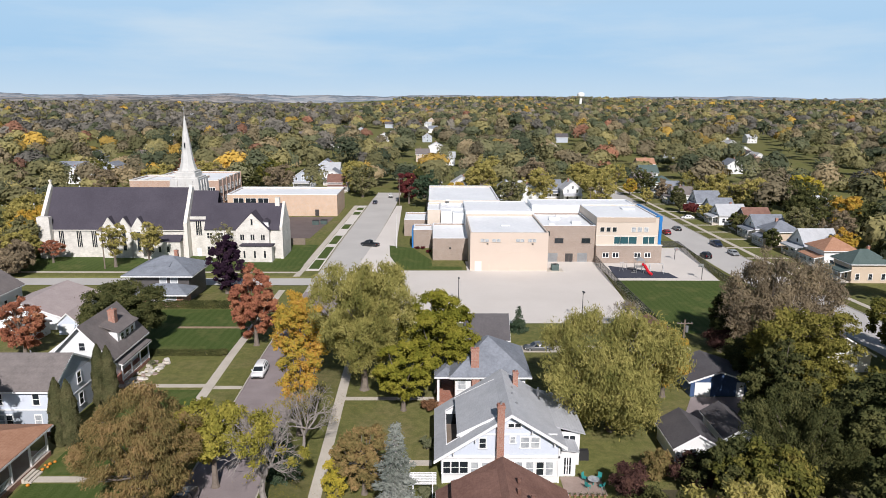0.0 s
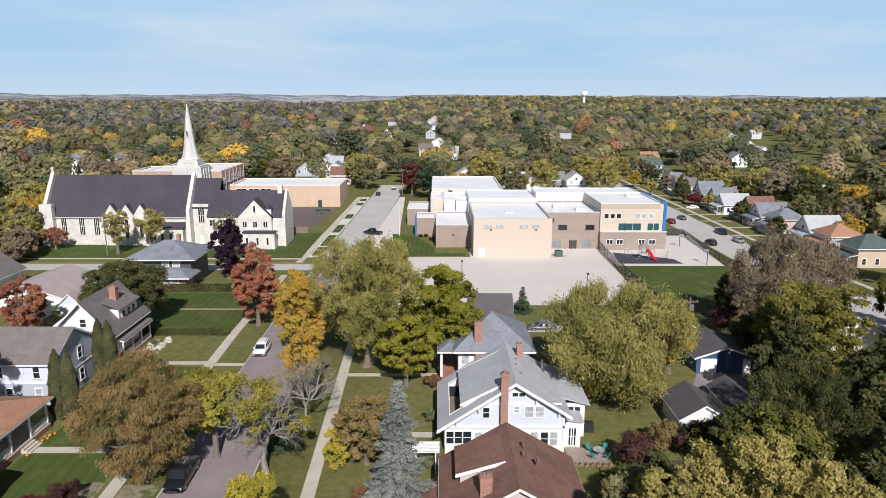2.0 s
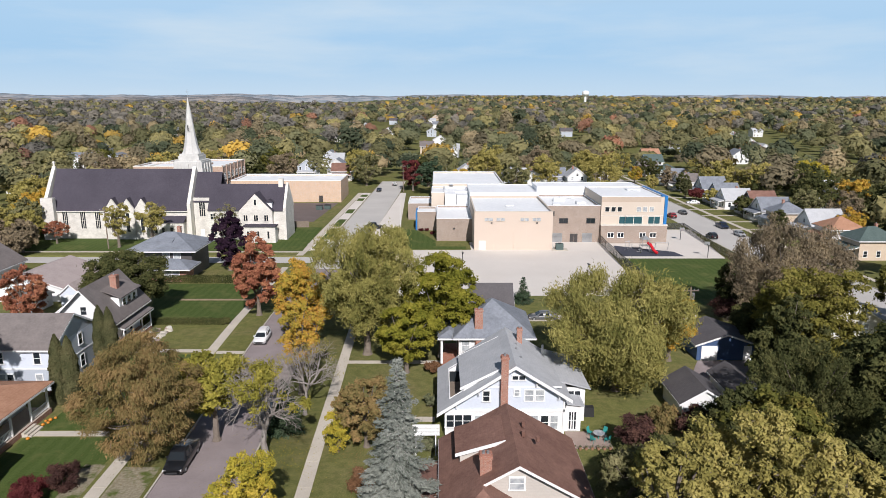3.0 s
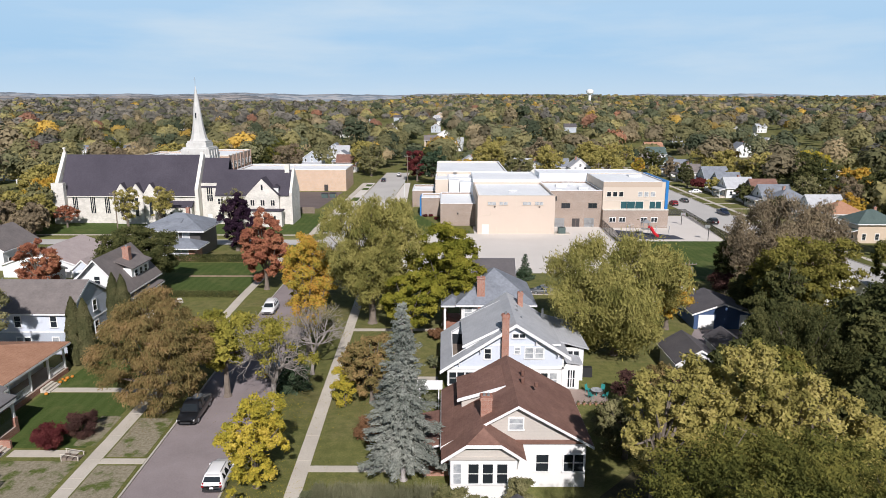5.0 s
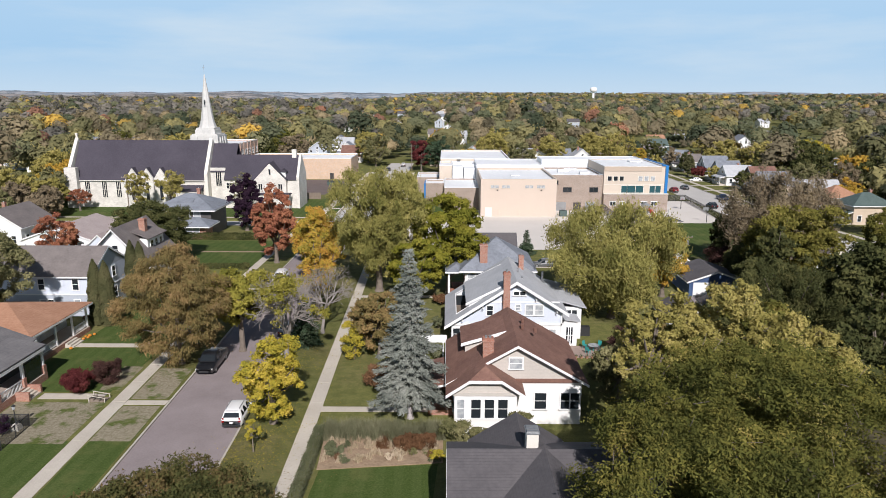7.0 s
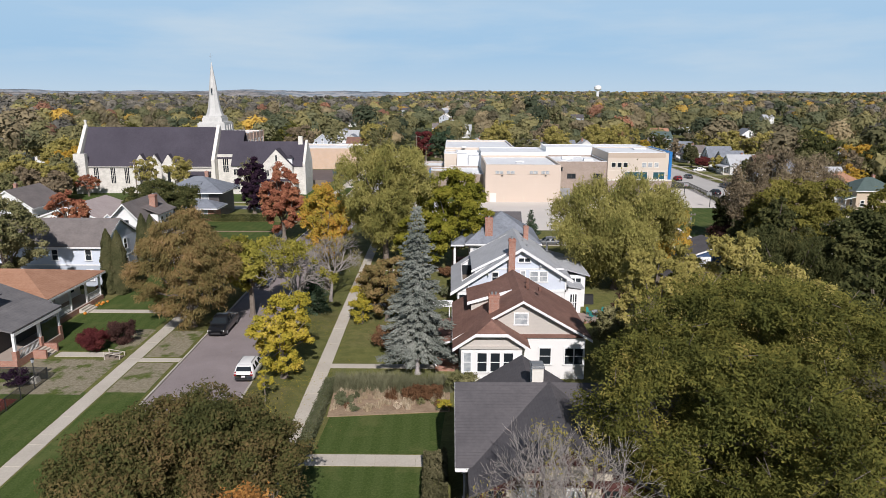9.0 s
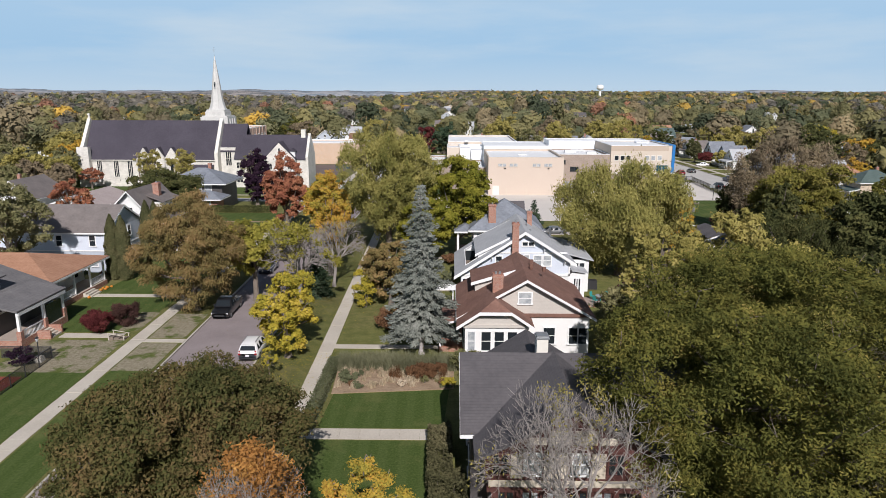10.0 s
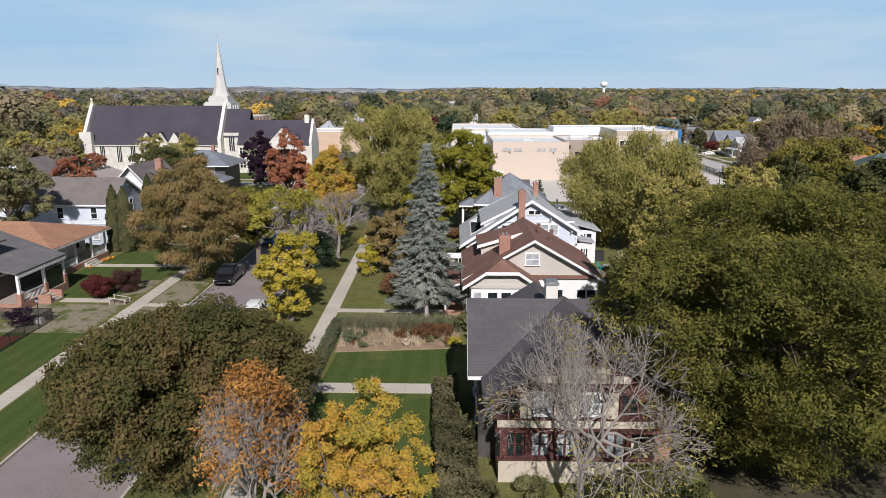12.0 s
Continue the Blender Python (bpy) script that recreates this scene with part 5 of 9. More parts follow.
pad("church_parking", [(-62, 199), (-38.2, 199), (-36.0, 236), (-62, 236)], 0.03, 0.12, surface("brown_asphalt", (0.11, 0.085, 0.08), (0.17, 0.135, 0.125), 0.2, 6.0, 0.9), "brown asphalt parking behind the church", "pavement")
pad("church_lawn", [(-135, 159.4), (-33.6, 159.4), (-33.8, 190), (-135, 190)], 0.02, 0.1, M_LUSH, "green church lawn with tree shade", "lawn")
pad("church_walk", [(-135, 157.6), (-34, 157.6), (-34, 158.9), (-135, 158.9)], 0.03, 0.1, M_WALK, "concrete sidewalk before the church", "pavement")
slabs_along("pavement_church", lambda y: -33.2 + 0.02 * (y - 155), 1.6, 154, 262, 2.0, "concrete sidewalk beside the church lawn")
strip("verge_concrete", lambda y: -32.3 + 0.02 * (y - 155), lambda y: west_kerb(y) - 0.3, 160, 262, 5, 0.02, 0.1, M_LOT, "concrete strip between walk and street", "pavement")
for ya, yb in ((162, 171.5), (173, 187), (191, 203), (214, 222), (241, 247), (251, 257)):
    pad("verge_lawn", [(-31.9 + 0.02 * (ya - 155), ya), (west_kerb(ya) - 0.7, ya), (west_kerb(yb) - 0.7, yb), (-31.9 + 0.02 * (yb - 155), yb)], 0.05, 0.08, M_LUSH, "grass strip between walk and street", "lawn")


# ---------------------------------------------------------------- church
def church():
    zb = -2.1
    top = thing("church", 0, 0, 0, "pale limestone church with dark slate roofs and a tall white spire", "church")
    # nave: ridge along x
    body(top, -103, -66.4, 174.2, 185.4, zb, 6.2, M_LIME, "wall", "rough pale limestone nave wall")
    r = gable_roof(top, -103, -66.4, 174.2, 185.4, 6.2, 16.1, M_SLATE, "x", 0.35, 0.0, fascia=False)
    part("gutter", Geo().box(-103, -66.4, 173.75, 173.9, 5.45, 5.65), M_LIMEC, r)
    # parapet gables at both ends of the nave, with finials
    for x in (-104.2, -66.4):
        g = Geo()
        ring = [(173.2, zb), (186.4, zb), (186.4, 7.6), (179.8, 16.9), (173.2, 7.6)]
        g.solid([(x, y, z) for y, z in ring], [(x + 0.9, y, z) for y, z in ring])
        part("parapet_gable", g, M_LIMEC, top, "cut limestone parapet gable")
    part("finial", Geo().tube((-103.7, 179.8, 16.8), (-103.7, 179.8, 18.2), 0.3, 0.22, 8).box(-104.0, -103.4, 179.5, 180.1, 17.7, 18.1), M_LIMEC, top)
    part("corner_pier", Geo().box(-104.4, -101.2, 172.6, 174.1, zb, 9.2), M_LIME, top)
    # three small gables over tall lancets
    for i, x in enumerate((-86.2, -82.2, -78.4)):
        g = Geo().gable(x - 2.0, x + 2.0, 173.2, zb, 6.0, 9.0, 0.9)
        part("gablet", g, M_LIME, top)
        rr = Geo()
        for s in (-1, 1):
            ring = [(x + s * 2.15, 173.6, 5.85), (x, 173.6, 9.05), (x, 177.4, 9.05), (x + s * 2.15, 174.3, 5.85)]
            rr.slab(ring if s < 0 else ring[::-1], -0.14)
        part("gablet_roof", rr, M_SLATE, top)
        w = window(top, x, 173.18, 0.2, 0.9, 5.0, "s", M_GLASS, M_LIMEC, 1, False, "lancet")
    for x in (-99.2, -94.5, -90.6):
        window(top, x, 174.18, 0.9, 1.3, 4.4, "s", M_GLASS, M_LIMEC, 3, True, "lancet")
    # low aisle and small tower between nave and chapel
    body(top, -77, -67.2, 172.0, 174.1, zb, 2.8, M_LIME)
    part("aisle_roof", Geo().slab([(-77.2, 171.8, 2.8), (-67, 171.8, 2.8), (-67, 174.1, 4.2), (-77.2, 174.1, 4.2)], -0.15), M_SLATE, top)
    for x in (-74.5, -72.6, -70.4):
        window(top, x, 171.98, 0.0, 0.7, 1.6, "s", M_GLASS, M_LIMEC, 1, False)
    body(top, -65.4, -61.0, 175.5, 184, zb, 9.0, M_LIME, "wall", "square limestone stair bay")
    window(top, -63.2, 175.48, 4.0, 1.5, 3.8, "s", M_GLASS, M_LIMEC, 3, True)
    part("door", Geo().box(-64.0, -62.9, 175.4, 175.48, zb, 0.5), M_WHITE, top, "white side door")
    gable_roof(top, -65.4, -58.6, 175.6, 185.0, 8.2, 15.2, M_SLATE, "x", 0.3, 0.0, fascia=False)
    part("wall", Geo().box(-61, -58.6, 176, 184, zb, 8.2), M_LIME, top)
    # chapel wing
    body(top, -60.9, -40.6, 173.0, 182.0, zb, 6.3, M_LIME, "wall", "limestone chapel wing")
    gable_roof(top, -60.9, -41.0, 173.0, 182.0, 6.3, 12.3, M_SLATE, "x", 0.3, 0.0, fascia=False)
    g = Geo()
    ring = [(172.6, zb), (182.4, zb), (182.4, 6.8), (177.5, 12.9), (172.6, 6.8)]
    g.solid([(-41.0, y, z) for y, z in ring], [(-40.3, y, z) for y, z in ring])
    part("parapet_gable", g, M_LIME, top)
    part("chimney", Geo().box(-42.9, -41.7, 176.9, 178.1, 11.5, 13.9), M_LIMEC, top, "limestone chimney")
    part("gable", Geo().gable(-52.2, -43.6, 171.4, zb, 6.2, 10.6, 1.6), M_LIME, top, "limestone front gable")
    rr = Geo()
    for s in (-1, 1):
        ring = [(-47.9 + s * 4.5, 171.3, 6.0), (-47.9, 171.3, 10.7), (-47.9, 176.4, 10.7), (-47.9 + s * 4.5, 173.3, 6.0)]
        rr.slab(ring if s < 0 else ring[::-1], -0.14)
    part("gable_roof", rr, M_SLATE, top)
    body(top, -50.4, -42.4, 168.8, 171.3, zb, 2.4, M_LIME, "wall", "flat-roofed limestone bay")
    part("bay_roof", Geo().box(-50.7, -42.1, 168.5, 171.3, 2.41, 2.7), M_SLATE, top)
    for x in (-49.5, -46.8, -44.2):
        window(top, x, 168.78, -0.7, 0.5, 1.9, "s", M_GLASS, M_LIMEC, 1, False, "lancet")
    for x in (-50.6, -47.9, -45.2):
        window(top, x, 171.38, 3.5, 1.0, 1.5, "s", M_GLASS, M_LIMEC, 2, False)
    window(top, -47.9, 171.38, 7.6, 0.5, 1.5, "s", M_GLASS, M_LIMEC, 1, False)
    for x in (-59.6, -56.8, -54.2):
        window(top, x, 172.98, 3.6, 1.3, 1.5, "s", M_GLASS, M_LIMEC, 2, True)
        window(top, x, 172.98, -0.4, 1.6, 1.8, "s", M_GLASS, M_LIMEC, 2, True)
    # dormer on the front gable roof
    body(top, -45.4, -43.9, 172.6, 174.0, 6.6, 8.2, M_WHITE)
    part("dormer_roof", Geo().solid([(-45.6, 172.3, 8.2), (-43.6, 172.3, 8.2), (-43.6, 174.4, 8.2), (-45.6, 174.4, 8.2)], [(-44.7, 172.3, 9.0), (-44.5, 172.3, 9.0), (-44.5, 174.4, 9.0), (-44.7, 174.4, 9.0)]), M_SLATE, top)
    # tower with spire
    tx, ty = -73.0, 198.0
    tw = thing("spire_tower", tx, ty, -2.0, "white stone tower with stepped shoulders and a tapering spire", "tower")
    part("shaft", Geo().box(-4.3, 4.3, -4.3, 4.3, -0.2, 16.8), M_SPIRE, tw, "white stone tower shaft")
    part("crown_block", Geo().box(-4.15, 4.15, -4.15, 4.15, 16.8, 18.7).box(-3.8, 3.8, -3.8, 3.8, 18.7, 19.1), M_SPIRE, tw)
    part("shoulder", Geo().box(-3.0, 3.0, -3.0, 3.0, 19.1, 20.3).box(-2.7, 2.7, -2.7, 2.7, 20.3, 20.9), M_SPIRE, tw)
    for s in (-1, 1):
        for k in (-2.2, 0.0, 2.2):
            part("pier", Geo().solid([(k - 0.4, s * 4.4 - 0.45, 8), (k + 0.4, s * 4.4 - 0.45, 8), (k + 0.4, s * 4.4 + 0.45, 8), (k - 0.4, s * 4.4 + 0.45, 8)], [(k - 0.3, s * 4.1 - 0.3, 18.2), (k + 0.3, s * 4.1 - 0.3, 18.2), (k + 0.3, s * 4.1 + 0.3, 18.2), (k - 0.3, s * 4.1 + 0.3, 18.2)]), M_SPIRE, tw)
            part("pier", Geo().solid([(s * 4.4 - 0.45, k - 0.4, 8), (s * 4.4 + 0.45, k - 0.4, 8), (s * 4.4 + 0.45, k + 0.4, 8), (s * 4.4 - 0.45, k + 0.4, 8)], [(s * 4.1 - 0.3, k - 0.3, 18.2), (s * 4.1 + 0.3, k - 0.3, 18.2), (s * 4.1 + 0.3, k + 0.3, 18.2), (s * 4.1 - 0.3, k + 0.3, 18.2)]), M_SPIRE, tw)
    for k in (-1.1, 1.1):
        window(tw, k, -4.32, 11.0, 0.5, 5.4, "s", M_GLASS, M_SPIRE, 1, False, "louvre")
        window(tw, 4.32, k, 11.0, 0.5, 5.4, "e", M_GLASS, M_SPIRE, 1, False, "louvre")
    g = Geo()
    levels = [(20.9, 2.75), (21.6, 2.4), (22.8, 2.05), (24.0, 1.8), (26.0, 1.5), (31.5, 0.85), (36.8, 0.10)]
    n = 8
    for z, r_ in levels:
        g.v += [(r_ * math.cos(math.pi * (2 * i + 1) / n), r_ * math.sin(math.pi * (2 * i + 1) / n), z) for i in range(n)]
    for i in range(len(levels) - 1):
        for j in range(n):
            a, b = i * n + j, i * n + (j + 1) % n
            g.f.append((a, b, b + n, a + n))
    part("spire", g, M_SPIRE, tw, "white octagonal stone spire")
    part("cross", Geo().tube((0, 0, 36.4), (0, 0, 39.4), 0.05, 0.04, 5).box(-0.45, 0.45, -0.04, 0.04, 38.5, 38.6), M_METAL, tw, "slim metal cross")
    window(tw, 0, -1.5, 27.5, 0.35, 1.6, "s", M_GLASS, M_SPIRE, 1, False)


church()


def flat_block(name, label, x0, x1, y0, y1, z0, z1, wall, category, cap=None):
    top = thing(name, (x0 + x1) / 2, (y0 + y1) / 2, z0, label, category)
    a, b, c, d, h = x0 - (x0 + x1) / 2, x1 - (x0 + x1) / 2, y0 - (y0 + y1) / 2, y1 - (y0 + y1) / 2, z1 - z0
    body(top, a, b, c, d, -0.3, h, wall)
    part("roof", Geo().box(a + 0.2, b - 0.2, c + 0.2, d - 0.2, h - 0.5, h - 0.3), M_MEMBRANE, top)
    g = Geo()
    for q in ((a - 0.05, b + 0.05, c - 0.05, c + 0.3), (a - 0.05, b + 0.05, d - 0.3, d + 0.05), (a - 0.05, a + 0.3, c + 0.3, d - 0.3), (b - 0.3, b + 0.05, c + 0.3, d - 0.3)):
        g.box(*q, h + 0.003, h + 0.3)
    part("coping", g, cap or M_WHITE, top)
    return top, a, b, c, d, h


top, a, b, c, d, h = flat_block("parish_hall", "long orange-tan brick hall with a white roof edge", -74.5, -35.2, 238, 258, -1.85, 5.8, M_HALLBRICK, "hall")
part("door", Geo().box(b - 8.0, b - 6.6, c - 0.06, c, 0, 2.4), M_DOOR, top)
for k in range(3):
    window(top, a + 4 + 4.4 * k, c - 0.01, 4.2, 3.6, 2.2, "s", M_GLASS, M_WHITE, 2, False)
top, a, b, c, d, h = flat_block("school_house_old", "three-storey red-tan brick building with stone trim", -104, -77.5, 238.5, 267, -1.85, 10.7, M_TANBRICK, "school", M_LIMEC)
for z in (1.0, 4.5, 8.0):
    for k in range(6):
        window(top, a + 2.4 + 4.3 * k, c - 0.01, z, 2.6, 2.1, "s", M_GLASS, M_WHITE, 3, True)
    for k in range(6):
        window(top, b + 0.01, c + 2.6 + 4.9 * k, z, 2.4, 2.1, "e", M_GLASS, M_WHITE, 3, True)
for k in range(7):
    part("pier", Geo().box(b - 0.2, b + 0.2, c + 4.6 * k + 0.1, c + 4.6 * k + 0.7, -0.2, h + 0.5), M_TANBRICK, top)
top, a, b, c, d, h = flat_block("convent", "low brick wing behind the church", -108, -85, 236, 252, -1.85, 11.0, M_TANBRICK, "school", M_LIMEC)


# ---------------------------------------------------------------- houses east of the street
def dark_house():
    top = thing("house", 0, 0, 0, "two-storey stucco and brick house with a charcoal shingle roof", "house")
    body(top, 0.7, 11.6, 22.3, 32.1, -0.2, 5.0, M_SIDED)
    gable_roof(top, 0.5, 11.8, 22.3, 32.1, 5.4, 7.7, M_SHDARK, "x", 0.6, 0.4)
    gable_ends(top, 0.7, 11.6, 22.3, 32.1, 5.0, 7.6, M_SIDED, "x")
    gable_roof(top, 1.4, 10.6, 19.6, 27.2, 5.3, 7.75, M_SHDARK, "y", 0.6, 0.5, fascia=False)
    part("front_gable", Geo().gable(1.4, 10.6, 19.8, 3.6, 5.2, 7.55, 0.2), M_MAROON, top, "dark maroon timbered front gable")
    for x0, x1, z0, z1 in ((3.7, 4.6, 5.7, 6.1), (4.75, 5.9, 5.7, 6.5), (6.1, 7.25, 5.7, 6.5), (7.4, 8.3, 5.7, 6.1), (4.5, 5.75, 3.75, 5.2), (7.0, 7.75, 3.75, 5.2), (2.75, 3.35, 3.75, 5.1)):
        part("stucco_panel", Geo().box(x0, x1, 19.74, 19.79, z0, z1), M_CREAM, top, "cream stucco panel")
    body(top, 1.5, 10.5, 20.0, 22.28, 3.5, 5.2, M_SIDED)
    gable_roof(top, 2.0, 7.8, 27.3, 33.0, 5.2, 7.05, M_SHDARK, "y", 0.4, 0.3)
    part("rear_gable", Geo().gable(2.2, 7.6, 32.8, -0.2, 5.15, 6.95, 0.2), M_SIDED, top)
    part("chimney", Geo().box(4.95, 5.67, 27.6, 28.5, 6.4, 8.6), M_LIMEC, top, "white stucco chimney")
    c = part("chimney_cap", Geo().box(4.88, 5.74, 27.53, 28.57, 8.6, 8.68), M_METAL, top)
    for k in range(4):
        part("slat", Geo().box(4.95, 5.67, 27.62 + 0.22 * k, 27.76 + 0.22 * k, 8.69, 8.8), M_METAL, c)
    # front: cream stucco base, a row of curtained casements between maroon posts, timbered upper storey
    body(top, 1.7, 9.6, 19.85, 22.25, -0.2, 1.35, M_CREAM, "wall", "stained cream stucco base")
    part("ledge", Geo().box(1.6, 9.7, 19.7, 20.0, 1.36, 1.46), M_MAROON, top)
    for k in range(6):
        x = 1.75 + 1.3 * k
        part("post", Geo().box(x, x + 0.28, 19.74, 20.0, 1.47, 2.95), M_MAROON, top)
        if k < 5:
            window(top, x + 0.79, 19.95, 1.55, 0.8, 1.3, "s", M_GLASSP if k % 3 else M_GLASS, M_MAROON, 2)
    part("beam", Geo().box(1.5, 9.8, 19.66, 20.0, 2.96, 3.2), M_MAROON, top, "maroon timber beam")
    part("frieze", Geo().box(1.6, 9.7, 19.76, 20.0, 3.21, 3.6), M_CREAM, top, "stained cream stucco frieze")
    for x in (2.2, 3.9, 6.4, 8.3):
        window(top, x, 19.78, 4.0, 0.75, 1.1, "s", M_GLASSP if x in (3.9, 6.4) else M_GLASS, M_WHITE if x in (3.9, 6.4) else M_MAROON, 2)
    part("pier", Geo().box(9.8, 10.6, 19.9, 22.2, -0.2, 3.5), M_REDBRICK, top)
    for y in (25, 29):
        window(top, 0.7, y, 3.4, 1.0, 1.2, "w")
        window(top, 0.7, y, 0.9, 1.0, 1.4, "w")


def brown_house():
    top = thing("house", 0, 0, 0, "taupe and white bungalow with a brown shingle roof", "house")
    body(top, 0.7, 12.0, 45.4, 55.0, -0.2, 4.15, M_STUCCO, "wall", "white stucco ground storey")
    gable_roof(top, 0.5, 12.0, 45.4, 55.0, 4.2, 7.5, M_SHBROWN, "y", 0.5, 0.6, 6.25)
    gable_ends(top, 0.6, 11.9, 45.4, 55.0, 4.16, 7.4, M_SIDET, "y", 6.25)
    part("belt", Geo().box(5.9, 12.05, 45.2, 45.39, 4.05, 4.35), M_SHBROWN, top)
    window(top, 6.15, 45.38, 5.3, 1.1, 0.95, "s", M_GLASSP)
    window(top, 11.0, 45.38, 1.5, 1.6, 1.5, "s", M_GLASS, M_WHITE, 2)
    window(top, 8.4, 45.38, 1.5, 1.0, 1.5, "s", M_GLASS, M_WHITE)
    # sun room with a clipped gable in front
    body(top, 0.75, 6.1, 43.4, 45.35, -0.2, 3.9, M_STUCCO, "wall", "white sun room wall")
    g = Geo()
    zr, ze = 5.9, 3.8
    x0, x1, xm, ya, yb = 0.0, 6.75, 3.4, 42.8, 48.2
    a0, a1 = 2.0, 4.75
    g.slab([(x0, ya, ze), (a0, ya, 5.15), (xm, 44.2, zr), (xm, yb, zr), (x0, yb, ze)][::-1], -0.14)
    g.slab([(x1, ya, ze), (a1, ya, 5.15), (xm, 44.2, zr), (xm, yb, zr), (x1, yb, ze)], -0.14)
    g.slab([(a0, ya, 5.15), (a1, ya, 5.15), (xm, 44.2, zr)], -0.14)
    r = part("sun_room_roof", g, M_SHBROWN, top)
    b = Geo()
    for p, q in (((x0, ze), (a0, 5.15)), ((a0, 5.15), (a1, 5.15)), ((a1, 5.15), (x1, ze))):
        ring = [(p[0], p[1] - 0.16), (q[0], q[1] - 0.16), (q[0], q[1] + 0.13), (p[0], p[1] + 0.13)]
        b.solid([(x, ya + 0.05, z) for x, z in ring], [(x, ya - 0.03, z) for x, z in ring])
    part("trim", b, M_WHITE, r)
    g = Geo()
    ring = [(0.8, 3.9), (6.05, 3.9), (4.8, 5.0), (1.9, 5.0)]
    g.solid([(x, 43.6, z) for x, z in ring], [(x, 43.4, z) for x, z in ring])
    part("gable", g, M_SIDET, top)
    part("belt", Geo().box(0.6, 6.25, 43.25, 43.39, 3.7, 3.95), M_SIDET, top)
    for x in (2.6, 3.75, 4.9):
        window(top, x, 43.38, 1.6, 0.8, 1.7, "s", M_GLASS, M_WHITE)
    window(top, 1.3, 43.38, 1.6, 0.6, 1.7, "s", M_GLASSP, M_WHITE)
    # shed dormer on the west slope
    g = Geo()
    g.solid([(1.8, 49.7, 4.6), (5.4, 49.7, 6.8), (5.4, 53.6, 6.8), (1.8, 53.6, 4.6)], [(1.8, 49.7, 6.0), (5.4, 49.7, 7.05), (5.4, 53.6, 7.05), (1.8, 53.6, 6.0)])
    part("dormer", g, M_SIDET, top)
    part("dormer_roof", Geo().slab([(1.4, 49.3, 5.95), (5.6, 49.3, 7.2), (5.6, 54.0, 7.2), (1.4, 54.0, 5.95)], -0.14), M_SHBROWN, top)
    part("trim", Geo().solid([(1.4, 49.28, 5.8), (5.6, 49.28, 7.05), (5.6, 49.34, 7.05), (1.4, 49.34, 5.8)], [(1.4, 49.28, 6.1), (5.6, 49.28, 7.36), (5.6, 49.34, 7.36), (1.4, 49.34, 6.1)]), M_WHITE, top)
    chimney(top, 3.75, 46.6, 4.5, 7.7, 0.95, 0.95, M_REDBRICK, "broad brick chimney with corbelled top", 2)
    for x, y in ((7.2, 50.2), (8.3, 49.4), (7.4, 51.9)):
        part("roof_vent", Geo().tube((x, y, 7.2), (x, y, 7.75 - 0.1 * (x - 7)), 0.16, 0.2, 8), M_SHBROWN, top)
    # porch on the street side
    porch_on(top, -1.6, 0.65, 47.0, 52.5, 0.5, 2.8, M_SHBROWN, "w", posts=3, wallmat=M_REDBRICK)
    part("door", Geo().box(0.6, 0.69, 49.2, 50.2, 0.5, 2.6), M_DOOR, top)
    for y in (46.2, 51.6):
        window(top, 0.7, y, 1.2, 1.2, 1.4, "w")


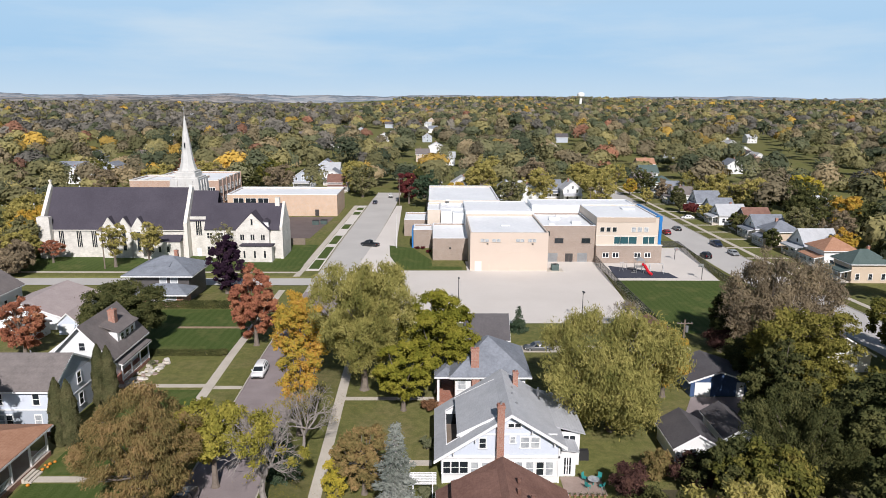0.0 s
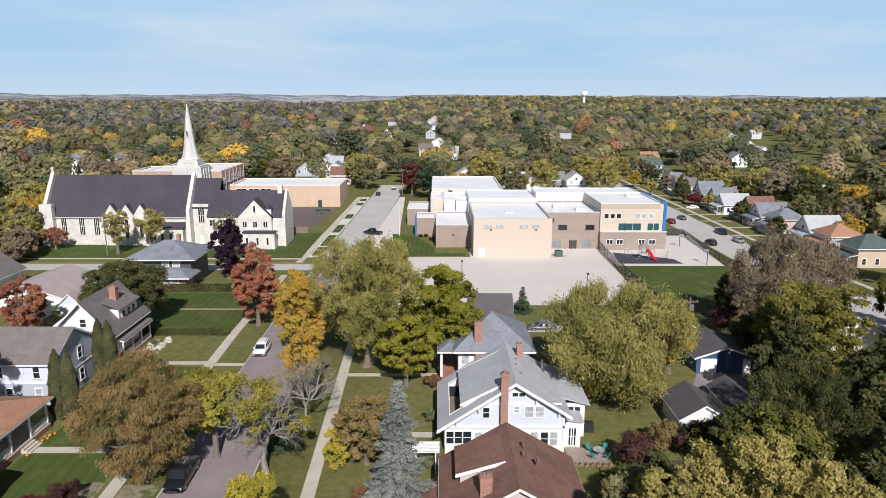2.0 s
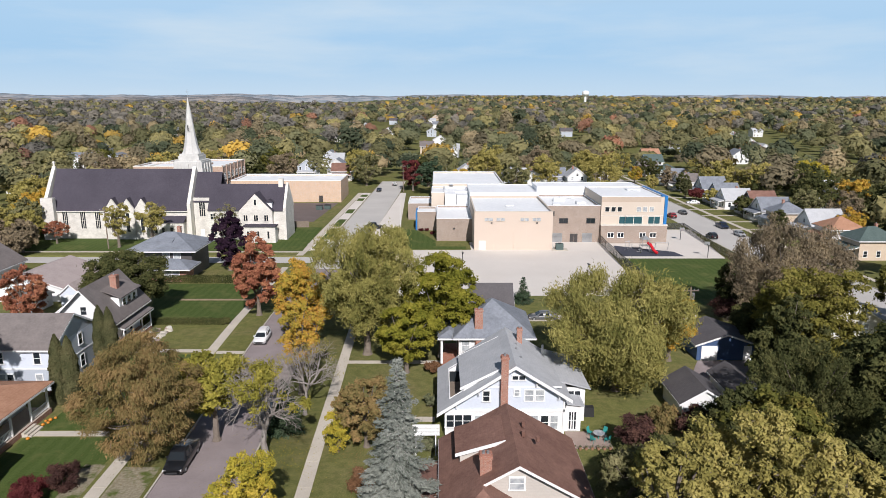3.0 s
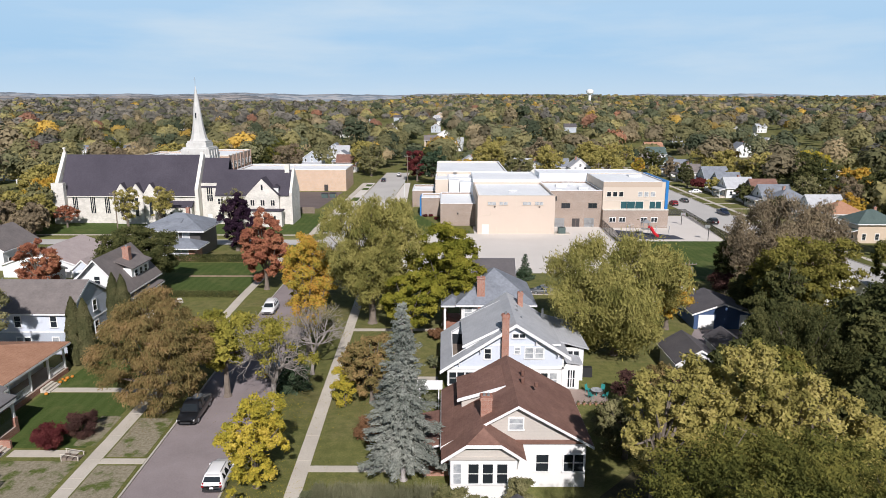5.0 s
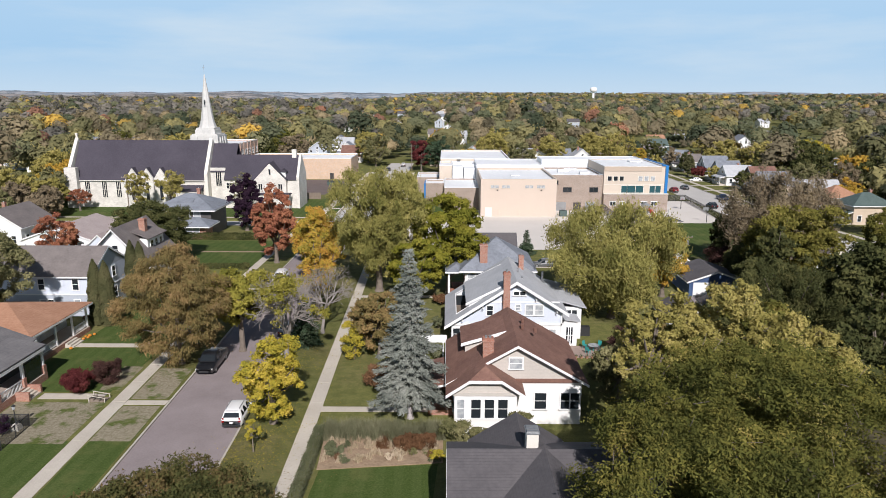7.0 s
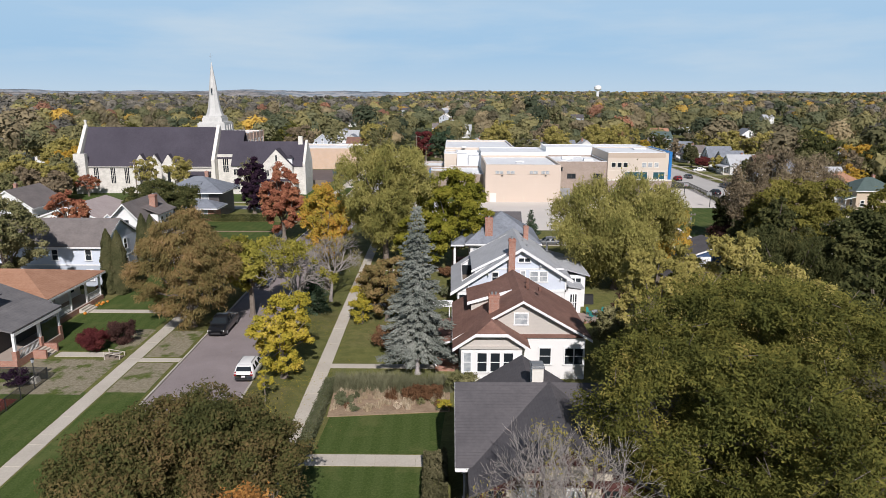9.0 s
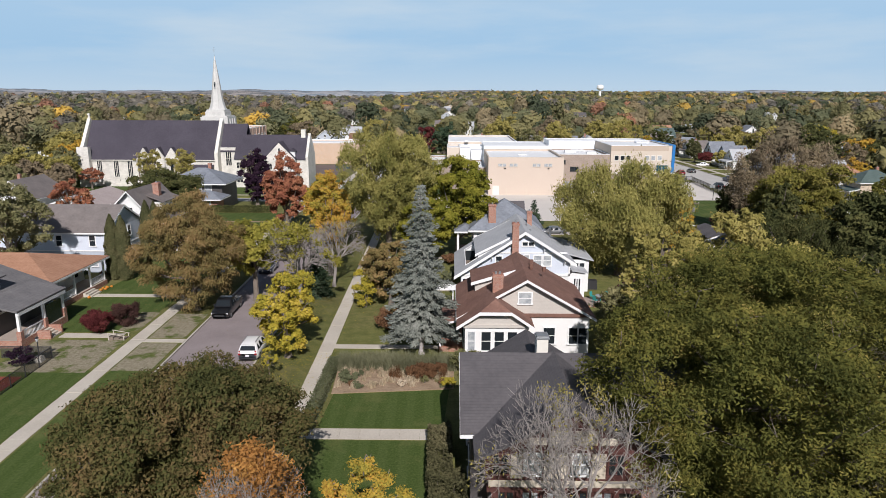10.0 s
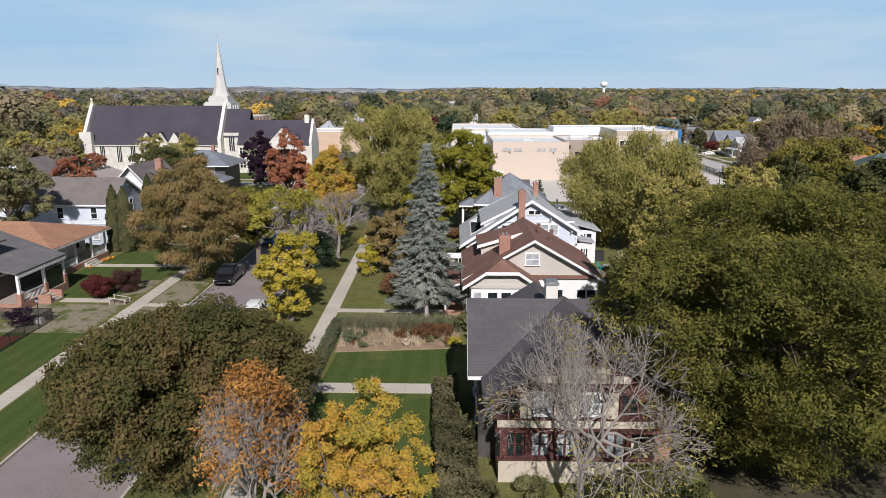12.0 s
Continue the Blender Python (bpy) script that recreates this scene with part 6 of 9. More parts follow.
def blue_house():
    top = thing("house", 0, 0, 0, "pale blue clapboard house with light grey roof and white trim", "house")
    body(top, 0.7, 13.3, 63.4, 73.8, -0.2, 3.0, M_SIDEW, "wall", "white lower storey")
    g = Geo()
    ring = [(0.7, 3.0), (13.3, 3.0), (13.3, 4.7), (7.95, 7.95), (0.7, 3.25)]
    g.solid([(x, 63.6, z) for x, z in ring], [(x, 63.4, z) for x, z in ring])
    part("gable", g, M_SIDEB, top, "pale blue clapboard gable")
    g = Geo()
    g.solid([(x, 73.8, z) for x, z in ring], [(x, 73.6, z) for x, z in ring])
    part("gable", g, M_SIDEB, top)
    part("wall", Geo().box(13.1, 13.3, 63.6, 73.6, 3.0, 4.7), M_SIDEB, top)
    # roof: long western slope over a sun porch, shorter eastern slope
    g = Geo()
    ya, yb = 62.7, 74.8
    rise = lambda x: 2.85 + 5.3 * (x + 0.15) / 8.1
    for xa, xb, y0, y1 in ((-0.15, 1.25, ya, yb), (1.25, 2.64, ya, 64.6), (1.25, 2.64, 72.5, yb), (2.64, 7.95, ya, yb)):
        g.slab([(xa, y0, rise(xa)), (xb, y0, rise(xb)), (xb, y1, rise(xb)), (xa, y1, rise(xa))][::-1], -0.16)
    g.slab([(13.9, ya, 4.4), (7.95, ya, 8.15), (7.95, yb, 8.15), (13.9, yb, 4.4)], -0.16)
    r = part("roof", g, M_SHGREY, top)
    b = Geo()
    for p, q in (((-0.2, 2.82), (7.95, 8.15)), ((7.95, 8.15), (13.95, 4.37))):
        ring = [(p[0], p[1] - 0.2), (q[0], q[1] - 0.2), (q[0], q[1] + 0.17), (p[0], p[1] + 0.17)]
        b.solid([(x, ya + 0.04, z) for x, z in ring], [(x, ya - 0.04, z) for x, z in ring])
    part("trim", b, M_WHITE, r, "broad white rake boards")
    for x, z in ((1.9, 3.9), (4.2, 5.4), (10.2, 6.4), (12.6, 4.95)):
        part("bracket", Geo().box(x - 0.06, x + 0.06, ya + 0.05, 63.4, z - 0.35, z - 0.2), M_WHITE, top)
    part("belt", Geo().box(0.6, 13.4, 63.3, 63.39, 2.95, 3.2), M_WHITE, top)
    part("belt", Geo().box(4.2, 12.9, 63.33, 63.39, 5.62, 5.8), M_WHITE, top)
    for x in (0.75, 13.2):
        part("corner_board", Geo().box(x - 0.09, x + 0.09, 63.3, 63.4, -0.1, 4.4 if x > 5 else 2.95), M_WHITE, top)
    window(top, 5.0, 63.38, 4.15, 0.65, 1.1, "s")
    window(top, 8.2, 63.38, 4.75, 0.5, 0.65, "s", M_GLASSP)
    window(top, 9.5, 63.38, 4.2, 0.85, 1.15, "s", M_GLASSP)
    window(top, 10.6, 63.38, 4.2, 0.85, 1.15, "s", M_GLASSP)
    window(top, 7.9 + 0.45, 63.38, 6.55, 1.3, 0.4, "s", M_GLASS, M_WHITE, 2, False)
    window(top, 2.1, 63.38, 1.2, 2.7, 1.35, "s", M_GLASS, M_WHITE, 3)
    for x in (4.2, 8.9, 11.2, 12.2):
        window(top, x, 63.38, 0.95, 0.75, 1.5, "s", M_GLASSP if x != 11.2 else M_GLASS)
    window(top, 5.3, 63.38, 1.6, 0.7, 0.8, "s", M_GLASSP)
    window(top, 10.1, 63.38, 0.95, 0.75, 1.5, "s", M_GLASSP)
    # outside chimney on the gable
    g = Geo()
    g.box(6.2, 7.5, 62.75, 63.39, -0.2, 2.4)
    g.solid([(6.2, 62.75, 2.4), (7.5, 62.75, 2.4), (7.5, 63.39, 2.4), (6.2, 63.39, 2.4)], [(6.45, 62.75, 3.1), (7.2, 62.75, 3.1), (7.2, 63.39, 3.1), (6.45, 63.39, 3.1)])
    g.box(6.45, 7.2, 62.62, 63.39, 3.1, 9.35).box(6.38, 7.27, 62.55, 63.46, 9.05, 9.2)
    c = part("chimney", g, M_REDBRICK, top, "tall red brick chimney on the gable wall")
    part("flue", Geo().tube((6.82, 63.0, 9.35), (6.82, 63.0, 9.65), 0.13, 0.11, 8), M_METAL, c)
    chimney(top, 9.4, 72.2, 6.4, 9.1, 0.6, 0.6, M_REDBRICK)
    # inset balcony in the long slope, roofed at the back by a shed dormer
    bal = part("balcony", Geo().box(1.1, 2.75, 64.5, 72.6, 2.75, 2.85), M_WOODPOLE, top, "inset roof balcony with white walls")
    part("back_wall", Geo().box(2.66, 2.78, 64.6, 72.5, 2.86, 5.2), M_SIDEB, bal)
    for y in (65.6, 67.6, 69.6, 71.6):
        window(bal, 2.66, y, 3.1, 1.2, 1.7, "w", M_GLASS, M_WHITE, 2)
    for y0, y1 in ((64.48, 64.58), (72.52, 72.62)):
        ring = [(1.2, 2.86), (2.64, 2.86), (2.64, rise(2.64) + 0.22), (1.2, rise(1.2) + 0.22)]
        part("side_wall", Geo().solid([(x, y1, z) for x, z in ring], [(x, y0, z) for x, z in ring]), M_WHITE, bal)
    part("parapet", Geo().box(1.12, 1.24, 64.5, 72.6, 2.86, rise(1.2) + 0.24), M_WHITE, bal)
    part("screen", Geo().box(1.26, 2.64, 71.2, 71.26, 2.86, 4.1), M_GLASS, bal, "dark screen panel")
    for y0, y1 in ((64.3, 64.42), (72.68, 72.8)):
        ring = [(2.64, rise(2.64) + 0.1), (6.9, rise(6.9) + 0.1), (2.64, 5.32)]
        part("dormer_cheek", Geo().solid([(x, y1, z) for x, z in ring], [(x, y0, z) for x, z in ring]), M_WHITE, top)
    dr = part("dormer_roof", Geo().slab([(2.3, 64.1, 5.2), (7.0, 64.1, 7.62), (7.0, 73.0, 7.62), (2.3, 73.0, 5.2)], -0.12), M_SHGREY, top)
    g = Geo()
    for y0, y1 in ((64.02, 64.09), (73.01, 73.08)):
        ring = [(2.25, 5.05), (7.0, 7.5), (7.0, 7.76), (2.25, 5.33)]
        g.solid([(x, y1, z) for x, z in ring], [(x, y0, z) for x, z in ring])
    part("trim", g, M_WHITE, dr, "white rake boards of the dormer")
    # east wing behind, with a glazed door
    body(top, 13.35, 16.2, 67.0, 75.5, -0.2, 4.0, M_SIDEW)
    part("wing_roof", Geo().slab([(12.5, 66.6, 5.0), (16.7, 66.6, 3.9), (16.7, 76.0, 3.9), (12.5, 76.0, 5.0)], -0.14), M_SHGREY, top)
    body(top, 13.32, 15.3, 64.6, 66.95, -0.2, 3.0, M_SIDEW)
    part("entry_roof", Geo().slab([(13.3, 64.3, 3.3), (15.6, 64.3, 3.0), (15.6, 66.98, 3.0), (13.3, 66.98, 3.3)], -0.12), M_SHGREY, top)
    window(top, 14.4, 64.58, 0.3, 0.75, 2.0, "s", M_GLASS, M_WHITE, 3, True, "glazed_door")
    window(top, 15.0, 66.98, 3.0, 1.3, 0.6, "s", M_GLASS, M_WHITE, 2, False)
    for x, y in ((8.9, 66.6), (8.6, 68.6), (8.8, 70.4), (12.2, 72.5)):
        part("roof_vent", Geo().tube((x, y, 6.9), (x, y, 8.0 - 0.62 * (x - 7.95) + 0.45), 0.13, 0.13, 8), M_METAL, top)
    for y in (65, 68, 71):
        window(top, 0.7, y, 1.1, 1.6, 1.3, "w", M_GLASS, M_WHITE, 3)


def grey_house():
    top = thing("house", 0, 0, 0, "white two-storey house with a slate-grey hipped roof", "house")
    body(top, 2.6, 11.8, 80.4, 90.0, -0.2, 4.85, M_SIDEW)
    hip_roof(top, 2.6, 11.8, 80.4, 90.0, 4.95, 8.6, M_SHMID, 0.75)
    g = Geo().box(4.75, 5.75, 79.75, 80.39, -0.2, 4.9)
    part("chimney_breast", g, M_REDBRICK, top, "red brick chimney breast")
    chimney(top, 5.2, 81.2, 4.9, 8.5, 1.05, 0.8, M_REDBRICK)
    for x in (3.5, 7.2, 9.6):
        window(top, x, 80.38, 3.1, 0.95, 1.35, "s", M_GLASSP if x < 4 else M_GLASS, M_WHITE)
        window(top, x, 80.38, 0.7, 0.95, 1.45, "s", M_GLASSP, M_WHITE)
    hip_roof(top, 0.3, 2.55, 81.0, 88.5, 4.6, 5.3, M_SHMID, 0.4, name="porch_roof")
    part("porch", Geo().box(0.2, 2.55, 80.9, 88.6, -0.1, 1.0), M_REDBRICK, top)
    for y in (81.0, 84.6, 88.2):
        part("post", Geo().box(0.25, 0.55, y, y + 0.3, 1.0, 4.6), M_WHITE, top)
    for ya, yb in ((81.3, 84.6), (84.9, 88.2)):
        part("railing", Geo().box(0.3, 0.4, ya, yb, 1.7, 1.8).box(0.3, 0.4, ya, yb, 2.9, 3.0), M_WHITE, top)
    part("door", Geo().box(2.5, 2.59, 84.2, 85.2, 1.0, 3.0), M_DOOR, top)


dark_house()
brown_house()
blue_house()
grey_house()


def small_garage(label, x0, x1, y0, y1, eave, ridge, wall, roof, axis="x", doors=None):
    x, y = (x0 + x1) / 2, (y0 + y1) / 2
    top = thing("garage", x, y, ground_z(x, y), label, "garage")
    a, b, c, d = x0 - x, x1 - x, y0 - y, y1 - y
    body(top, a, b, c, d, -0.2, eave, wall)
    gable_roof(top, a, b, c, d, eave, ridge, roof, axis, 0.35, 0.3)
    gable_ends(top, a, b, c, d, eave, ridge - 0.05, wall, axis)
    for u, w in doors or [(a + 0.8, b - 0.8)]:
        door = part("garage_door", Geo().box(u, w, c - 0.05, c, 0.0, 2.1), M_WHITE, top)
        part("panel", Geo().box(u + 0.12, w - 0.12, c - 0.07, c - 0.052, 0.15, 0.95).box(u + 0.12, w - 0.12, c - 0.07, c - 0.052, 1.1, 1.95), M_WHITE, door)
    return top


small_garage("white garage with a dark grey gabled roof", 5.2, 12.0, 102.0, 109.0, 2.2, 5.2, M_SIDEW, M_SHDARK)
small_garage("dark blue garage in tree shade", 35.4, 43.4, 84.6, 92.0, 2.3, 3.7, tone("dark_blue_siding", (0.05, 0.09, 0.19), 0.2, rough=0.7), M_SHDARK, "y", [(-3.4, -1.2), (2.4, 3.5)])
small_garage("white garage with a grey roof among trees", 27.0, 32.0, 66.8, 73.0, 2.3, 3.8, M_SIDEW, M_SHDARK, "y")
small_garage("small white shed with a dark roof", 33.6, 37.2, 69.0, 75.6, 2.3, 3.4, M_SIDEW, M_SHDARK, "y")
small_garage("brown-roofed garage behind trees", 33.0, 39.5, 97.0, 107.0, 2.5, 4.6, M_SIDET, M_SHBROWN, "y")


# dark sheet laid where the yard trees shade the ground
pad("shade_ground", [(12.6, 8.0), (44.0, 8.0), (44.0, 62.0), (19.0, 62.0), (19.0, 50.0), (13.0, 44.0)], 0.015, 0.1, M_LEAFSHADE, "dark leaf mould under yard trees, their shade in its colour", "ground cover")
# concrete drive in asphalt colour: the shade on it is painted in
pad("yard_drive", [(33.4, 75.9), (37.4, 75.9), (43.3, 84.4), (35.5, 84.4), (32.4, 78.5), (29.0, 74.0), (33.3, 74.0)], 0.03, 0.1, M_ASPHALT, "garage drive in darker paving, its tree shade in the colour", "pavement")
simple_house("pale stone cottage with white gable trim among trees", 61.6, 97.0, 8.6, 8.0, 3.0, 5.6, M_LIMEC, M_SHTAUPE, "y", seed=8, chim=False)


# ---------------------------------------------------------------- houses west of the street
def grey_west_house():
    top = thing("house", 0, 0, 0, "two-tone grey and pale blue clapboard house with taupe roof", "house")
    body(top, -64.0, -46.4, 74.6, 84.2, -0.2, 2.95, M_SIDEG, "wall", "grey-blue lower siding")
    body(top, -64.0, -46.4, 74.6, 84.2, 3.1, 5.75, M_SIDEB, "wall", "pale upper siding")
    part("belt", Geo().box(-64.05, -46.35, 74.55, 84.25, 2.95, 3.1), M_WHITE, top)
    gable_roof(top, -64.0, -46.4, 74.6, 84.2, 5.75, 8.4, M_SHTAUPE, "x", 0.45, 0.3)
    gable_ends(top, -64.0, -46.4, 74.6, 84.2, 5.75, 8.3, M_SIDEG, "x")
    for x in (-53.0, -48.5):
        window(top, x, 74.58, 3.7, 0.75, 1.4, "s", M_GLASS)
        window(top, x, 74.58, 0.9, 0.75, 1.4, "s", M_GLASSP)
    window(top, -52.0, 74.58, 0.9, 0.75, 1.4, "s", M_GLASS)
    for y in (77.5, 80.6):
        window(top, -46.38, y, 1.0, 0.9, 1.5, "e")
        window(top, -46.38, y, 4.0, 0.85, 1.4, "e")
    part("gutter_pipe", Geo().tube((-46.5, 74.5, 0), (-46.5, 74.5, 5.6), 0.05, 0.05, 6), M_WHITE, top)
    for x in (-58, -52, -60):
        part("roof_vent", Geo().tube((x, 80.3, 7.6), (x, 80.3, 8.5), 0.09, 0.09, 8), M_METAL, top)


def white_west_house():
    top = thing("house", 0, 0, 0, "white gabled house with a brown shingle roof and stone terrace", "house")
    body(top, -55.2, -46.6, 87.6, 98.0, -0.2, 4.6, M_SIDEW)
    gable_roof(top, -53.6, -45.6, 87.6, 98.0, 5.0, 9.2, M_SHTAUPE, "y", 0.7, 0.8, -49.4)
    gable_ends(top, -55.2, -46.6, 87.6, 98.0, 4.5, 9.0, M_SIDEW, "y", -49.4)
    for x in (-52.6, -49.4):
        window(top, x, 87.58, 2.4, 0.7, 1.2, "s")
    window(top, -49.4, 87.58, 5.6, 0.8, 1.1, "s")
    chimney(top, -47.6, 93.4, 6.2, 9.8, 0.95, 0.95, M_REDBRICK)
    part("dormer", Geo().box(-48.6, -46.0, 91.0, 96.8, 5.0, 7.0), M_SIDEW, top)
    part("dormer_roof", Geo().slab([(-49.4, 90.6, 8.5), (-45.5, 90.6, 7.0), (-45.5, 97.2, 7.0), (-49.4, 97.2, 8.5)], -0.13), M_SHTAUPE, top)
    for y in (92.4, 94.0, 95.6):
        window(top, -45.98, y, 5.4, 0.9, 1.1, "e")
    porch_on(top, -46.55, -44.6, 88.6, 97.6, 0.5, 3.2, M_SHTAUPE, "e", posts=4, wallmat=M_REDBRICK)
    for y in (90.0, 92.5, 95.0):
        window(top, -46.58, y, 1.0, 1.1, 1.6, "e")


def rust_porch_house():
    top = thing("house", 0, 0, 0, "low house with a rust-coloured hipped roof and white porch rails", "house")
    body(top, -62.0, -47.2, 58.4, 69.4, -0.2, 3.2, M_SIDEW)
    hip_roof(top, -62.0, -44.6, 58.0, 69.6, 3.35, 5.2, M_SHORANGE, 0.5)
    part("porch", Geo().box(-47.1, -44.2, 58.6, 69.2, -0.1, 0.6), M_REDBRICK, top)
    for y in (58.8, 62.4, 65.8, 69.0):
        part("post", Geo().box(-44.6, -44.4, y, y + 0.2, 0.6, 3.3), M_WHITE, top)
    for ya, yb in ((59.0, 62.4), (66.0, 69.0)):
        g = Geo().box(-44.55, -44.45, ya, yb, 1.4, 1.48).box(-44.55, -44.45, ya, yb, 0.7, 0.76)
        for y in np.arange(ya + 0.1, yb, 0.2):
            g.box(-44.53, -44.47, y, y + 0.05, 0.76, 1.4)
        part("railing", g, M_WHITE, top, "white balustrade")
    for k in range(3):
        part("step", Geo().box(-44.15 + 0.35 * k, -43.82 + 0.35 * k, 63.4, 65.6, 0.0, 0.48 - 0.16 * k), M_WALK, top)
    part("door", Geo().box(-47.2, -47.12, 63.8, 64.8, 0.6, 2.7), M_WHITE, top)
    for y in (61.6, 67.4):
        window(top, -47.18, y, 1.3, 1.2, 1.3, "e")


def brick_porch_house():
    top = thing("house", 0, 0, 0, "dark bungalow with grey roofs and a red brick porch", "house")
    body(top, -58.0, -44.0, 44.0, 57.0, -0.2, 3.3, M_SIDED)
    gable_roof(top, -58.0, -44.0, 44.0, 57.0, 3.35, 6.0, M_SHCHAR, "y", 0.5, 0.5)
    gable_ends(top, -58.0, -44.0, 44.0, 57.0, 3.3, 5.9, M_SIDEW, "y")
    g = Geo().slab([(-44.6, 46.8, 4.3), (-41.0, 46.8, 3.55), (-41.0, 55.0, 3.55), (-44.6, 55.0, 4.3)], -0.16)
    part("porch_roof", g, M_SHCHAR, top, "grey shingle porch roof")
    part("beam", Geo().box(-41.30, -41.00, 47.0, 54.8, 3.2, 3.5), M_WHITE, top)
    part("porch", Geo().box(-43.95, -41.10, 47.0, 54.8, -0.1, 0.75), M_REDBRICK, top)
    for y in (47.1, 51.0, 54.3):
        part("pier", Geo().box(-41.55, -41.10, y, y + 0.45, 0.75, 1.6), M_REDBRICK, top)
        part("post", Geo().box(-41.45, -41.20, y + 0.1, y + 0.35, 1.6, 3.2), M_WHITE, top)
    g = Geo().box(-41.38, -41.28, 47.6, 51.5, 1.45, 1.55)
    for y in np.arange(47.7, 51.5, 0.2):
        g.box(-41.35, -41.31, y, y + 0.05, 0.75, 1.45)
    part("railing", g, M_WHITE, top, "white balustrade")
    part("screen", Geo().box(-41.40, -41.25, 51.6, 54.2, 0.76, 2.8), M_GLASS, top, "dark porch screens")
    for k in range(4):
        part("step", Geo().box(-41.08 + 0.32 * k, -40.78 + 0.32 * k, 49.8, 51.4, -0.02, 0.6 - 0.15 * k), M_WALK, top)
    for y in (49.6, 51.5):
        part("stair_wall", Geo().box(-41.08, -39.80, y - 0.15, y + 0.1, -0.05, 0.85), M_REDBRICK, top)
    part("dormer", Geo().box(-49.5, -46.2, 48.5, 52.5, 4.4, 5.5), M_WHITE, top)
    window(top, -46.18, 50.4, 4.5, 2.4, 0.8, "e", M_GLASS, M_WHITE, 3, False)
    part("dormer_roof", Geo().slab([(-50.6, 48.1, 6.2), (-45.7, 48.1, 5.5), (-45.7, 52.9, 5.5), (-50.6, 52.9, 6.2)], -0.13), M_SHCHAR, top)


def prairie_house():
    top = thing("house", -56.0, 133.0, ground_z(-56, 133), "dark brick house with two tiers of wide slate-grey hipped roofs", "house")
    body(top, -6.5, 5.4, -1.0, 9.0, -0.2, 5.6, M_SIDED)
    hip_roof(top, -6.5, 5.4, -1.0, 9.0, 5.6, 8.4, M_SHMID, 1.3)
    body(top, -2.5, 5.6, -5.2, -1.05, -0.2, 2.8, M_REDBRICK)
    hip_roof(top, -2.5, 5.6, -5.2, -1.0, 2.85, 4.3, M_SHMID, 1.2, name="lower_roof")
    for x in (-0.9, 0.6, 2.1, 3.6):
        window(top, x, -5.22, 1.3, 1.2, 1.2, "s", M_GLASSP)
    for x in (0.2, 2.4):
        window(top, x, -1.02, 4.0, 1.3, 1.2, "s", M_GLASSP)
    part("dormer", Geo().solid([(-2.2, 0.3, 6.4), (1.2, 0.3, 6.4), (1.2, 3.6, 7.9), (-2.2, 3.6, 7.9)], [(-2.2, 0.3, 7.2), (1.2, 0.3, 7.2), (1.2, 3.6, 8.1), (-2.2, 3.6, 8.1)]), M_SHMID, top)
    chimney(top, 0.8, 5.5, 7.0, 9.4, 0.7, 0.7, M_REDBRICK)


grey_west_house()
white_west_house()
rust_porch_house()
brick_porch_house()
prairie_house()
simple_house("white gabled house with a grey roof", -88.0, 124.0, 9.5, 11.0, 4.2, 7.4, M_SIDEW, M_SHTAUPE, "y", seed=3)
small_garage("long white garage with a faded pink roof", -80.0, -66.5, 113.0, 128.0, 2.6, 5.0, M_SIDEW, M_SHPINK, "y")
small_garage("white lean-to shed with a dark opening", -71.5, -67.5, 107.0, 111.0, 2.2, 3.2, M_SIDEW, M_SHTAUPE)
small_garage("pale blue shed among trees", -65.5, -62.0, 110.0, 116.0, 2.4, 4.0, M_SIDEB, M_SHPINK, "y")

# ---------------------------------------------------------------- house row along the side street
ROW = [(152, M_SHGREEN, M_TAN, "pale two-storey house with a dark green hipped roof", True), (167, M_SHORANGE, M_SIDEW, "white two-storey house with a rust hipped roof", True),
       (178, M_SHGREY, M_SIDEW, "white house with a light blue-grey gabled roof", False), (191, M_SHMID, M_TAN, "tan two-storey house with a grey roof", True),
       (203, M_SHMID, M_SIDEW, "small white house with a dark roof", False), (214, M_SHBROWN, M_SIDED, "low house with a brown roof", False), (226, M_SHGREY, M_SIDEW, "white gabled house with a light roof", False),
       (238, M_SHMID, M_SIDEG, "grey gabled house with a slate roof", False), (254, M_SHMID, M_SIDEW, "white gabled house with a grey roof", False), (272, M_SHTAUPE, M_SIDEW, "white cottage with a taupe roof", False),
       (288, M_SHMID, M_SIDEW, "white cottage with a grey roof", False), (306, M_SHGREEN, M_SIDEW, "white house with a green-grey roof", True), (326, M_SHTAUPE, M_SIDEW, "white cottage with a dark roof", False)]
for i, (y, roof, wall, label, hip) in enumerate(ROW):
    simple_house(label, 101.5 + 1.5 * ((i * 7) % 3), y, 8.2 if i % 2 else 9.2, 7.4 + 0.5 * (i % 3), 4.7 if hip else 3.7 + 0.3 * (i % 2), 7.4 if hip else 6.7 + 0.4 * (i % 3), wall, roof, "x", hip, ("w", 2.2), i + 10, "houses along the side street", chim=i % 3 == 0)
strip("pavement_row", lambda y: 87.6, lambda y: 89.0, 120, 344, 6, 0.03, 0.1, M_WALK, "concrete sidewalk past a row of houses", "pavement")
for i, (y, *_x) in enumerate(ROW):
    path_slabs("path_row", 84.8, 96.0, y - 3.5, 1.1, "concrete walk from kerb to porch")


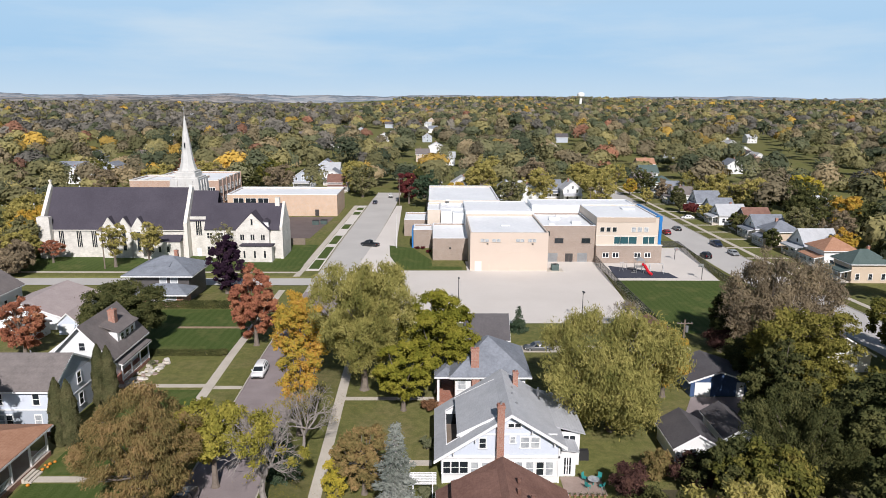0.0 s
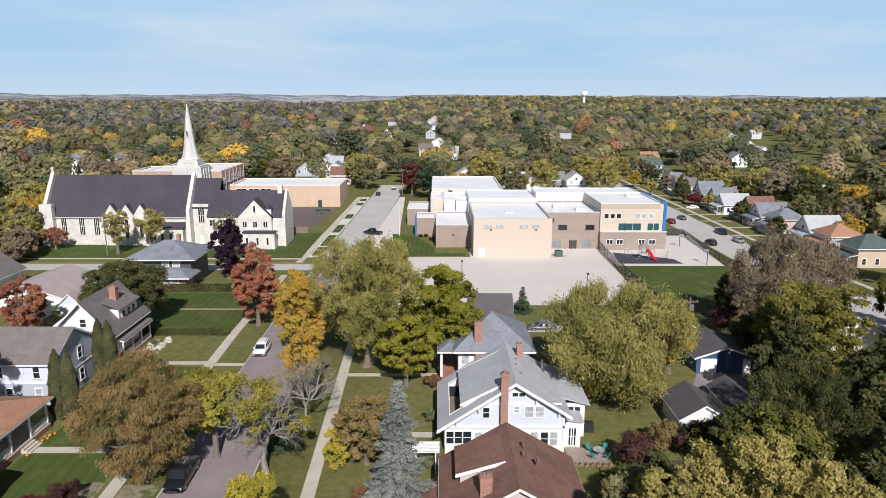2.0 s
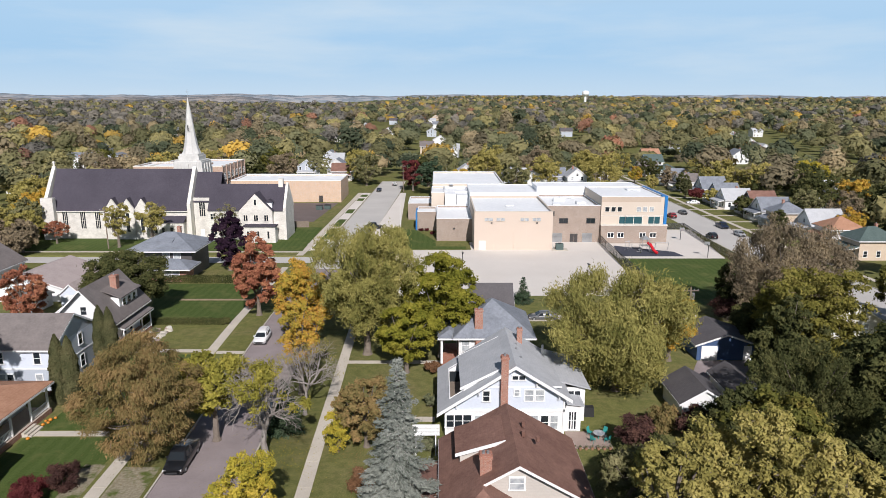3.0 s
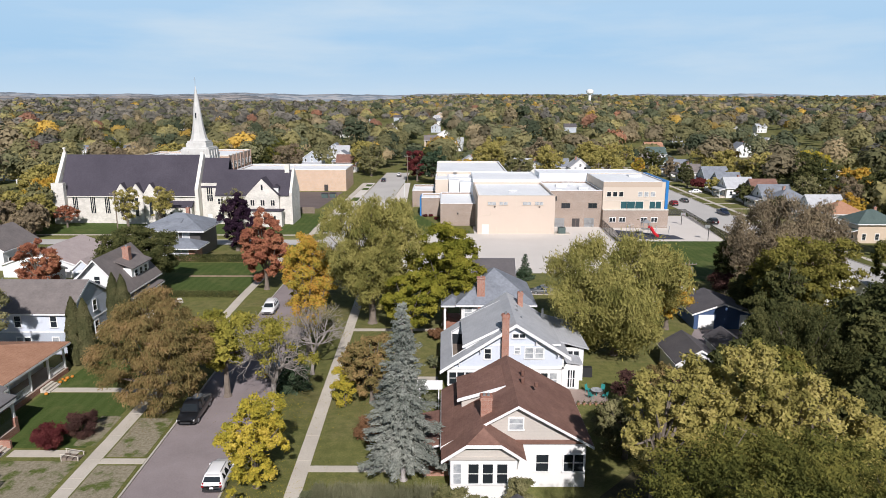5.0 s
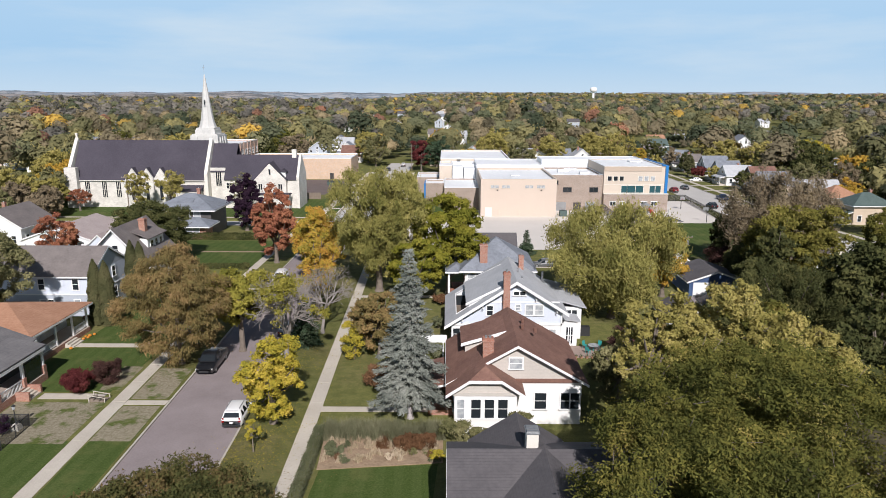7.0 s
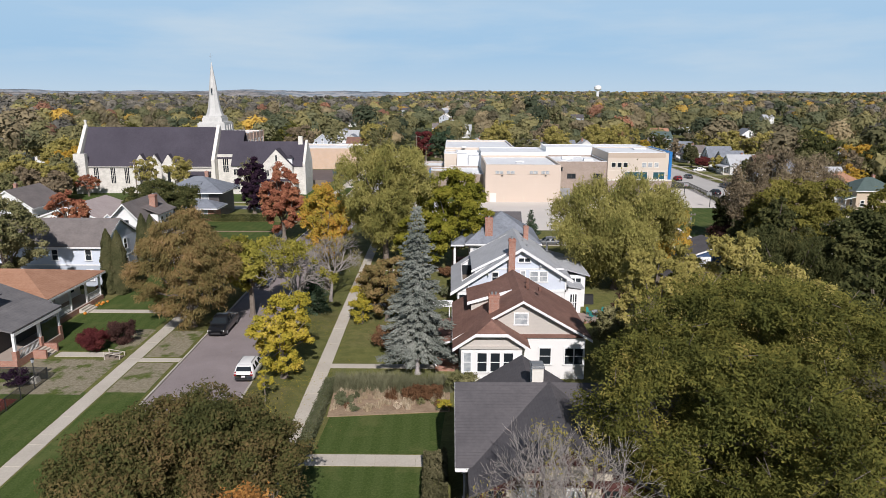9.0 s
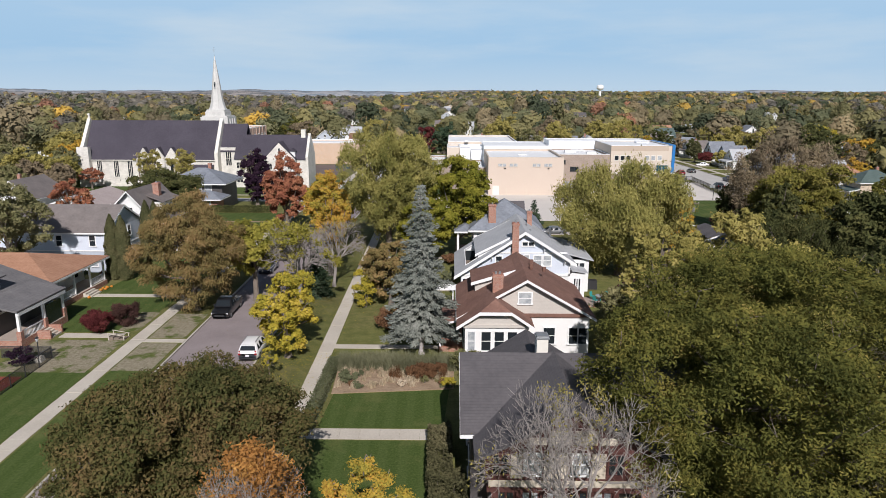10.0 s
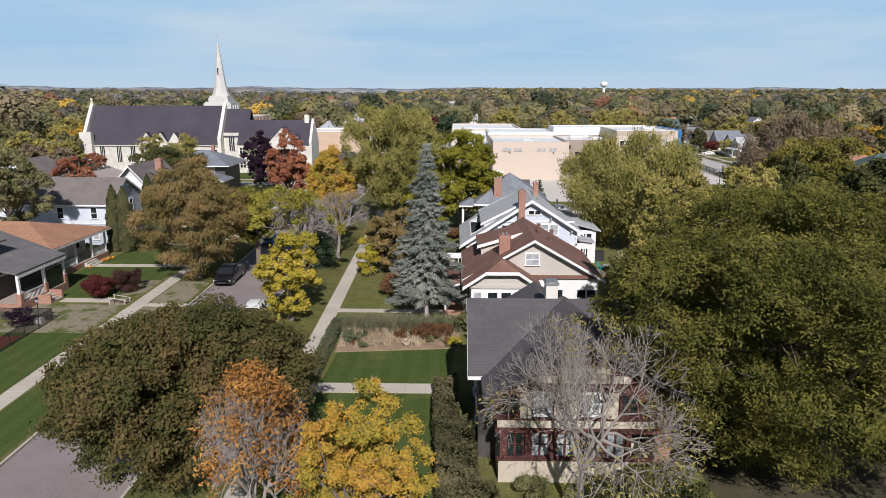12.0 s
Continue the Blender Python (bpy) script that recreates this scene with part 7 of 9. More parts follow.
# ---------------------------------------------------------------- the nearer trees
conifer("blue_spruce", "tall silvery blue spruce on a lawn", -3.2, 46.4, 16.2, 3.2, 2.6, L_SPRUCE, 54000, 0.15, 5, bark=M_PALEBARK)
tree("maple", "broad olive-green silver maple beside the street", -10.0, 87.0, 19.4, 8.8, 2.0, "vase", L_MAPLE, 46000, 0.26, 11, 110, habit="upright", shag=0.85)
tree("maple", "round bright green maple on a lawn", 0.4, 86.0, 15.0, 5.6, 2.0, "round", L_GREEN, 20000, 0.24, 12, 90, shag=0.3)
tree("maple", "smaller bright green maple in the yard", -4.2, 80.5, 9.4, 4.2, 1.6, "round", L_GREEN, 11000, 0.25, 13, 46)
tree("maple", "wide olive silver maple behind the blue house", 21.8, 75.0, 14.6, 10.8, 0.8, "vase", L_MAPLE, 54000, 0.26, 14, 120, habit="upright", shag=0.8)
tree("oak", "rusty brown-orange tree on the verge", -29.0, 59.0, 13.6, 6.4, 0.5, "oval", L_RUST, 46000, 0.18, 15, 140, twigs=60, shag=0.5, habit="droop")
tree("locust", "large green-gold locust tree with feathery foliage", 17.9, 22.0, 16.0, 10.4, 0.6, "umbrella", L_LOCUST, 150000, 0.135, 16, 300, twigs=160, habit="spray", shag=0.5)
tree("maple", "dense round maple turning brown at the street", -14.8, 20.8, 9.4, 7.3, 0.6, "round", L_MAPLEB, 100000, 0.12, 17, 300, shag=0.22)
tree("tree", "bright yellow young tree on the verge", -15.4, 45.4, 8.4, 3.3, 0.5, "oval", L_YELLOW, 11000, 0.15, 18, 56, twigs=120, shag=1.2)
tree("tree", "orange and gold tree on a lawn", -4.4, 11.8, 9.8, 2.8, 1.0, "oval", L_GOLDMIX, 28000, 0.085, 19, 90, twigs=360, shag=0.9)
branch_tree("tree", "half-bare tree with the last orange leaves", -8.8, 12.3, 9.5, 3.1, 20, M_TWIG, L_RUSTO, 11500, 0.1, 7)
branch_tree("tree", "bare grey tree before a house with few leaves", 5.2, 16.0, 10.9, 4.3, 21, M_TWIG, L_OLIVE, 700, 0.09, 7, trunk_r=0.2, ivy=1500)
branch_tree("tree", "forked half-bare street tree with yellow leaves", -17.4, 59.6, 10.6, 4.9, 22, M_TWIG, L_YGREEN, 5200, 0.17, 6, trunk_r=0.32)
tree("tree", "yellow-green crown of a street tree", -23.4, 63.0, 9.8, 4.5, 3.0, "round", L_YGREEN, 9000, 0.22, 23, 36, twigs=120, shag=0.9)
tree("tree", "bushy brown-orange tree beside the walk", -7.4, 61.4, 8.0, 3.3, 0.3, "round", L_RUST, 12000, 0.2, 24, 44)
tree("tree", "red-orange maple beside the sidewalk", -29.8, 104.6, 13.4, 4.3, 0.6, "oval", L_REDOR, 20000, 0.24, 25, 60)
tree("tree", "dark purple-leaved maple on the church lawn", -44.8, 138.1, 13.0, 4.3, 0.6, "oval", L_PURPLE, 16000, 0.23, 26, 60, shag=0.3)
tree("tree", "dense green tree between houses", -51.6, 104.8, 11.6, 7.2, 0.8, "round", L_DEEP, 26000, 0.22, 27, 80, shag=0.35)
tree("tree", "small crimson and olive tree", -65.2, 99.8, 9.4, 3.6, 0.8, "round", L_REDOR, 9000, 0.22, 28, 40)
for i, (x, y, h) in enumerate(((-44.3, 71.6, 8.6), (-42.8, 71.3, 8.5), (-44.4, 81.9, 8.8), (-43.0, 81.5, 8.7))):
    column_tree("arborvitae", "narrow columnar arborvitae beside a house wall", x, y, h, 1.0, L_CYPRESS, 16000, 30 + i, "arborvitae pairs")
shrub("shrub", "rounded crimson barberry shrub", -36.4, 51.6, 2.3, 1.9, L_CRIM, 15000, 0.09, 40)
shrub("shrub", "rounded dark red shrub beside the walk", -34.6, 53.8, 2.4, 1.9, L_DUSK, 13000, 0.09, 41)
tree("tree", "grey-green tree beyond a porch roof", -54.6, 66.8, 13.5, 5.4, 3.0, "round", L_GREYGR, 14000, 0.2, 42, 50, twigs=200)
tree("tree", "tall brown-grey tree by the playing field", 53.6, 98.5, 17.2, 9.8, 1.0, "round", L_GREYBR, 32000, 0.28, 43, 110, twigs=400, habit="upright")
tree("tree", "olive-green tree among the eastern yards", 46.8, 79.0, 15.0, 6.8, 1.0, "round", L_DKOLIVE, 26000, 0.22, 44, 110, twigs=120, shag=0.85)
tree("tree", "dark green tree among the eastern yards", 37.6, 60.5, 11.2, 6.4, 0.8, "round", L_DEEP, 24000, 0.2, 45, 100, shag=1.0, habit="upright")
tree("tree", "low grey-green tree behind the bungalow", 16.6, 50.0, 6.0, 3.2, 0.4, "round", L_GREYGR, 9000, 0.16, 46, 50, twigs=160, shag=0.8)
tree("tree", "tall yellow-olive tree behind the bungalow", 20.9, 40.0, 15.6, 4.8, 0.8, "oval", L_OLIVE, 24000, 0.17, 47, 100, twigs=260, shag=1.0)
tree("tree", "slim yellow-olive tree behind the dark house", 14.6, 36.0, 15.2, 2.9, 6.5, "oval", L_OLIVE, 9000, 0.16, 147, 70, twigs=200, shag=1.0)
tree("tree", "yellow-olive tree with bare grey twigs", 24.9, 37.4, 12.6, 4.0, 0.8, "oval", L_OLIVE, 11000, 0.17, 148, 60, twigs=320, shag=1.0)
tree("tree", "golden-brown tree in the eastern yards", 28.6, 41.2, 11.6, 4.8, 0.8, "oval", L_OLIVE, 15000, 0.18, 48, 80, twigs=260, shag=1.0)
tree("tree", "dark green tree in deep shade", 47.0, 60.0, 13.5, 8.0, 1.0, "round", L_DEEP, 18000, 0.28, 49, 80)
tree("tree", "olive tree at the edge of the yards", 71.0, 86.0, 15.0, 8.0, 1.0, "round", L_DKOLIVE, 18000, 0.28, 50, 80, twigs=120, shag=0.9)
tree("tree", "dark green tree at the edge of the playing field", 49.6, 107.0, 8.6, 3.6, 0.4, "round", L_DEEP, 9000, 0.22, 151, 50)
branch_tree("tree", "small bare grey tree at the lot fence", 34.2, 112.0, 6.6, 3.2, 152, M_TWIG, L_GREYBR, 1200, 0.14, 6, trunk_r=0.14)
for i, (x, y, h, r, leaf) in enumerate(((20.4, 60.2, 4.2, 2.6, L_DUSK), (17.6, 54.6, 3.4, 2.8, L_DEEP), (22.4, 55.2, 4.6, 3.2, L_DEEP), (26.6, 51.5, 5.2, 3.4, L_DEEP), (27.6, 57.6, 3.6, 2.6, L_DUSK), (24.2, 64.4, 3.0, 2.2, L_RUST), (27.6, 62.8, 4.0, 2.8, L_DUSK), (30.8, 62.0, 4.6, 3.0, L_DEEP), (33.6, 64.2, 4.4, 2.8, L_DEEP), (28.4, 60.2, 5.6, 3.2, L_DEEP), (46.8, 95.2, 4.6, 3.4, L_DEEP), (46.5, 101.2, 4.0, 3.0, L_DUSK))):
    shrub("shrub", "dense dark bush in the shaded yards" if leaf is L_DEEP else "brown-leaved bush in the shaded yards", x, y, h, r, leaf, 5200, 0.17, 160 + i, "yard bushes")
# those at (42.0, 73.6) and (29.6, 57.4) are added to shade the garages
for i, (x, y, h, r) in enumerate(((31.5, 55.5, 9.5, 4.6), (42.0, 73.6, 12.5, 4.8), (29.6, 57.4, 8.4, 3.2), (55.0, 70.0, 12.0, 6.0), (40.0, 49.0, 11.0, 5.5), (57.0, 58.0, 12.0, 6.5), (74.0, 99.0, 11.0, 5.0), (46.0, 88.5, 8.0, 4.0), (35.5, 45.5, 9.0, 4.5))):
    tree("tree", "dark green tree shading the eastern yards", x, y, h, r, 0.6, "round", L_DEEP if i % 3 else L_LOCUST, 6500, 0.27, 120 + i, 44, group="yard trees", twigs=30)
tree("tree", "golden tree beside the garage", 31.5, 84.5, 11.0, 3.8, 0.8, "oval", L_ORANGE, 8000, 0.22, 51, 36)
tree("tree", "pale green tree before the church nave", -80.5, 163.5, 12.0, 4.2, 2.2, "vase", L_OLIVE, 3600, 0.24, 52, 30, twigs=220)
tree("tree", "pale green tree before the church aisle", -72.2, 164.0, 11.6, 4.2, 2.2, "vase", L_OLIVE, 3600, 0.24, 53, 30, twigs=220)
tree("tree", "small red tree on the church lawn", -98.6, 168.0, 6.2, 3.2, 1.6, "umbrella", L_REDOR, 3200, 0.2, 54, 30, twigs=80)
tree("tree", "thin-leaved tree before the chapel", -54.0, 166.0, 11.5, 3.8, 2.0, "vase", L_GREYGR, 1300, 0.2, 55, 30, twigs=300)
conifer("spruce", "small dark spruce at the parking lot", 14.9, 112.2, 4.6, 1.7, 0.2, L_CONIFER, 8000, 0.14, 56)
tree("tree", "orange street tree at the kerb", -22.0, 101.5, 10.2, 4.2, 1.5, "oval", L_ORANGE, 8000, 0.22, 57, 40, twigs=120, shag=0.9)
tree("tree", "yellow street tree leaning over the road", -18.8, 90.0, 12.0, 4.6, 2.0, "oval", L_GOLDMIX, 12000, 0.2, 58, 60, twigs=160, shag=0.9)
branch_tree("tree", "bare weeping street tree with grey twigs", -15.2, 68.6, 8.6, 3.6, 322, M_TWIG, L_OLIVE, 700, 0.12, 6, trunk_r=0.2)
shrub("shrub", "bright yellow bush beside the sidewalk", -10.2, 60.2, 4.6, 1.7, L_YELLOW, 4200, 0.13, 323)
tree("tree", "airy golden street tree on the verge", -16.6, 74.0, 11.6, 3.8, 3.0, "vase", L_GOLDMIX, 5200, 0.19, 324, 40, twigs=260, shag=1.2)
tree("tree", "crimson tree far up the street", -10.5, 268.0, 13.0, 5.2, 1.5, "round", L_CRIM, 7000, 0.34, 59, 40)
conifer("spruce", "dark young spruce beside the street", -16.4, 64.4, 6.0, 2.1, 0.3, L_CONIFER, 9000, 0.15, 60)
for i, (x, y, h, r, leaf) in enumerate(((-110, 158, 9, 5.5, L_GREYBR), (-116, 168, 11, 6.0, L_OLIVE), (-109, 184, 13, 6.5, L_ORANGE), (-117, 190, 14, 7, L_OLIVE), (-108, 149, 8, 4.5, L_GREYGR), (-122, 150, 9, 6, L_GREYBR), (-112, 202, 14, 7, L_OLIVE), (-100, 152, 6.5, 4.0, L_GREYBR), (-126, 178, 12, 6.5, L_GREYGR), (-101, 157.5, 8, 4.6, L_GREYBR), (-104.5, 164, 9.5, 5, L_OLIVE), (-108, 173, 11.5, 5.5, L_GREYGR), (-112, 183, 13, 6, L_ORANGE), (-119, 197, 15, 7.5, L_OLIVE))):
    tree("tree", "grey and golden tree on the church's flank", x, y, h, r, 0.8, "round", leaf, 3600, 0.40, 70 + i, 46, group="trees beside the church", twigs=40)
for i, (x, y, h, r, leaf) in enumerate(((118, 205, 15, 8, L_DEEP), (124, 222, 16, 9, L_DEEP), (116, 240, 15, 7.5, L_OLIVE), (112, 262, 14, 7, L_OLIVE), (128, 190, 13, 7, L_DEEP), (140, 250, 15, 7.5, L_YELLOW), (135, 215, 12, 6, L_ORANGE), (66, 262, 16, 8, L_OLIVE), (42, 266, 15, 7.5, L_OLIVE), (30, 262, 12, 6, L_GREYGR), (93, 249, 8, 2.2, L_CYPRESS), (95, 243, 4.5, 3.0, L_CRIM), (8, 262, 10, 5, L_ORANGE), (-3, 256, 15, 6, L_CONIFER), (-18.5 + 14, 282, 14, 6, L_DEEP), (-31, 285, 15, 7, L_GREYGR), (-36, 300, 15, 7, L_OLIVE), (-66, 282, 15, 7.5, L_GREYBR), (-82, 284, 15, 8, L_DEEP), (-98, 288, 16, 8, L_OLIVE), (-116, 280, 15, 8, L_OLIVE), (-134, 268, 14, 7, L_GREYBR), (-142, 285, 15, 8, L_LOCUST), (20, 290, 15, 7.5, L_OLIVE), (44, 300, 16, 8, L_GREYBR), (66, 300, 15, 7, L_OLIVE), (-2, 304, 14, 7, L_LOCUST), (26, 318, 16, 8, L_OLIVE), (-74, 304, 15, 8, L_LOCUST))):
    tree("tree", "town tree behind the school and houses", x, y, h, r, 1.0, "round", leaf, 3200, 0.50, 90 + i, 50, group="town trees")

for i, (x, y, h, r, leaf) in enumerate(((96.5, 185, 6.5, 2.6, L_DEEP), (109, 172, 9, 4.0, L_ORANGE), (97, 209, 7, 2.8, L_DEEP), (110, 196, 11, 5.0, L_GREYGR), (96, 232, 6, 2.6, L_OLIVE), (112, 226, 12, 5.5, L_DEEP), (96.5, 263, 8, 3.2, L_DEEP), (111, 246, 11, 5, L_OLIVE), (97, 281, 9, 3.8, L_GREYBR), (110, 282, 13, 6, L_OLIVE), (96, 298, 10, 4.2, L_DEEP), (112, 160, 8, 3.6, L_DEEP), (114, 183, 12, 5.5, L_GREYBR), (88, 322, 12, 5.5, L_OLIVE), (98, 316, 10, 4.4, L_DEEP), (70, 318, 12, 5.5, L_GREYGR), (86.3, 268, 7, 2.8, L_OLIVE), (86.2, 292, 8, 3.2, L_GOLDMIX))):
    tree("tree", "yard tree between the houses of the row", x, y, h, r, 0.8, "round", leaf, 2600, 0.34, 340 + i, 44, group="trees along the row", twigs=20)

# cars
car("white SUV parked at the kerb", -18.9, 46.6, 1.5, P_WHITE, "suv")
car("black pickup parked under a tree", -25.4, 58.6, 181.5, P_BLACK, "pickup")
car("white SUV parked at the kerb", -26.2, 92.6, 181.5, P_WHITE, "suv")
car("dark hatchback parked at the kerb", -25.6, 76.6, 181.5, P_NAVY, "sedan")
car("silver sedan parked at the kerb", -19.6, 69.5, 1.5, P_SILVER, "sedan")
car("red SUV in the side street", 73.9, 207.5, 0, P_RED, "suv")
car("black car in the side street", 79.8, 214.5, 0, P_GREY, "sedan")
car("navy pickup in the side street", 82.9, 190.5, 180, P_NAVY, "pickup")
car("black SUV in the side street", 74.0, 175.8, 0, P_BLACK, "suv")
car("silver car in the side street", 83.0, 179.0, 180, P_SILVER, "sedan")
car("white car in a driveway", 91.0, 235.5, 90, P_WHITE, "sedan")


# ---------------------------------------------------------------- woods and town beyond
def woods(name, label, spots, leaf, per, size, seed):
    """A stand of far trees as one mass of leaf sprays; spots: rows of x, y, height, radius."""
    rng = np.random.default_rng(seed)
    s = np.array(spots)
    n = len(s) * per
    k = np.repeat(np.arange(len(s)), per)
    # each crown is a handful of lumps
    lumps = 11
    ld = rng.normal(size=(len(s), lumps, 3))
    ld /= np.linalg.norm(ld, axis=2, keepdims=True)
    ld[..., 2] = np.abs(ld[..., 2]) * 1.0 - 0.25
    li = rng.integers(lumps, size=n)
    d = rng.normal(size=(n, 3))
    d /= np.linalg.norm(d, axis=1, keepdims=True)
    d[:, 2] = np.where((d[:, 2] < -0.25) & (rng.random(n) < 0.7), -d[:, 2], d[:, 2])
    d[:, 1] = np.where((d[:, 1] > 0.4) & (rng.random(n) < 0.75), -d[:, 1], d[:, 1])
    c = ld[k, li] * np.array([0.54, 0.54, 0.52]) + d * (0.33 + 0.15 * rng.random(n))[:, None]
    z0 = np.array([ground_z(a, b) for a, b in s[:, :2]])
    q = np.empty((n, 3))
    q[:, 0], q[:, 1] = s[k, 0] + c[:, 0] * s[k, 3], s[k, 1] + c[:, 1] * s[k, 3]
    q[:, 2] = z0[k] + s[k, 2] * (0.55 + 0.45 * c[:, 2])
    nr = d * 0.9 + ld[k, li] * 0.4 + rng.normal(size=(n, 3)) * 0.30 + np.array([0, 0, 0.15])
    me = leaf_mesh(name, q, nr, size * (s[k, 3] / 5.0), rng, leaf, 0.7)
    tint = me.attributes.new("tint", "FLOAT", "POINT")
    tint.data.foreach_set("value", np.repeat(np.clip(0.5 + rng.normal(size=len(s)) * 0.30, 0, 1)[k], 3))
    ob = new(name, me)
    return tagged(ob, label, "woods", kind="stuff")


# single houses that stand among the trees: x, y, width, depth, wall, roof, ridge
TOWN = [(57.2, 279, 8, 9, M_SIDEW, M_SHGREY, "y"), (49.5, 287, 9, 9, M_SIDEW, M_SHMID, "x"), (34.5, 277, 9, 6, M_SIDEW, M_SHGREY, "x"), (124, 395, 10, 9, M_TAN, M_SHORANGE, "x"), (110, 345, 9, 9, M_SIDEW, M_SHGREEN, "x"),
        (259, 600, 9, 10, M_SIDEW, M_SHMID, "y"), (243, 552, 9, 10, M_SIDEW, M_SHGREY, "y"), (232, 518, 9, 10, M_SIDEW, M_SHTAUPE, "y"), (224, 488, 9, 10, M_SIDEW, M_SHMID, "y"), (214, 456, 9, 10, M_SIDEW, M_SHDARK, "y"), (207, 430, 9, 10, M_SIDEW, M_SHGREY, "y"),
        (132, 225, 9, 8, M_SIDEW, M_SHMID, "y"), (140, 236, 8, 8, M_SIDEG, M_SHGREY, "x"), (-172, 360, 13, 12, M_SIDEG, M_SHMID, "y"), (-188, 352, 14, 9, M_SIDEW, M_SHMID, "x"), (-158, 368, 10, 10, M_SIDEB, M_SHDARK, "y"),
        (-62, 318, 9, 10, M_SIDEG, M_SHGREY, "y"), (-50, 330, 9, 10, M_SIDEW, M_SHMID, "y"), (-54, 352, 9, 9, M_SIDEW, M_SHGREY, "x"), (-44, 305, 9, 8, M_SIDEW, M_SHBROWN, "x"), (-60, 372, 9, 9, M_SIDEB, M_SHMID, "y"), (12, 300, 9, 9, M_SIDEW, M_SHGREY, "y"), (-1, 322, 9, 9, M_SIDEW, M_SHMID, "x"), (-255, 330, 10, 9, M_SIDEW, M_SHGREY, "x"), (-210, 420, 10, 9, M_SIDEW, M_SHMID, "y")]


FAR_SPOTS = [(-8, 452), (1, 520), (-7, 640), (-2, 790), (-9, 905), (-5, 1060), (-42, 715), (-48, 640), (-81, 752), (-113, 680), (-126, 655), (-60, 900), (32, 284), (38, 270), (189, 392), (197, 412), (300, 640), (543, 1010), (-162, 318), (-176, 330), (-150, 346), (-250, 640), (-215, 520), (120, 640), (160, 900), (90, 520)]


def clear_of(x, y):
    """Whether a tree may stand here: off the streets, the school, the church, the houses and the far hills."""
    for hx, hy, w, d, *_x in TOWN:
        if abs(x - hx) < (13 if hx > 200 else 11) and (-95 if hx > 200 else -28) < y - hy < 9:
            return False
    for hx, hy in FAR_SPOTS:
        if abs(x - hx) < 10 and -0.17 * hy < y - hy < 9:
            return False
    if y > 2000 and math.hypot(x, y) > 2350 and x < -0.06 * y:
        return False
    if y < 304 and west_kerb(y) - 2.5 < x < east_kerb(y) + 2.5:
        return False
    if 60 < y < 352 and 64 < x < 92:
        return False
    if -40 < x < 64 and y < 275:
        return False
    if -130 < x < -30 and y < 275:
        return False
    if 92 <= x < 113 and 144 < y < 335:
        return False
    if x < -30 and y < 150 and x > -95:
        return False
    return True


def far_leaf(name, stops):
    """Foliage of far trees: a tint for each tree, broken up leaf by leaf."""
    m = leaf_mat(name, stops, 0.15)
    nt = m.node_tree
    at = nt.nodes.new("ShaderNodeAttribute")
    at.attribute_name = "tint"
    rnd = nt.nodes.new("ShaderNodeNewGeometry").outputs["Random Per Island"]
    ma = nt.nodes.new("ShaderNodeMath")
    ma.operation = "MULTIPLY_ADD"
    nt.links.new(rnd, ma.inputs[0])
    ma.inputs[1].default_value = 0.26
    sc = nt.nodes.new("ShaderNodeMath")
    sc.operation = "MULTIPLY_ADD"
    nt.links.new(at.outputs["Fac"], sc.inputs[0])
    sc.inputs[1].default_value, sc.inputs[2].default_value = 1.0, -0.13
    nt.links.new(sc.outputs[0], ma.inputs[2])
    for n in nt.nodes:
        if n.type == "VALTORGB":
            nt.links.new(ma.outputs[0], n.inputs["Fac"])
    return m


WOODS = [("olive", far_leaf("far_olive_foliage", [(0.0, (0.123, 0.121, 0.061)), (0.5, (0.216, 0.199, 0.096)), (1.0, (0.374, 0.325, 0.138))]), 0.32),
         ("brown", far_leaf("far_brown_foliage", [(0.0, (0.131, 0.115, 0.075)), (0.5, (0.225, 0.187, 0.117)), (1.0, (0.363, 0.287, 0.166))]), 0.25),
         ("green", far_leaf("far_green_foliage", [(0.0, (0.056, 0.070, 0.044)), (0.5, (0.110, 0.124, 0.073)), (1.0, (0.211, 0.206, 0.110))]), 0.31),
         ("gold", far_leaf("far_gold_foliage", [(0.0, (0.246, 0.175, 0.058)), (0.5, (0.398, 0.271, 0.073)), (1.0, (0.632, 0.412, 0.091))]), 0.05),
         ("rust", far_leaf("far_rust_foliage", [(0.0, (0.193, 0.108, 0.077)), (0.5, (0.292, 0.154, 0.103)), (1.0, (0.413, 0.205, 0.129))]), 0.02),
         # grey foliage: distance haze painted into the leaf colour
         ("grey", far_leaf("far_haze_grey_foliage", [(0.0, (0.098, 0.094, 0.082)), (0.5, (0.165, 0.154, 0.134)), (1.0, (0.262, 0.238, 0.198))]), 0.05)]


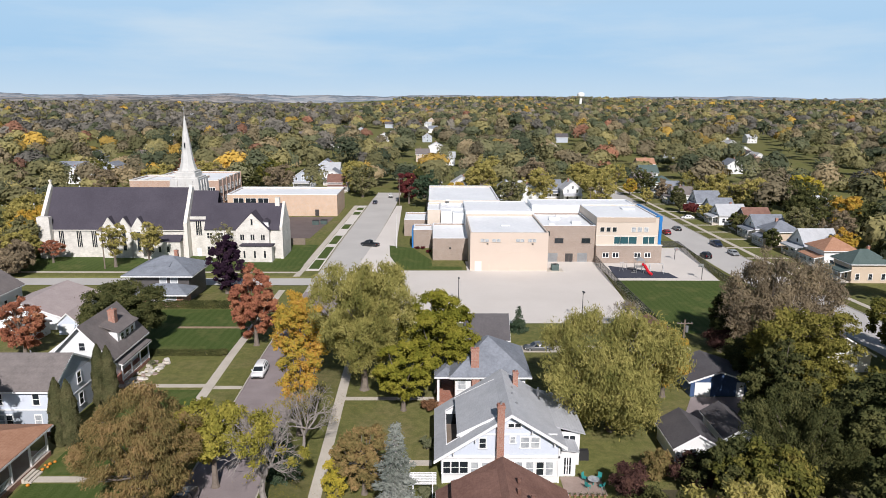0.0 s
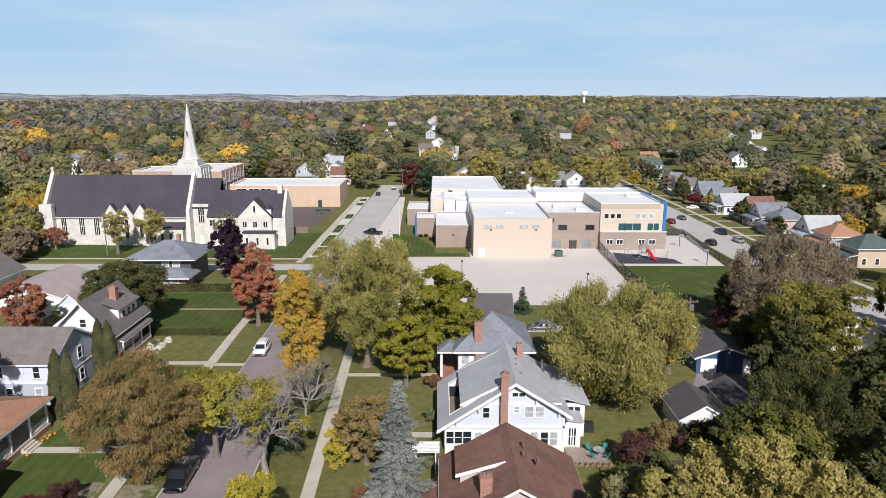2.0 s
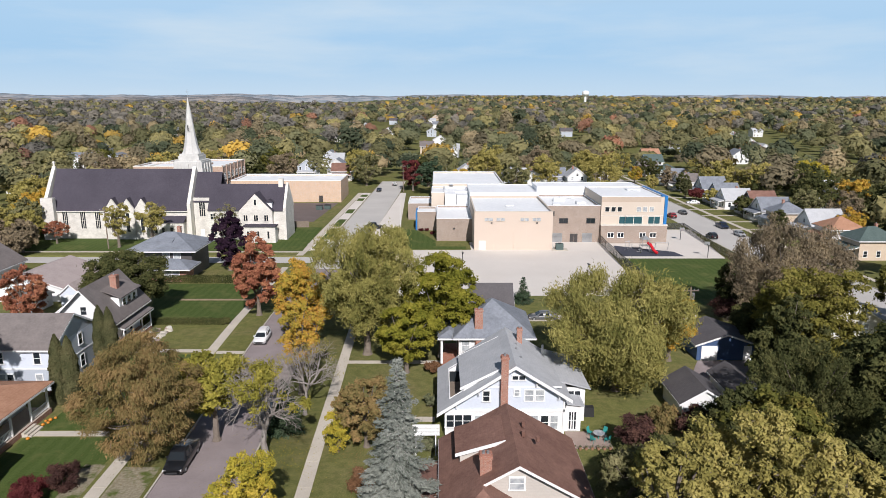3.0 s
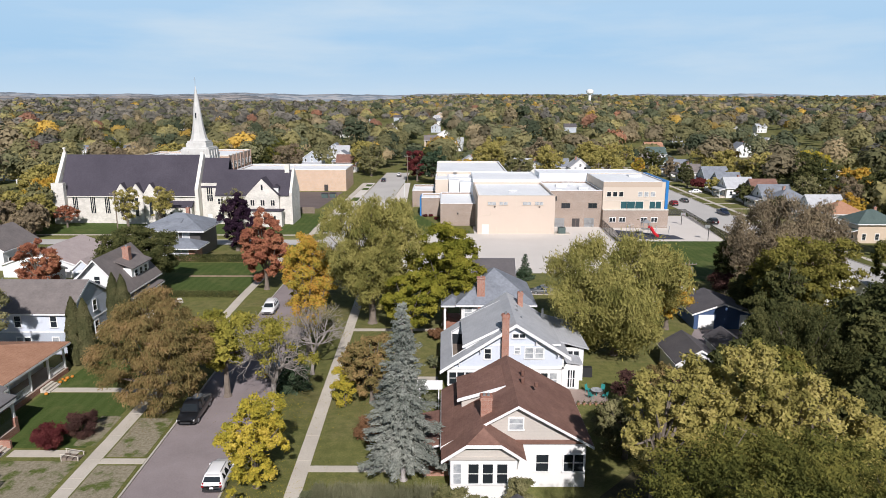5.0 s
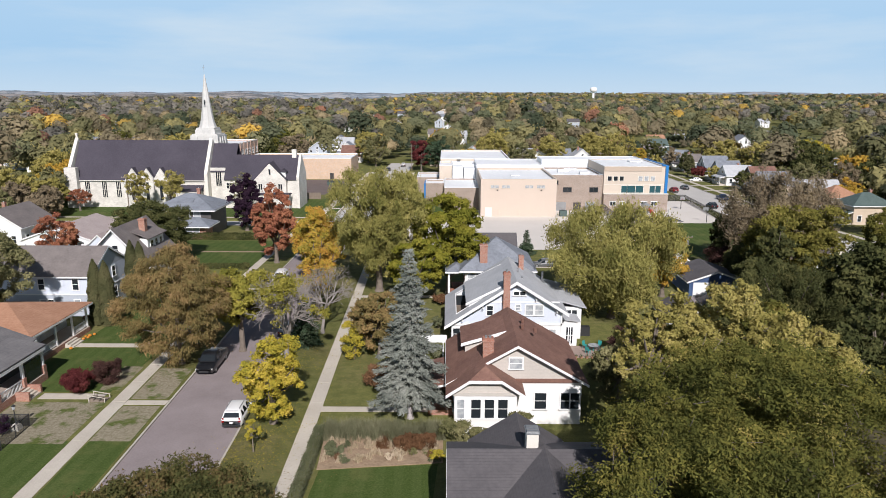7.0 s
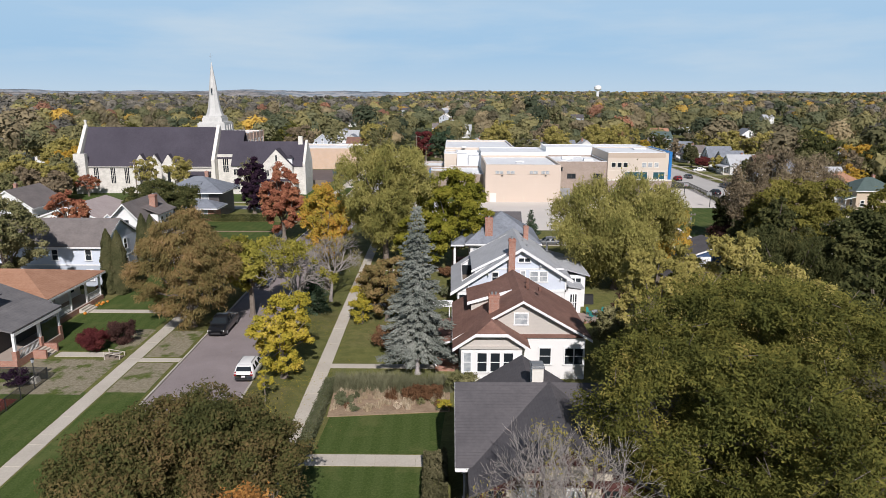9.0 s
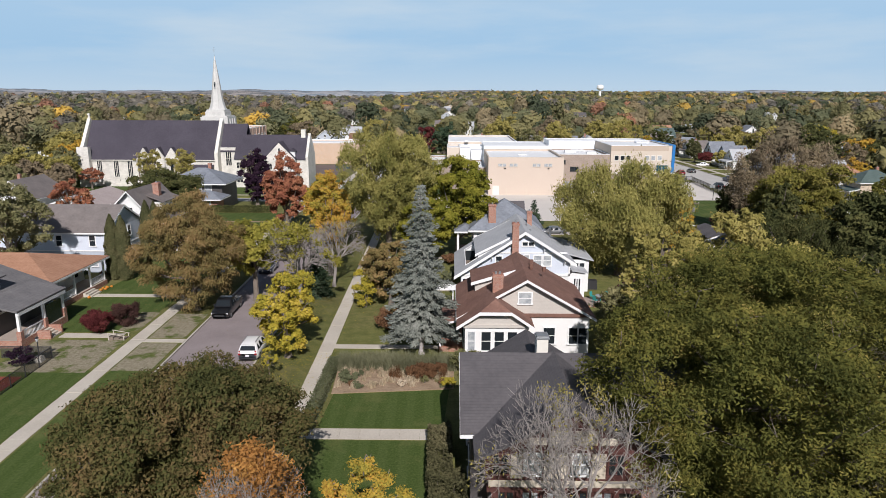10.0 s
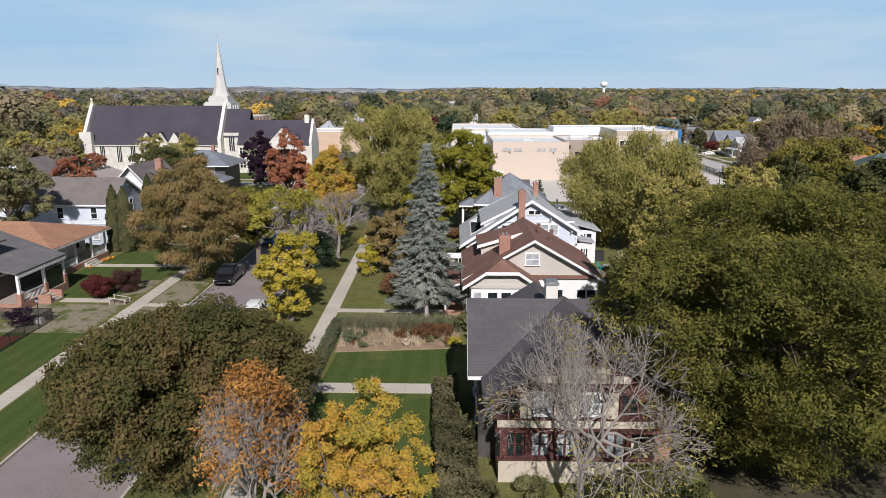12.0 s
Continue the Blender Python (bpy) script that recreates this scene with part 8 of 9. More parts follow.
def plant_woods():
    rng, rng2 = random.Random(77), random.Random(78)
    bands = [(60, 330, 13.5, 640, 0.54, 1.3), (330, 620, 16.0, 500, 0.62, 1.5), (620, 1150, 20.0, 180, 0.98, 1.6), (1150, 2100, 26.0, 54, 1.8, 1.7), (2100, 4500, 50.0, 26, 2.3, 2.3)]
    for bi, (d0, d1, pitch, per, size, grow) in enumerate(bands):
        groups = {w[0]: [] for w in WOODS}
        ny = int((d1 * 1.05) / pitch)
        for j in range(-8, ny):
            y = j * pitch
            half = max(150, 0.80 * y + 60)
            ni = int(2 * half / pitch)
            for i in range(ni):
                x = -half + (i + rng.random()) * pitch
                yy = y + rng.random() * pitch
                d = math.hypot(x, yy)
                u, pick = rng.random(), rng.random()
                if not (d0 <= d < d1) or not clear_of(x, yy) or u > 0.86 or (yy < 40 and abs(x) < 70):
                    continue
                h = (7.5 + 11 * rng.random()) * (1 if grow < 1.3 else 1.12)
                r = (3.6 + 3.0 * rng.random()) * grow
                drift = 0.25 * math.sin(x / 90 + 1.3) * math.sin(yy / 120)
                acc = 0
                for nm, mt, share in WOODS:
                    acc += share
                    if min(0.99, pick * 0.985 + drift * 0.08) < acc:
                        break
                # more grey crowns beyond 600 m, most north-west: haze put into the colour
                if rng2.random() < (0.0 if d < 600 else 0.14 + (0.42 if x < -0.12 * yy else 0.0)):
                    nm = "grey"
                if rng2.random() < 0.07:
                    h *= 1.3
                groups[nm].append((x, yy, h, r))
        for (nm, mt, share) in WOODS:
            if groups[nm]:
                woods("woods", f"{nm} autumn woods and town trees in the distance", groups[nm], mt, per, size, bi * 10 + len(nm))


plant_woods()

# scattered town houses that show between the trees
def far_town():
    rng = random.Random(5)
    kinds = [("white far house with a grey roof", M_SIDEW, M_SHMID), ("white far house with a pale roof", M_SIDEW, M_SHGREY), ("grey far house with a dark roof", M_SIDEG, M_SHDARK), ("tan far house with a brown roof", M_TAN, M_SHTAUPE)]
    protos = []
    for i, (label, wall, roof) in enumerate(kinds):
        ob = simple_house(label, -150 - 14 * i, 255 + 9 * i, 9, 11, 5.2, 8.2, wall, roof, "x" if i % 2 else "y", False, None, 60 + i, "far town houses", detail=False, plain=0)
        protos.append(ob)
    for k, (x, y) in enumerate(FAR_SPOTS):
        copy_thing(protos[k % 3 if k % 5 else 3], pose(x, y, ground_z(x, y), 0, 0, 90 * (k % 2)))
    made = 0
    for k in range(400):
        y = 275 + 1000 * rng.random() ** 1.2
        x = (rng.random() * 1.5 - 0.75) * y
        if not clear_of(x, y) or abs(x - 78) < 16 or abs(x + 21) < 9 or made > 34:
            continue
        made += 1
        copy_thing(protos[k % 4], pose(x, y, ground_z(x, y), 0, 0, rng.choice([0, 0, 90])))


far_town()
for i, (x, y, w, d, wall, roof, axis) in enumerate(TOWN):
    simple_house({id(M_SIDEW): "white", id(M_SIDEG): "grey-blue", id(M_SIDEB): "pale blue", id(M_TAN): "tan"}[id(wall)] + " gabled house among the town's trees", x, y, w, d, 4.6 if i % 2 else 5.2, 7.6 if i % 2 else 8.4, wall, roof, axis, False, ("s", 2.0), 200 + i, "town houses among trees", chim=i % 3 == 0)


def hazed_hill_mat(name, wood, field):
    """Far hillsides: patches of wood and of farmland, drawn out along the slope; both colours carry painted haze."""
    m, nt, p = fresh(name)
    big = ramp(nt, noise_tex(nt, 0.011, 6.0, 0.65, (1, 1, 14)), [(0.48, (0, 0, 0)), (0.54, (1, 1, 1))])
    small = ramp(nt, noise_tex(nt, 0.05, 6.0, 0.7, (1, 1, 2)), [(0.35, shift(wood, 0.55)), (0.65, shift(wood, 1.15))])
    nt.links.new(mixc(nt, big, small, field), p.inputs["Base Color"])
    p.inputs["Roughness"].default_value, p.inputs["Specular IOR Level"].default_value = 0.95, 0.05
    return m


def far_ridge(R, a0, a1, crest, material, seed):
    """A long low ridge on the skyline, from bearing a0 to a1 in degrees."""
    rng = np.random.default_rng(seed)
    ph = rng.random(4) * 6.28
    g, n = Geo(), 260
    for i in range(n + 1):
        u = i / n
        a = radians(a0 + (a1 - a0) * u)
        end = min(1.0, (1 - u) * 4) if a1 < 20 else 1.0
        z = crest * end - 25 * (1 - end) + 4 * math.sin(a * 19 + ph[0]) + 2.5 * math.sin(a * 43 + ph[1]) + 1.5 * math.sin(a * 97 + ph[2]) + 1.6 * abs(rng.normal())
        for dr, dz in ((-420, -60), (-160, -17), (0, 0), (120, -60)):
            g.v.append((math.sin(a) * (R + dr), math.cos(a) * (R + dr), z + dz))
    for i in range(n):
        for k in range(3):
            q = i * 4 + k
            g.f.append((q, q + 4, q + 5, q + 1))
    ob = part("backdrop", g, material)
    for q in ob.data.polygons:
        q.use_smooth = True
    return tagged(ob, "distant hills with woods and pale farm fields, haze in their colour", "hills", kind="structure")


# ridge colours turn paler and bluer with distance: haze painted in
far_ridge(2650, -46, -9, 20, hazed_hill_mat("near_ridge", (0.165, 0.165, 0.150), (0.30, 0.27, 0.23)), 1)
far_ridge(3350, -46, -5, 31, hazed_hill_mat("middle_ridge", (0.205, 0.215, 0.225), (0.36, 0.33, 0.31)), 2)
far_ridge(4300, -46, 46, 44, hazed_hill_mat("far_ridge", (0.245, 0.285, 0.325), (0.38, 0.38, 0.39)), 3)


def water_tower():
    x, y = 536.0, 2510.0
    top = thing("water_tower", x, y, ground_z(x, y) - 2, "white water tower on the skyline", "tower")
    part("stem", Geo().tube((0, 0, 0), (0, 0, 34), 5, 4, 16), M_WHITE, top)
    g, n, lev = Geo(), 20, [(33, 4), (36, 10), (40, 13), (47, 13), (51, 10), (53, 4), (53.5, 0.3)]
    for z, r in lev:
        g.v += [(r * math.cos(2 * math.pi * i / n), r * math.sin(2 * math.pi * i / n), z) for i in range(n)]
    for i in range(len(lev) - 1):
        for j in range(n):
            a, b = i * n + j, i * n + (j + 1) % n
            g.f.append((a, b, b + n, a + n))
    part("tank", g, M_WHITE, top)


water_tower()


# ---------------------------------------------------------------- gardens
def hedge(label, x0, x1, y0, y1, h, leaf, n, seed, size=0.09, slant=0.0, lump=0.12):
    """A clipped hedge: dense sprays over a rounded block, with woody stems inside."""
    rng = np.random.default_rng(seed)
    cx, cy = (x0 + x1) / 2, (y0 + y1) / 2
    top = thing("hedge", cx, cy, ground_z(cx, cy), label, "hedge")
    a, b = (x1 - x0) / 2, (y1 - y0) / 2
    g = Geo()
    for i in range(max(4, int(max(a, b) * 1.6))):
        px, py = rng.uniform(-a * 0.6, a * 0.6), rng.uniform(-b * 0.95, b * 0.95)
        g.tube((px + slant * py, py, -0.05), (px + slant * py, py, h * 0.8), 0.03, 0.015, 5)
    part("stem", g, M_BARK, top)
    u, v, w = rng.uniform(-1, 1, n), rng.uniform(-1, 1, n), rng.random(n)
    side = rng.integers(5, size=n)
    px, py, pz = u * a, v * b, w * h
    nr = np.zeros((n, 3))
    for k, (ax, s) in enumerate(((0, -1), (0, 1), (1, -1), (1, 1))):
        m = side == k
        (px if ax == 0 else py)[m] = s * (a if ax == 0 else b)
        nr[m, ax] = s
    m = side == 4
    pz[m], nr[m, 2] = h, 1
    wob = 1 + lump * np.sin(px * 2.1 + py * 1.7) * np.cos(py * 1.3 + pz)
    q = np.stack([px * (0.95 + 0.05 * wob) + slant * py, py, pz * wob], 1) + rng.normal(size=(n, 3)) * 0.06
    q[:, 2] = np.maximum(q[:, 2], 0.02)
    part("foliage", leaf_mesh("foliage", q, nr + rng.normal(size=(n, 3)) * 0.5, size, rng, leaf, 0.5), leaf, top)
    return top


def grasses(label, spots, h, leaf, seed, per=60, width=0.03):
    """A drift of ornamental grass: fans of long blades."""
    rng = np.random.default_rng(seed)
    s = np.array(spots)
    n = len(s) * per
    k = np.repeat(np.arange(len(s)), per)
    a = rng.random(n) * 6.283
    lean = 0.15 + 0.35 * rng.random(n)
    L = h * (0.6 + 0.5 * rng.random(n))
    base = np.stack([s[k, 0] + rng.normal(size=n) * 0.12, s[k, 1] + rng.normal(size=n) * 0.12, np.zeros(n)], 1)
    tip = base + np.stack([np.cos(a) * lean * L, np.sin(a) * lean * L, L], 1)
    side = np.stack([-np.sin(a), np.cos(a), np.zeros(n)], 1) * width
    v = np.empty((n, 3, 3))
    v[:, 0], v[:, 1], v[:, 2] = base - side, base + side, tip
    me = bpy.data.meshes.new("grass")
    me.vertices.add(3 * n)
    me.vertices.foreach_set("co", v.reshape(-1))
    me.loops.add(3 * n)
    me.loops.foreach_set("vertex_index", np.arange(3 * n))
    me.polygons.add(n)
    me.polygons.foreach_set("loop_start", np.arange(0, 3 * n, 3))
    me.update(calc_edges=True)
    me.materials.append(leaf)
    return tagged(new("ornamental_grass", me), label, "grass", kind="stuff")


rng0 = random.Random(9)
L_SAGE = leaf_mat("sage_foliage", [(0.0, (0.075, 0.085, 0.045)), (0.5, (0.135, 0.145, 0.08)), (1.0, (0.22, 0.22, 0.13))])
L_RUSSET = leaf_mat("russet_foliage", [(0.0, (0.095, 0.052, 0.028)), (0.5, (0.16, 0.085, 0.046)), (1.0, (0.26, 0.15, 0.085))])
L_SAGEG = leaf_mat("sage_grass_blades", [(0.0, (0.12, 0.125, 0.07)), (0.5, (0.20, 0.20, 0.12)), (1.0, (0.31, 0.29, 0.19))])
pad("front_lawn", [(-10.1, 32.1), (-1.0, 32.1), (-0.6, 38.6), (-9.9, 37.6)], 0.02, 0.1, M_LUSH, "mown green front lawn", "lawn")
pad("front_lawn", [(-10.4, 8.0), (-1.6, 8.0), (-1.8, 30.3), (-10.3, 30.3)], 0.02, 0.1, M_LUSH, "mown green front lawn", "lawn")
pad("planting_bed", [(-10.1, 37.7), (-0.2, 38.8), (-0.2, 43.2), (-10.4, 43.4)], 0.05, 0.15, M_MULCH, "bed of dry soil and autumn grasses", "bed")
hedge("clipped grey-green hedge along the sidewalk", -11.2, -10.4, 31.9, 43.2, 0.9, L_SAGE, 15000, 1, 0.075)
grasses("grey-green tall grasses at the back of a flower bed", [(rng0.uniform(-10.3, -0.2), rng0.uniform(42.2, 44.2)) for _ in range(170)], 1.25, L_SAGEG, 2, 70, 0.026)
grasses("rust-brown grasses in a flower bed", [(rng0.uniform(-6.0, -0.9), rng0.uniform(40.6, 42.3)) for _ in range(20)], 0.9, L_RUSSET, 8, 60, 0.02)
for i in range(16):
    shrub("shrub", "low fading perennial in a flower bed", rng0.uniform(-9.9, -0.6), rng0.uniform(38.6, 41.6), rng0.uniform(0.3, 0.7), rng0.uniform(0.35, 0.7), (L_SAGE, L_GRASS, L_RUSSET, L_GREYGR)[i % 4], 700, 0.06, 400 + i, "perennials in the bed")
L_YEW = leaf_mat("brown_green_hedge_leaves", [(0.0, (0.058, 0.060, 0.030)), (0.5, (0.112, 0.106, 0.054)), (1.0, (0.200, 0.176, 0.100))])
hedge("rough brown-green hedge beside the dark house", -1.85, -0.45, 24.0, 30.3, 1.4, L_YEW, 15000, 3, 0.1, -0.02, 0.3)
hedge("rough brown-green hedge beside the dark house", -1.55, 0.45, 17.6, 24.0, 1.5, L_YEW, 18000, 13, 0.1, -0.05, 0.3)
hedge("rough brown-green hedge beside the dark house", -1.25, 1.5, 8.0, 17.6, 1.5, L_YEW, 24000, 14, 0.1, -0.02, 0.3)
grasses("dry tan grasses in a flower bed", [(rng0.uniform(-9.8, -3.5), rng0.uniform(38.6, 42.3)) for _ in range(34)], 0.6, L_GRASS, 4)
grasses("dry tan grasses in a flower bed", [(rng0.uniform(-3.4, -0.6), rng0.uniform(39.2, 42.3)) for _ in range(16)], 0.6, L_GRASS, 5)
for i, (x, y, h, r) in enumerate(((3.4, 18.4, 1.0, 1.0), (6.8, 18.3, 1.3, 1.2), (8.8, 18.6, 1.7, 1.3), (10.6, 18.4, 2.0, 1.5), (10.4, 15.6, 1.5, 1.5))):
    shrub("shrub", "dark foundation shrub before stucco wall", x, y, h, r, L_DEEP if i % 2 else L_GREYGR, 3600, 0.09, 430 + i, "foundation shrubs")
# bushes added to stand for the dark, shaded gap below the locust
for i, (x, y, h, r) in enumerate(((13.6, 13.4, 2.2, 1.8), (17.0, 11.6, 2.8, 2.2), (21.2, 12.2, 2.6, 2.2), (25.4, 13.0, 3.0, 2.4), (14.6, 9.6, 1.8, 1.8))):
    shrub("shrub", "dark bush added for the shade under the locust", x, y, h, r, L_DEEP, 5200, 0.1, 440 + i, "bushes under the locust")
shrub("shrub", "low green shrub in a flower bed", -9.1, 40.0, 1.0, 0.95, L_SAGE, 2600, 0.08, 61)
shrub("shrub", "russet shrub in a flower bed", -3.1, 40.9, 1.3, 1.3, L_RUSSET, 4200, 0.09, 62)
shrub("shrub", "russet shrub in a flower bed", -1.7, 41.3, 1.2, 1.1, L_RUSSET, 3600, 0.09, 63)
shrub("shrub", "yellow flowering shrub in a flower bed", -0.7, 39.4, 0.7, 0.75, L_YELLOW, 2200, 0.06, 64)
shrub("shrub", "grey-green shrub before the sun room", 0.9, 41.6, 2.2, 1.5, L_GREYGR, 4200, 0.12, 65)
shrub("shrub", "grey-green shrub before the sun room", 3.0, 41.0, 1.8, 1.4, L_GREYGR, 3800, 0.12, 66)
shrub("shrub", "tall grey-green shrub before the sun room", 6.3, 41.9, 3.0, 1.5, L_GREYGR, 4200, 0.12, 67)
shrub("shrub", "dark shrub beside the spruce", -6.6, 53.4, 2.2, 1.9, L_RUSSET, 4500, 0.12, 68)
shrub("shrub", "dark green foundation shrub", -0.6, 60.6, 1.4, 1.1, L_SAGE, 3000, 0.1, 69)
shrub("shrub", "dark green foundation shrub", 2.4, 62.0, 0.9, 1.1, L_SAGE, 3000, 0.1, 71)
shrub("shrub", "dark green shrub on the porch corner", -0.9, 70.5, 1.8, 1.0, L_SAGE, 3000, 0.1, 72)
shrub("shrub", "russet shrub by a porch", -0.6, 80.4, 1.5, 1.4, L_RUSSET, 3000, 0.12, 73)
hedge("dark green field hedge across a lawn", -55.0, -38.0, 126.4, 127.8, 1.3, L_DEEP, 7000, 6, 0.16)
hedge("low dark hedge across a lawn", -47.0, -34.2, 99.4, 100.4, 0.8, L_DEEP, 5000, 7, 0.13)
shrub("shrub", "low shrub at the end of a hedge", -34.0, 99.8, 1.1, 0.9, L_DEEP, 2000, 0.12, 74)
pad("garden_strip", [(-46.5, 113.7), (-33.4, 113.7), (-33.4, 114.7), (-46.5, 114.7)], 0.04, 0.1, M_MULCH, "bare brown garden strip across a lawn", "bed")
for k, (xa, xb, ya, yb) in enumerate(((-40.8, -32.2, 41.5, 49.3), (-30.2, -26.7, 42.0, 48.6), (-30.4, -26.9, 50.1, 57.5), (-34.5, -32.4, 52.0, 58.0))):
    pad("dry_lawn", [(xa, ya), (xb, ya), (xb - 0.2, yb), (xa - 0.2, yb)], 0.012 + 0.002 * k, 0.1, M_DRYLAWN, "thin dry lawn with bare patches", "lawn")
pad("side_lawn", [(-41, 8.0), (-30.9, 8.0), (-31.8, 41.3), (-41, 41.3)], 0.012, 0.1, M_LUSH, "striped green lawn beside the sidewalk", "lawn")
tree("tree", "staked yellow sapling on the verge", -15.8, 40.4, 2.9, 0.85, 1.0, "round", L_YELLOW, 900, 0.09, 61, 12, trunk_r=0.05)
for i, (x, y, h, r) in enumerate(((-43.6, 95.8, 0.8, 0.7), (-45.0, 60.2, 0.8, 0.7), (-44.6, 56.6, 0.9, 0.8), (-47.0, 73.6, 0.5, 0.6), (-49.4, 73.7, 0.5, 0.6))):
    shrub("shrub", "small garden shrub by a house wall", x, y, h, r, L_RUSSET if i % 2 else L_SAGE, 900, 0.08, 80 + i)
for i in range(3):
    shrub("shrub", "red autumn shrub beside the school wing", -5.0 + 1.6 * i, 184.6 - 4.5 * (i > 1), 0.9, 0.8, L_CRIM, 600, 0.14, 86 + i)


def pumpkins():
    for i, (x, y, r) in enumerate(((-43.4, 66.0, 0.2), (-43.1, 66.5, 0.17), (-43.2, 67.1, 0.22), (-43.6, 66.9, 0.16), (-42.9, 67.6, 0.18), (-43.2, 62.9, 0.2))):
        top = thing("pumpkin", x, y, 0, "round orange pumpkin beside porch steps", "pumpkin", "pumpkins by the porch")
        g, n, m = Geo(), 14, 7
        for j in range(m + 1):
            t = math.pi * j / m
            for k in range(n):
                rr = r * math.sin(t) * (1 - 0.1 * (k % 2)) + 0.001
                g.v.append((rr * math.cos(2 * math.pi * k / n), rr * math.sin(2 * math.pi * k / n), r * 0.8 * (1 - math.cos(t))))
        for j in range(m):
            for k in range(n):
                a, b = j * n + k, j * n + (k + 1) % n
                g.f.append((a, b, b + n, a + n))
        part("rind", g, M_PUMPKIN, top)
        part("stalk", Geo().tube((0, 0, r * 1.55), (0.03, 0, r * 1.55 + 0.08), 0.025, 0.015, 5), M_WOODPOLE, top)


M_PUMPKIN = tone("pumpkin_skin", (0.55, 0.20, 0.02), 0.15, rough=0.5)
pumpkins()


def stones():
    rng = random.Random(4)
    for i in range(58):
        y = rng.uniform(87.2, 97.6)
        x = rng.uniform(-44.4, -42.6 + 0.16 * (y - 87))
        g = Geo()
        r, h, n = rng.uniform(0.2, 0.6), rng.uniform(0.12, 0.38), 7
        ring = [(r * rng.uniform(0.75, 1.1) * math.cos(6.283 * k / n), r * rng.uniform(0.75, 1.1) * math.sin(6.283 * k / n)) for k in range(n)]
        g.solid([(a, b, -0.1) for a, b in ring], [(a * 0.8, b * 0.8, h * rng.uniform(0.85, 1.1)) for a, b in ring])
        ob = part("stone", g, (M_LIME, M_WALK, M_PATIO, M_KERB)[i % 4], at=pose(x, y, 0, 0, 0, 31 * i))
        tagged(ob, "pale rough stone of a broken terrace", "stone", "terrace stones")


stones()


# ---------------------------------------------------------------- street furniture and fences
def light_pole(x, y, h, label="slim dark parking lot lamp post", arm=0.9):
    top = thing("street_lamp", x, y, ground_z(x, y), label, "lamp post", "lamp posts")
    part("base", Geo().tube((0, 0, 0), (0, 0, 0.5), 0.28, 0.28, 10), M_WALK, top)
    part("pole", Geo().tube((0, 0, 0.45), (0, 0, h), 0.08, 0.06, 8), M_BLACK, top)
    part("lamp_head", Geo().box(-0.18, 0.18, -arm, 0.12, h - 0.05, h + 0.1), M_BLACK, top)


light_pole(27.5, 117.8, 5.9)
light_pole(4.8, 130.0, 5.6)


def utility_pole(x, y, h, box=False):
    top = thing("utility_pole", x, y, ground_z(x, y), "weathered wooden utility pole with crossarm", "utility pole", "utility poles")
    part("pole", Geo().tube((0, 0, -0.2), (0, 0, h), 0.17, 0.12, 8), M_WOODPOLE, top)
    part("crossarm", Geo().box(-1.2, 1.2, -0.06, 0.06, h - 0.7, h - 0.55), M_WOODPOLE, top)
    for k in (-1.1, -0.5, 0.5, 1.1):
        part("insulator", Geo().tube((k, 0, h - 0.55), (k, 0, h - 0.35), 0.05, 0.04, 6), M_GLASSP, top)
    if box:
        part("transformer", Geo().tube((0.35, -0.1, h - 2.0), (0.35, -0.1, h - 1.0), 0.24, 0.24, 10), M_METAL, top)


utility_pole(-82.3, 161.6, 10.4)
utility_pole(39.2, 98.2, 5.4 + 1.2, True)
utility_pole(-14.2, 264.0, 11.0)
utility_pole(60.0, 254.0, 9.0)
flag = thing("flagpole", -11.0, 186.0, -1.85, "tall slim white flagpole by the school", "flagpole")
part("pole", Geo().tube((0, 0, 0), (0, 0, 10.0), 0.07, 0.04, 8), M_WHITE, flag)
part("ball", Geo().tube((0, 0, 10.0), (0, 0, 10.15), 0.09, 0.05, 8), M_METAL, flag)

M_CHAIN, nt, p = fresh("chain_link_mesh")
tr, mx = nt.nodes.new("ShaderNodeBsdfTransparent"), nt.nodes.new("ShaderNodeMixShader")
p.inputs["Base Color"].default_value, p.inputs["Roughness"].default_value = (0.05, 0.05, 0.052, 1), 0.6
mx.inputs["Fac"].default_value = 0.42
nt.links.new(tr.outputs[0], mx.inputs[1])
nt.links.new(p.outputs[0], mx.inputs[2])
nt.links.new(mx.outputs[0], nt.nodes["Material Output"].inputs["Surface"])


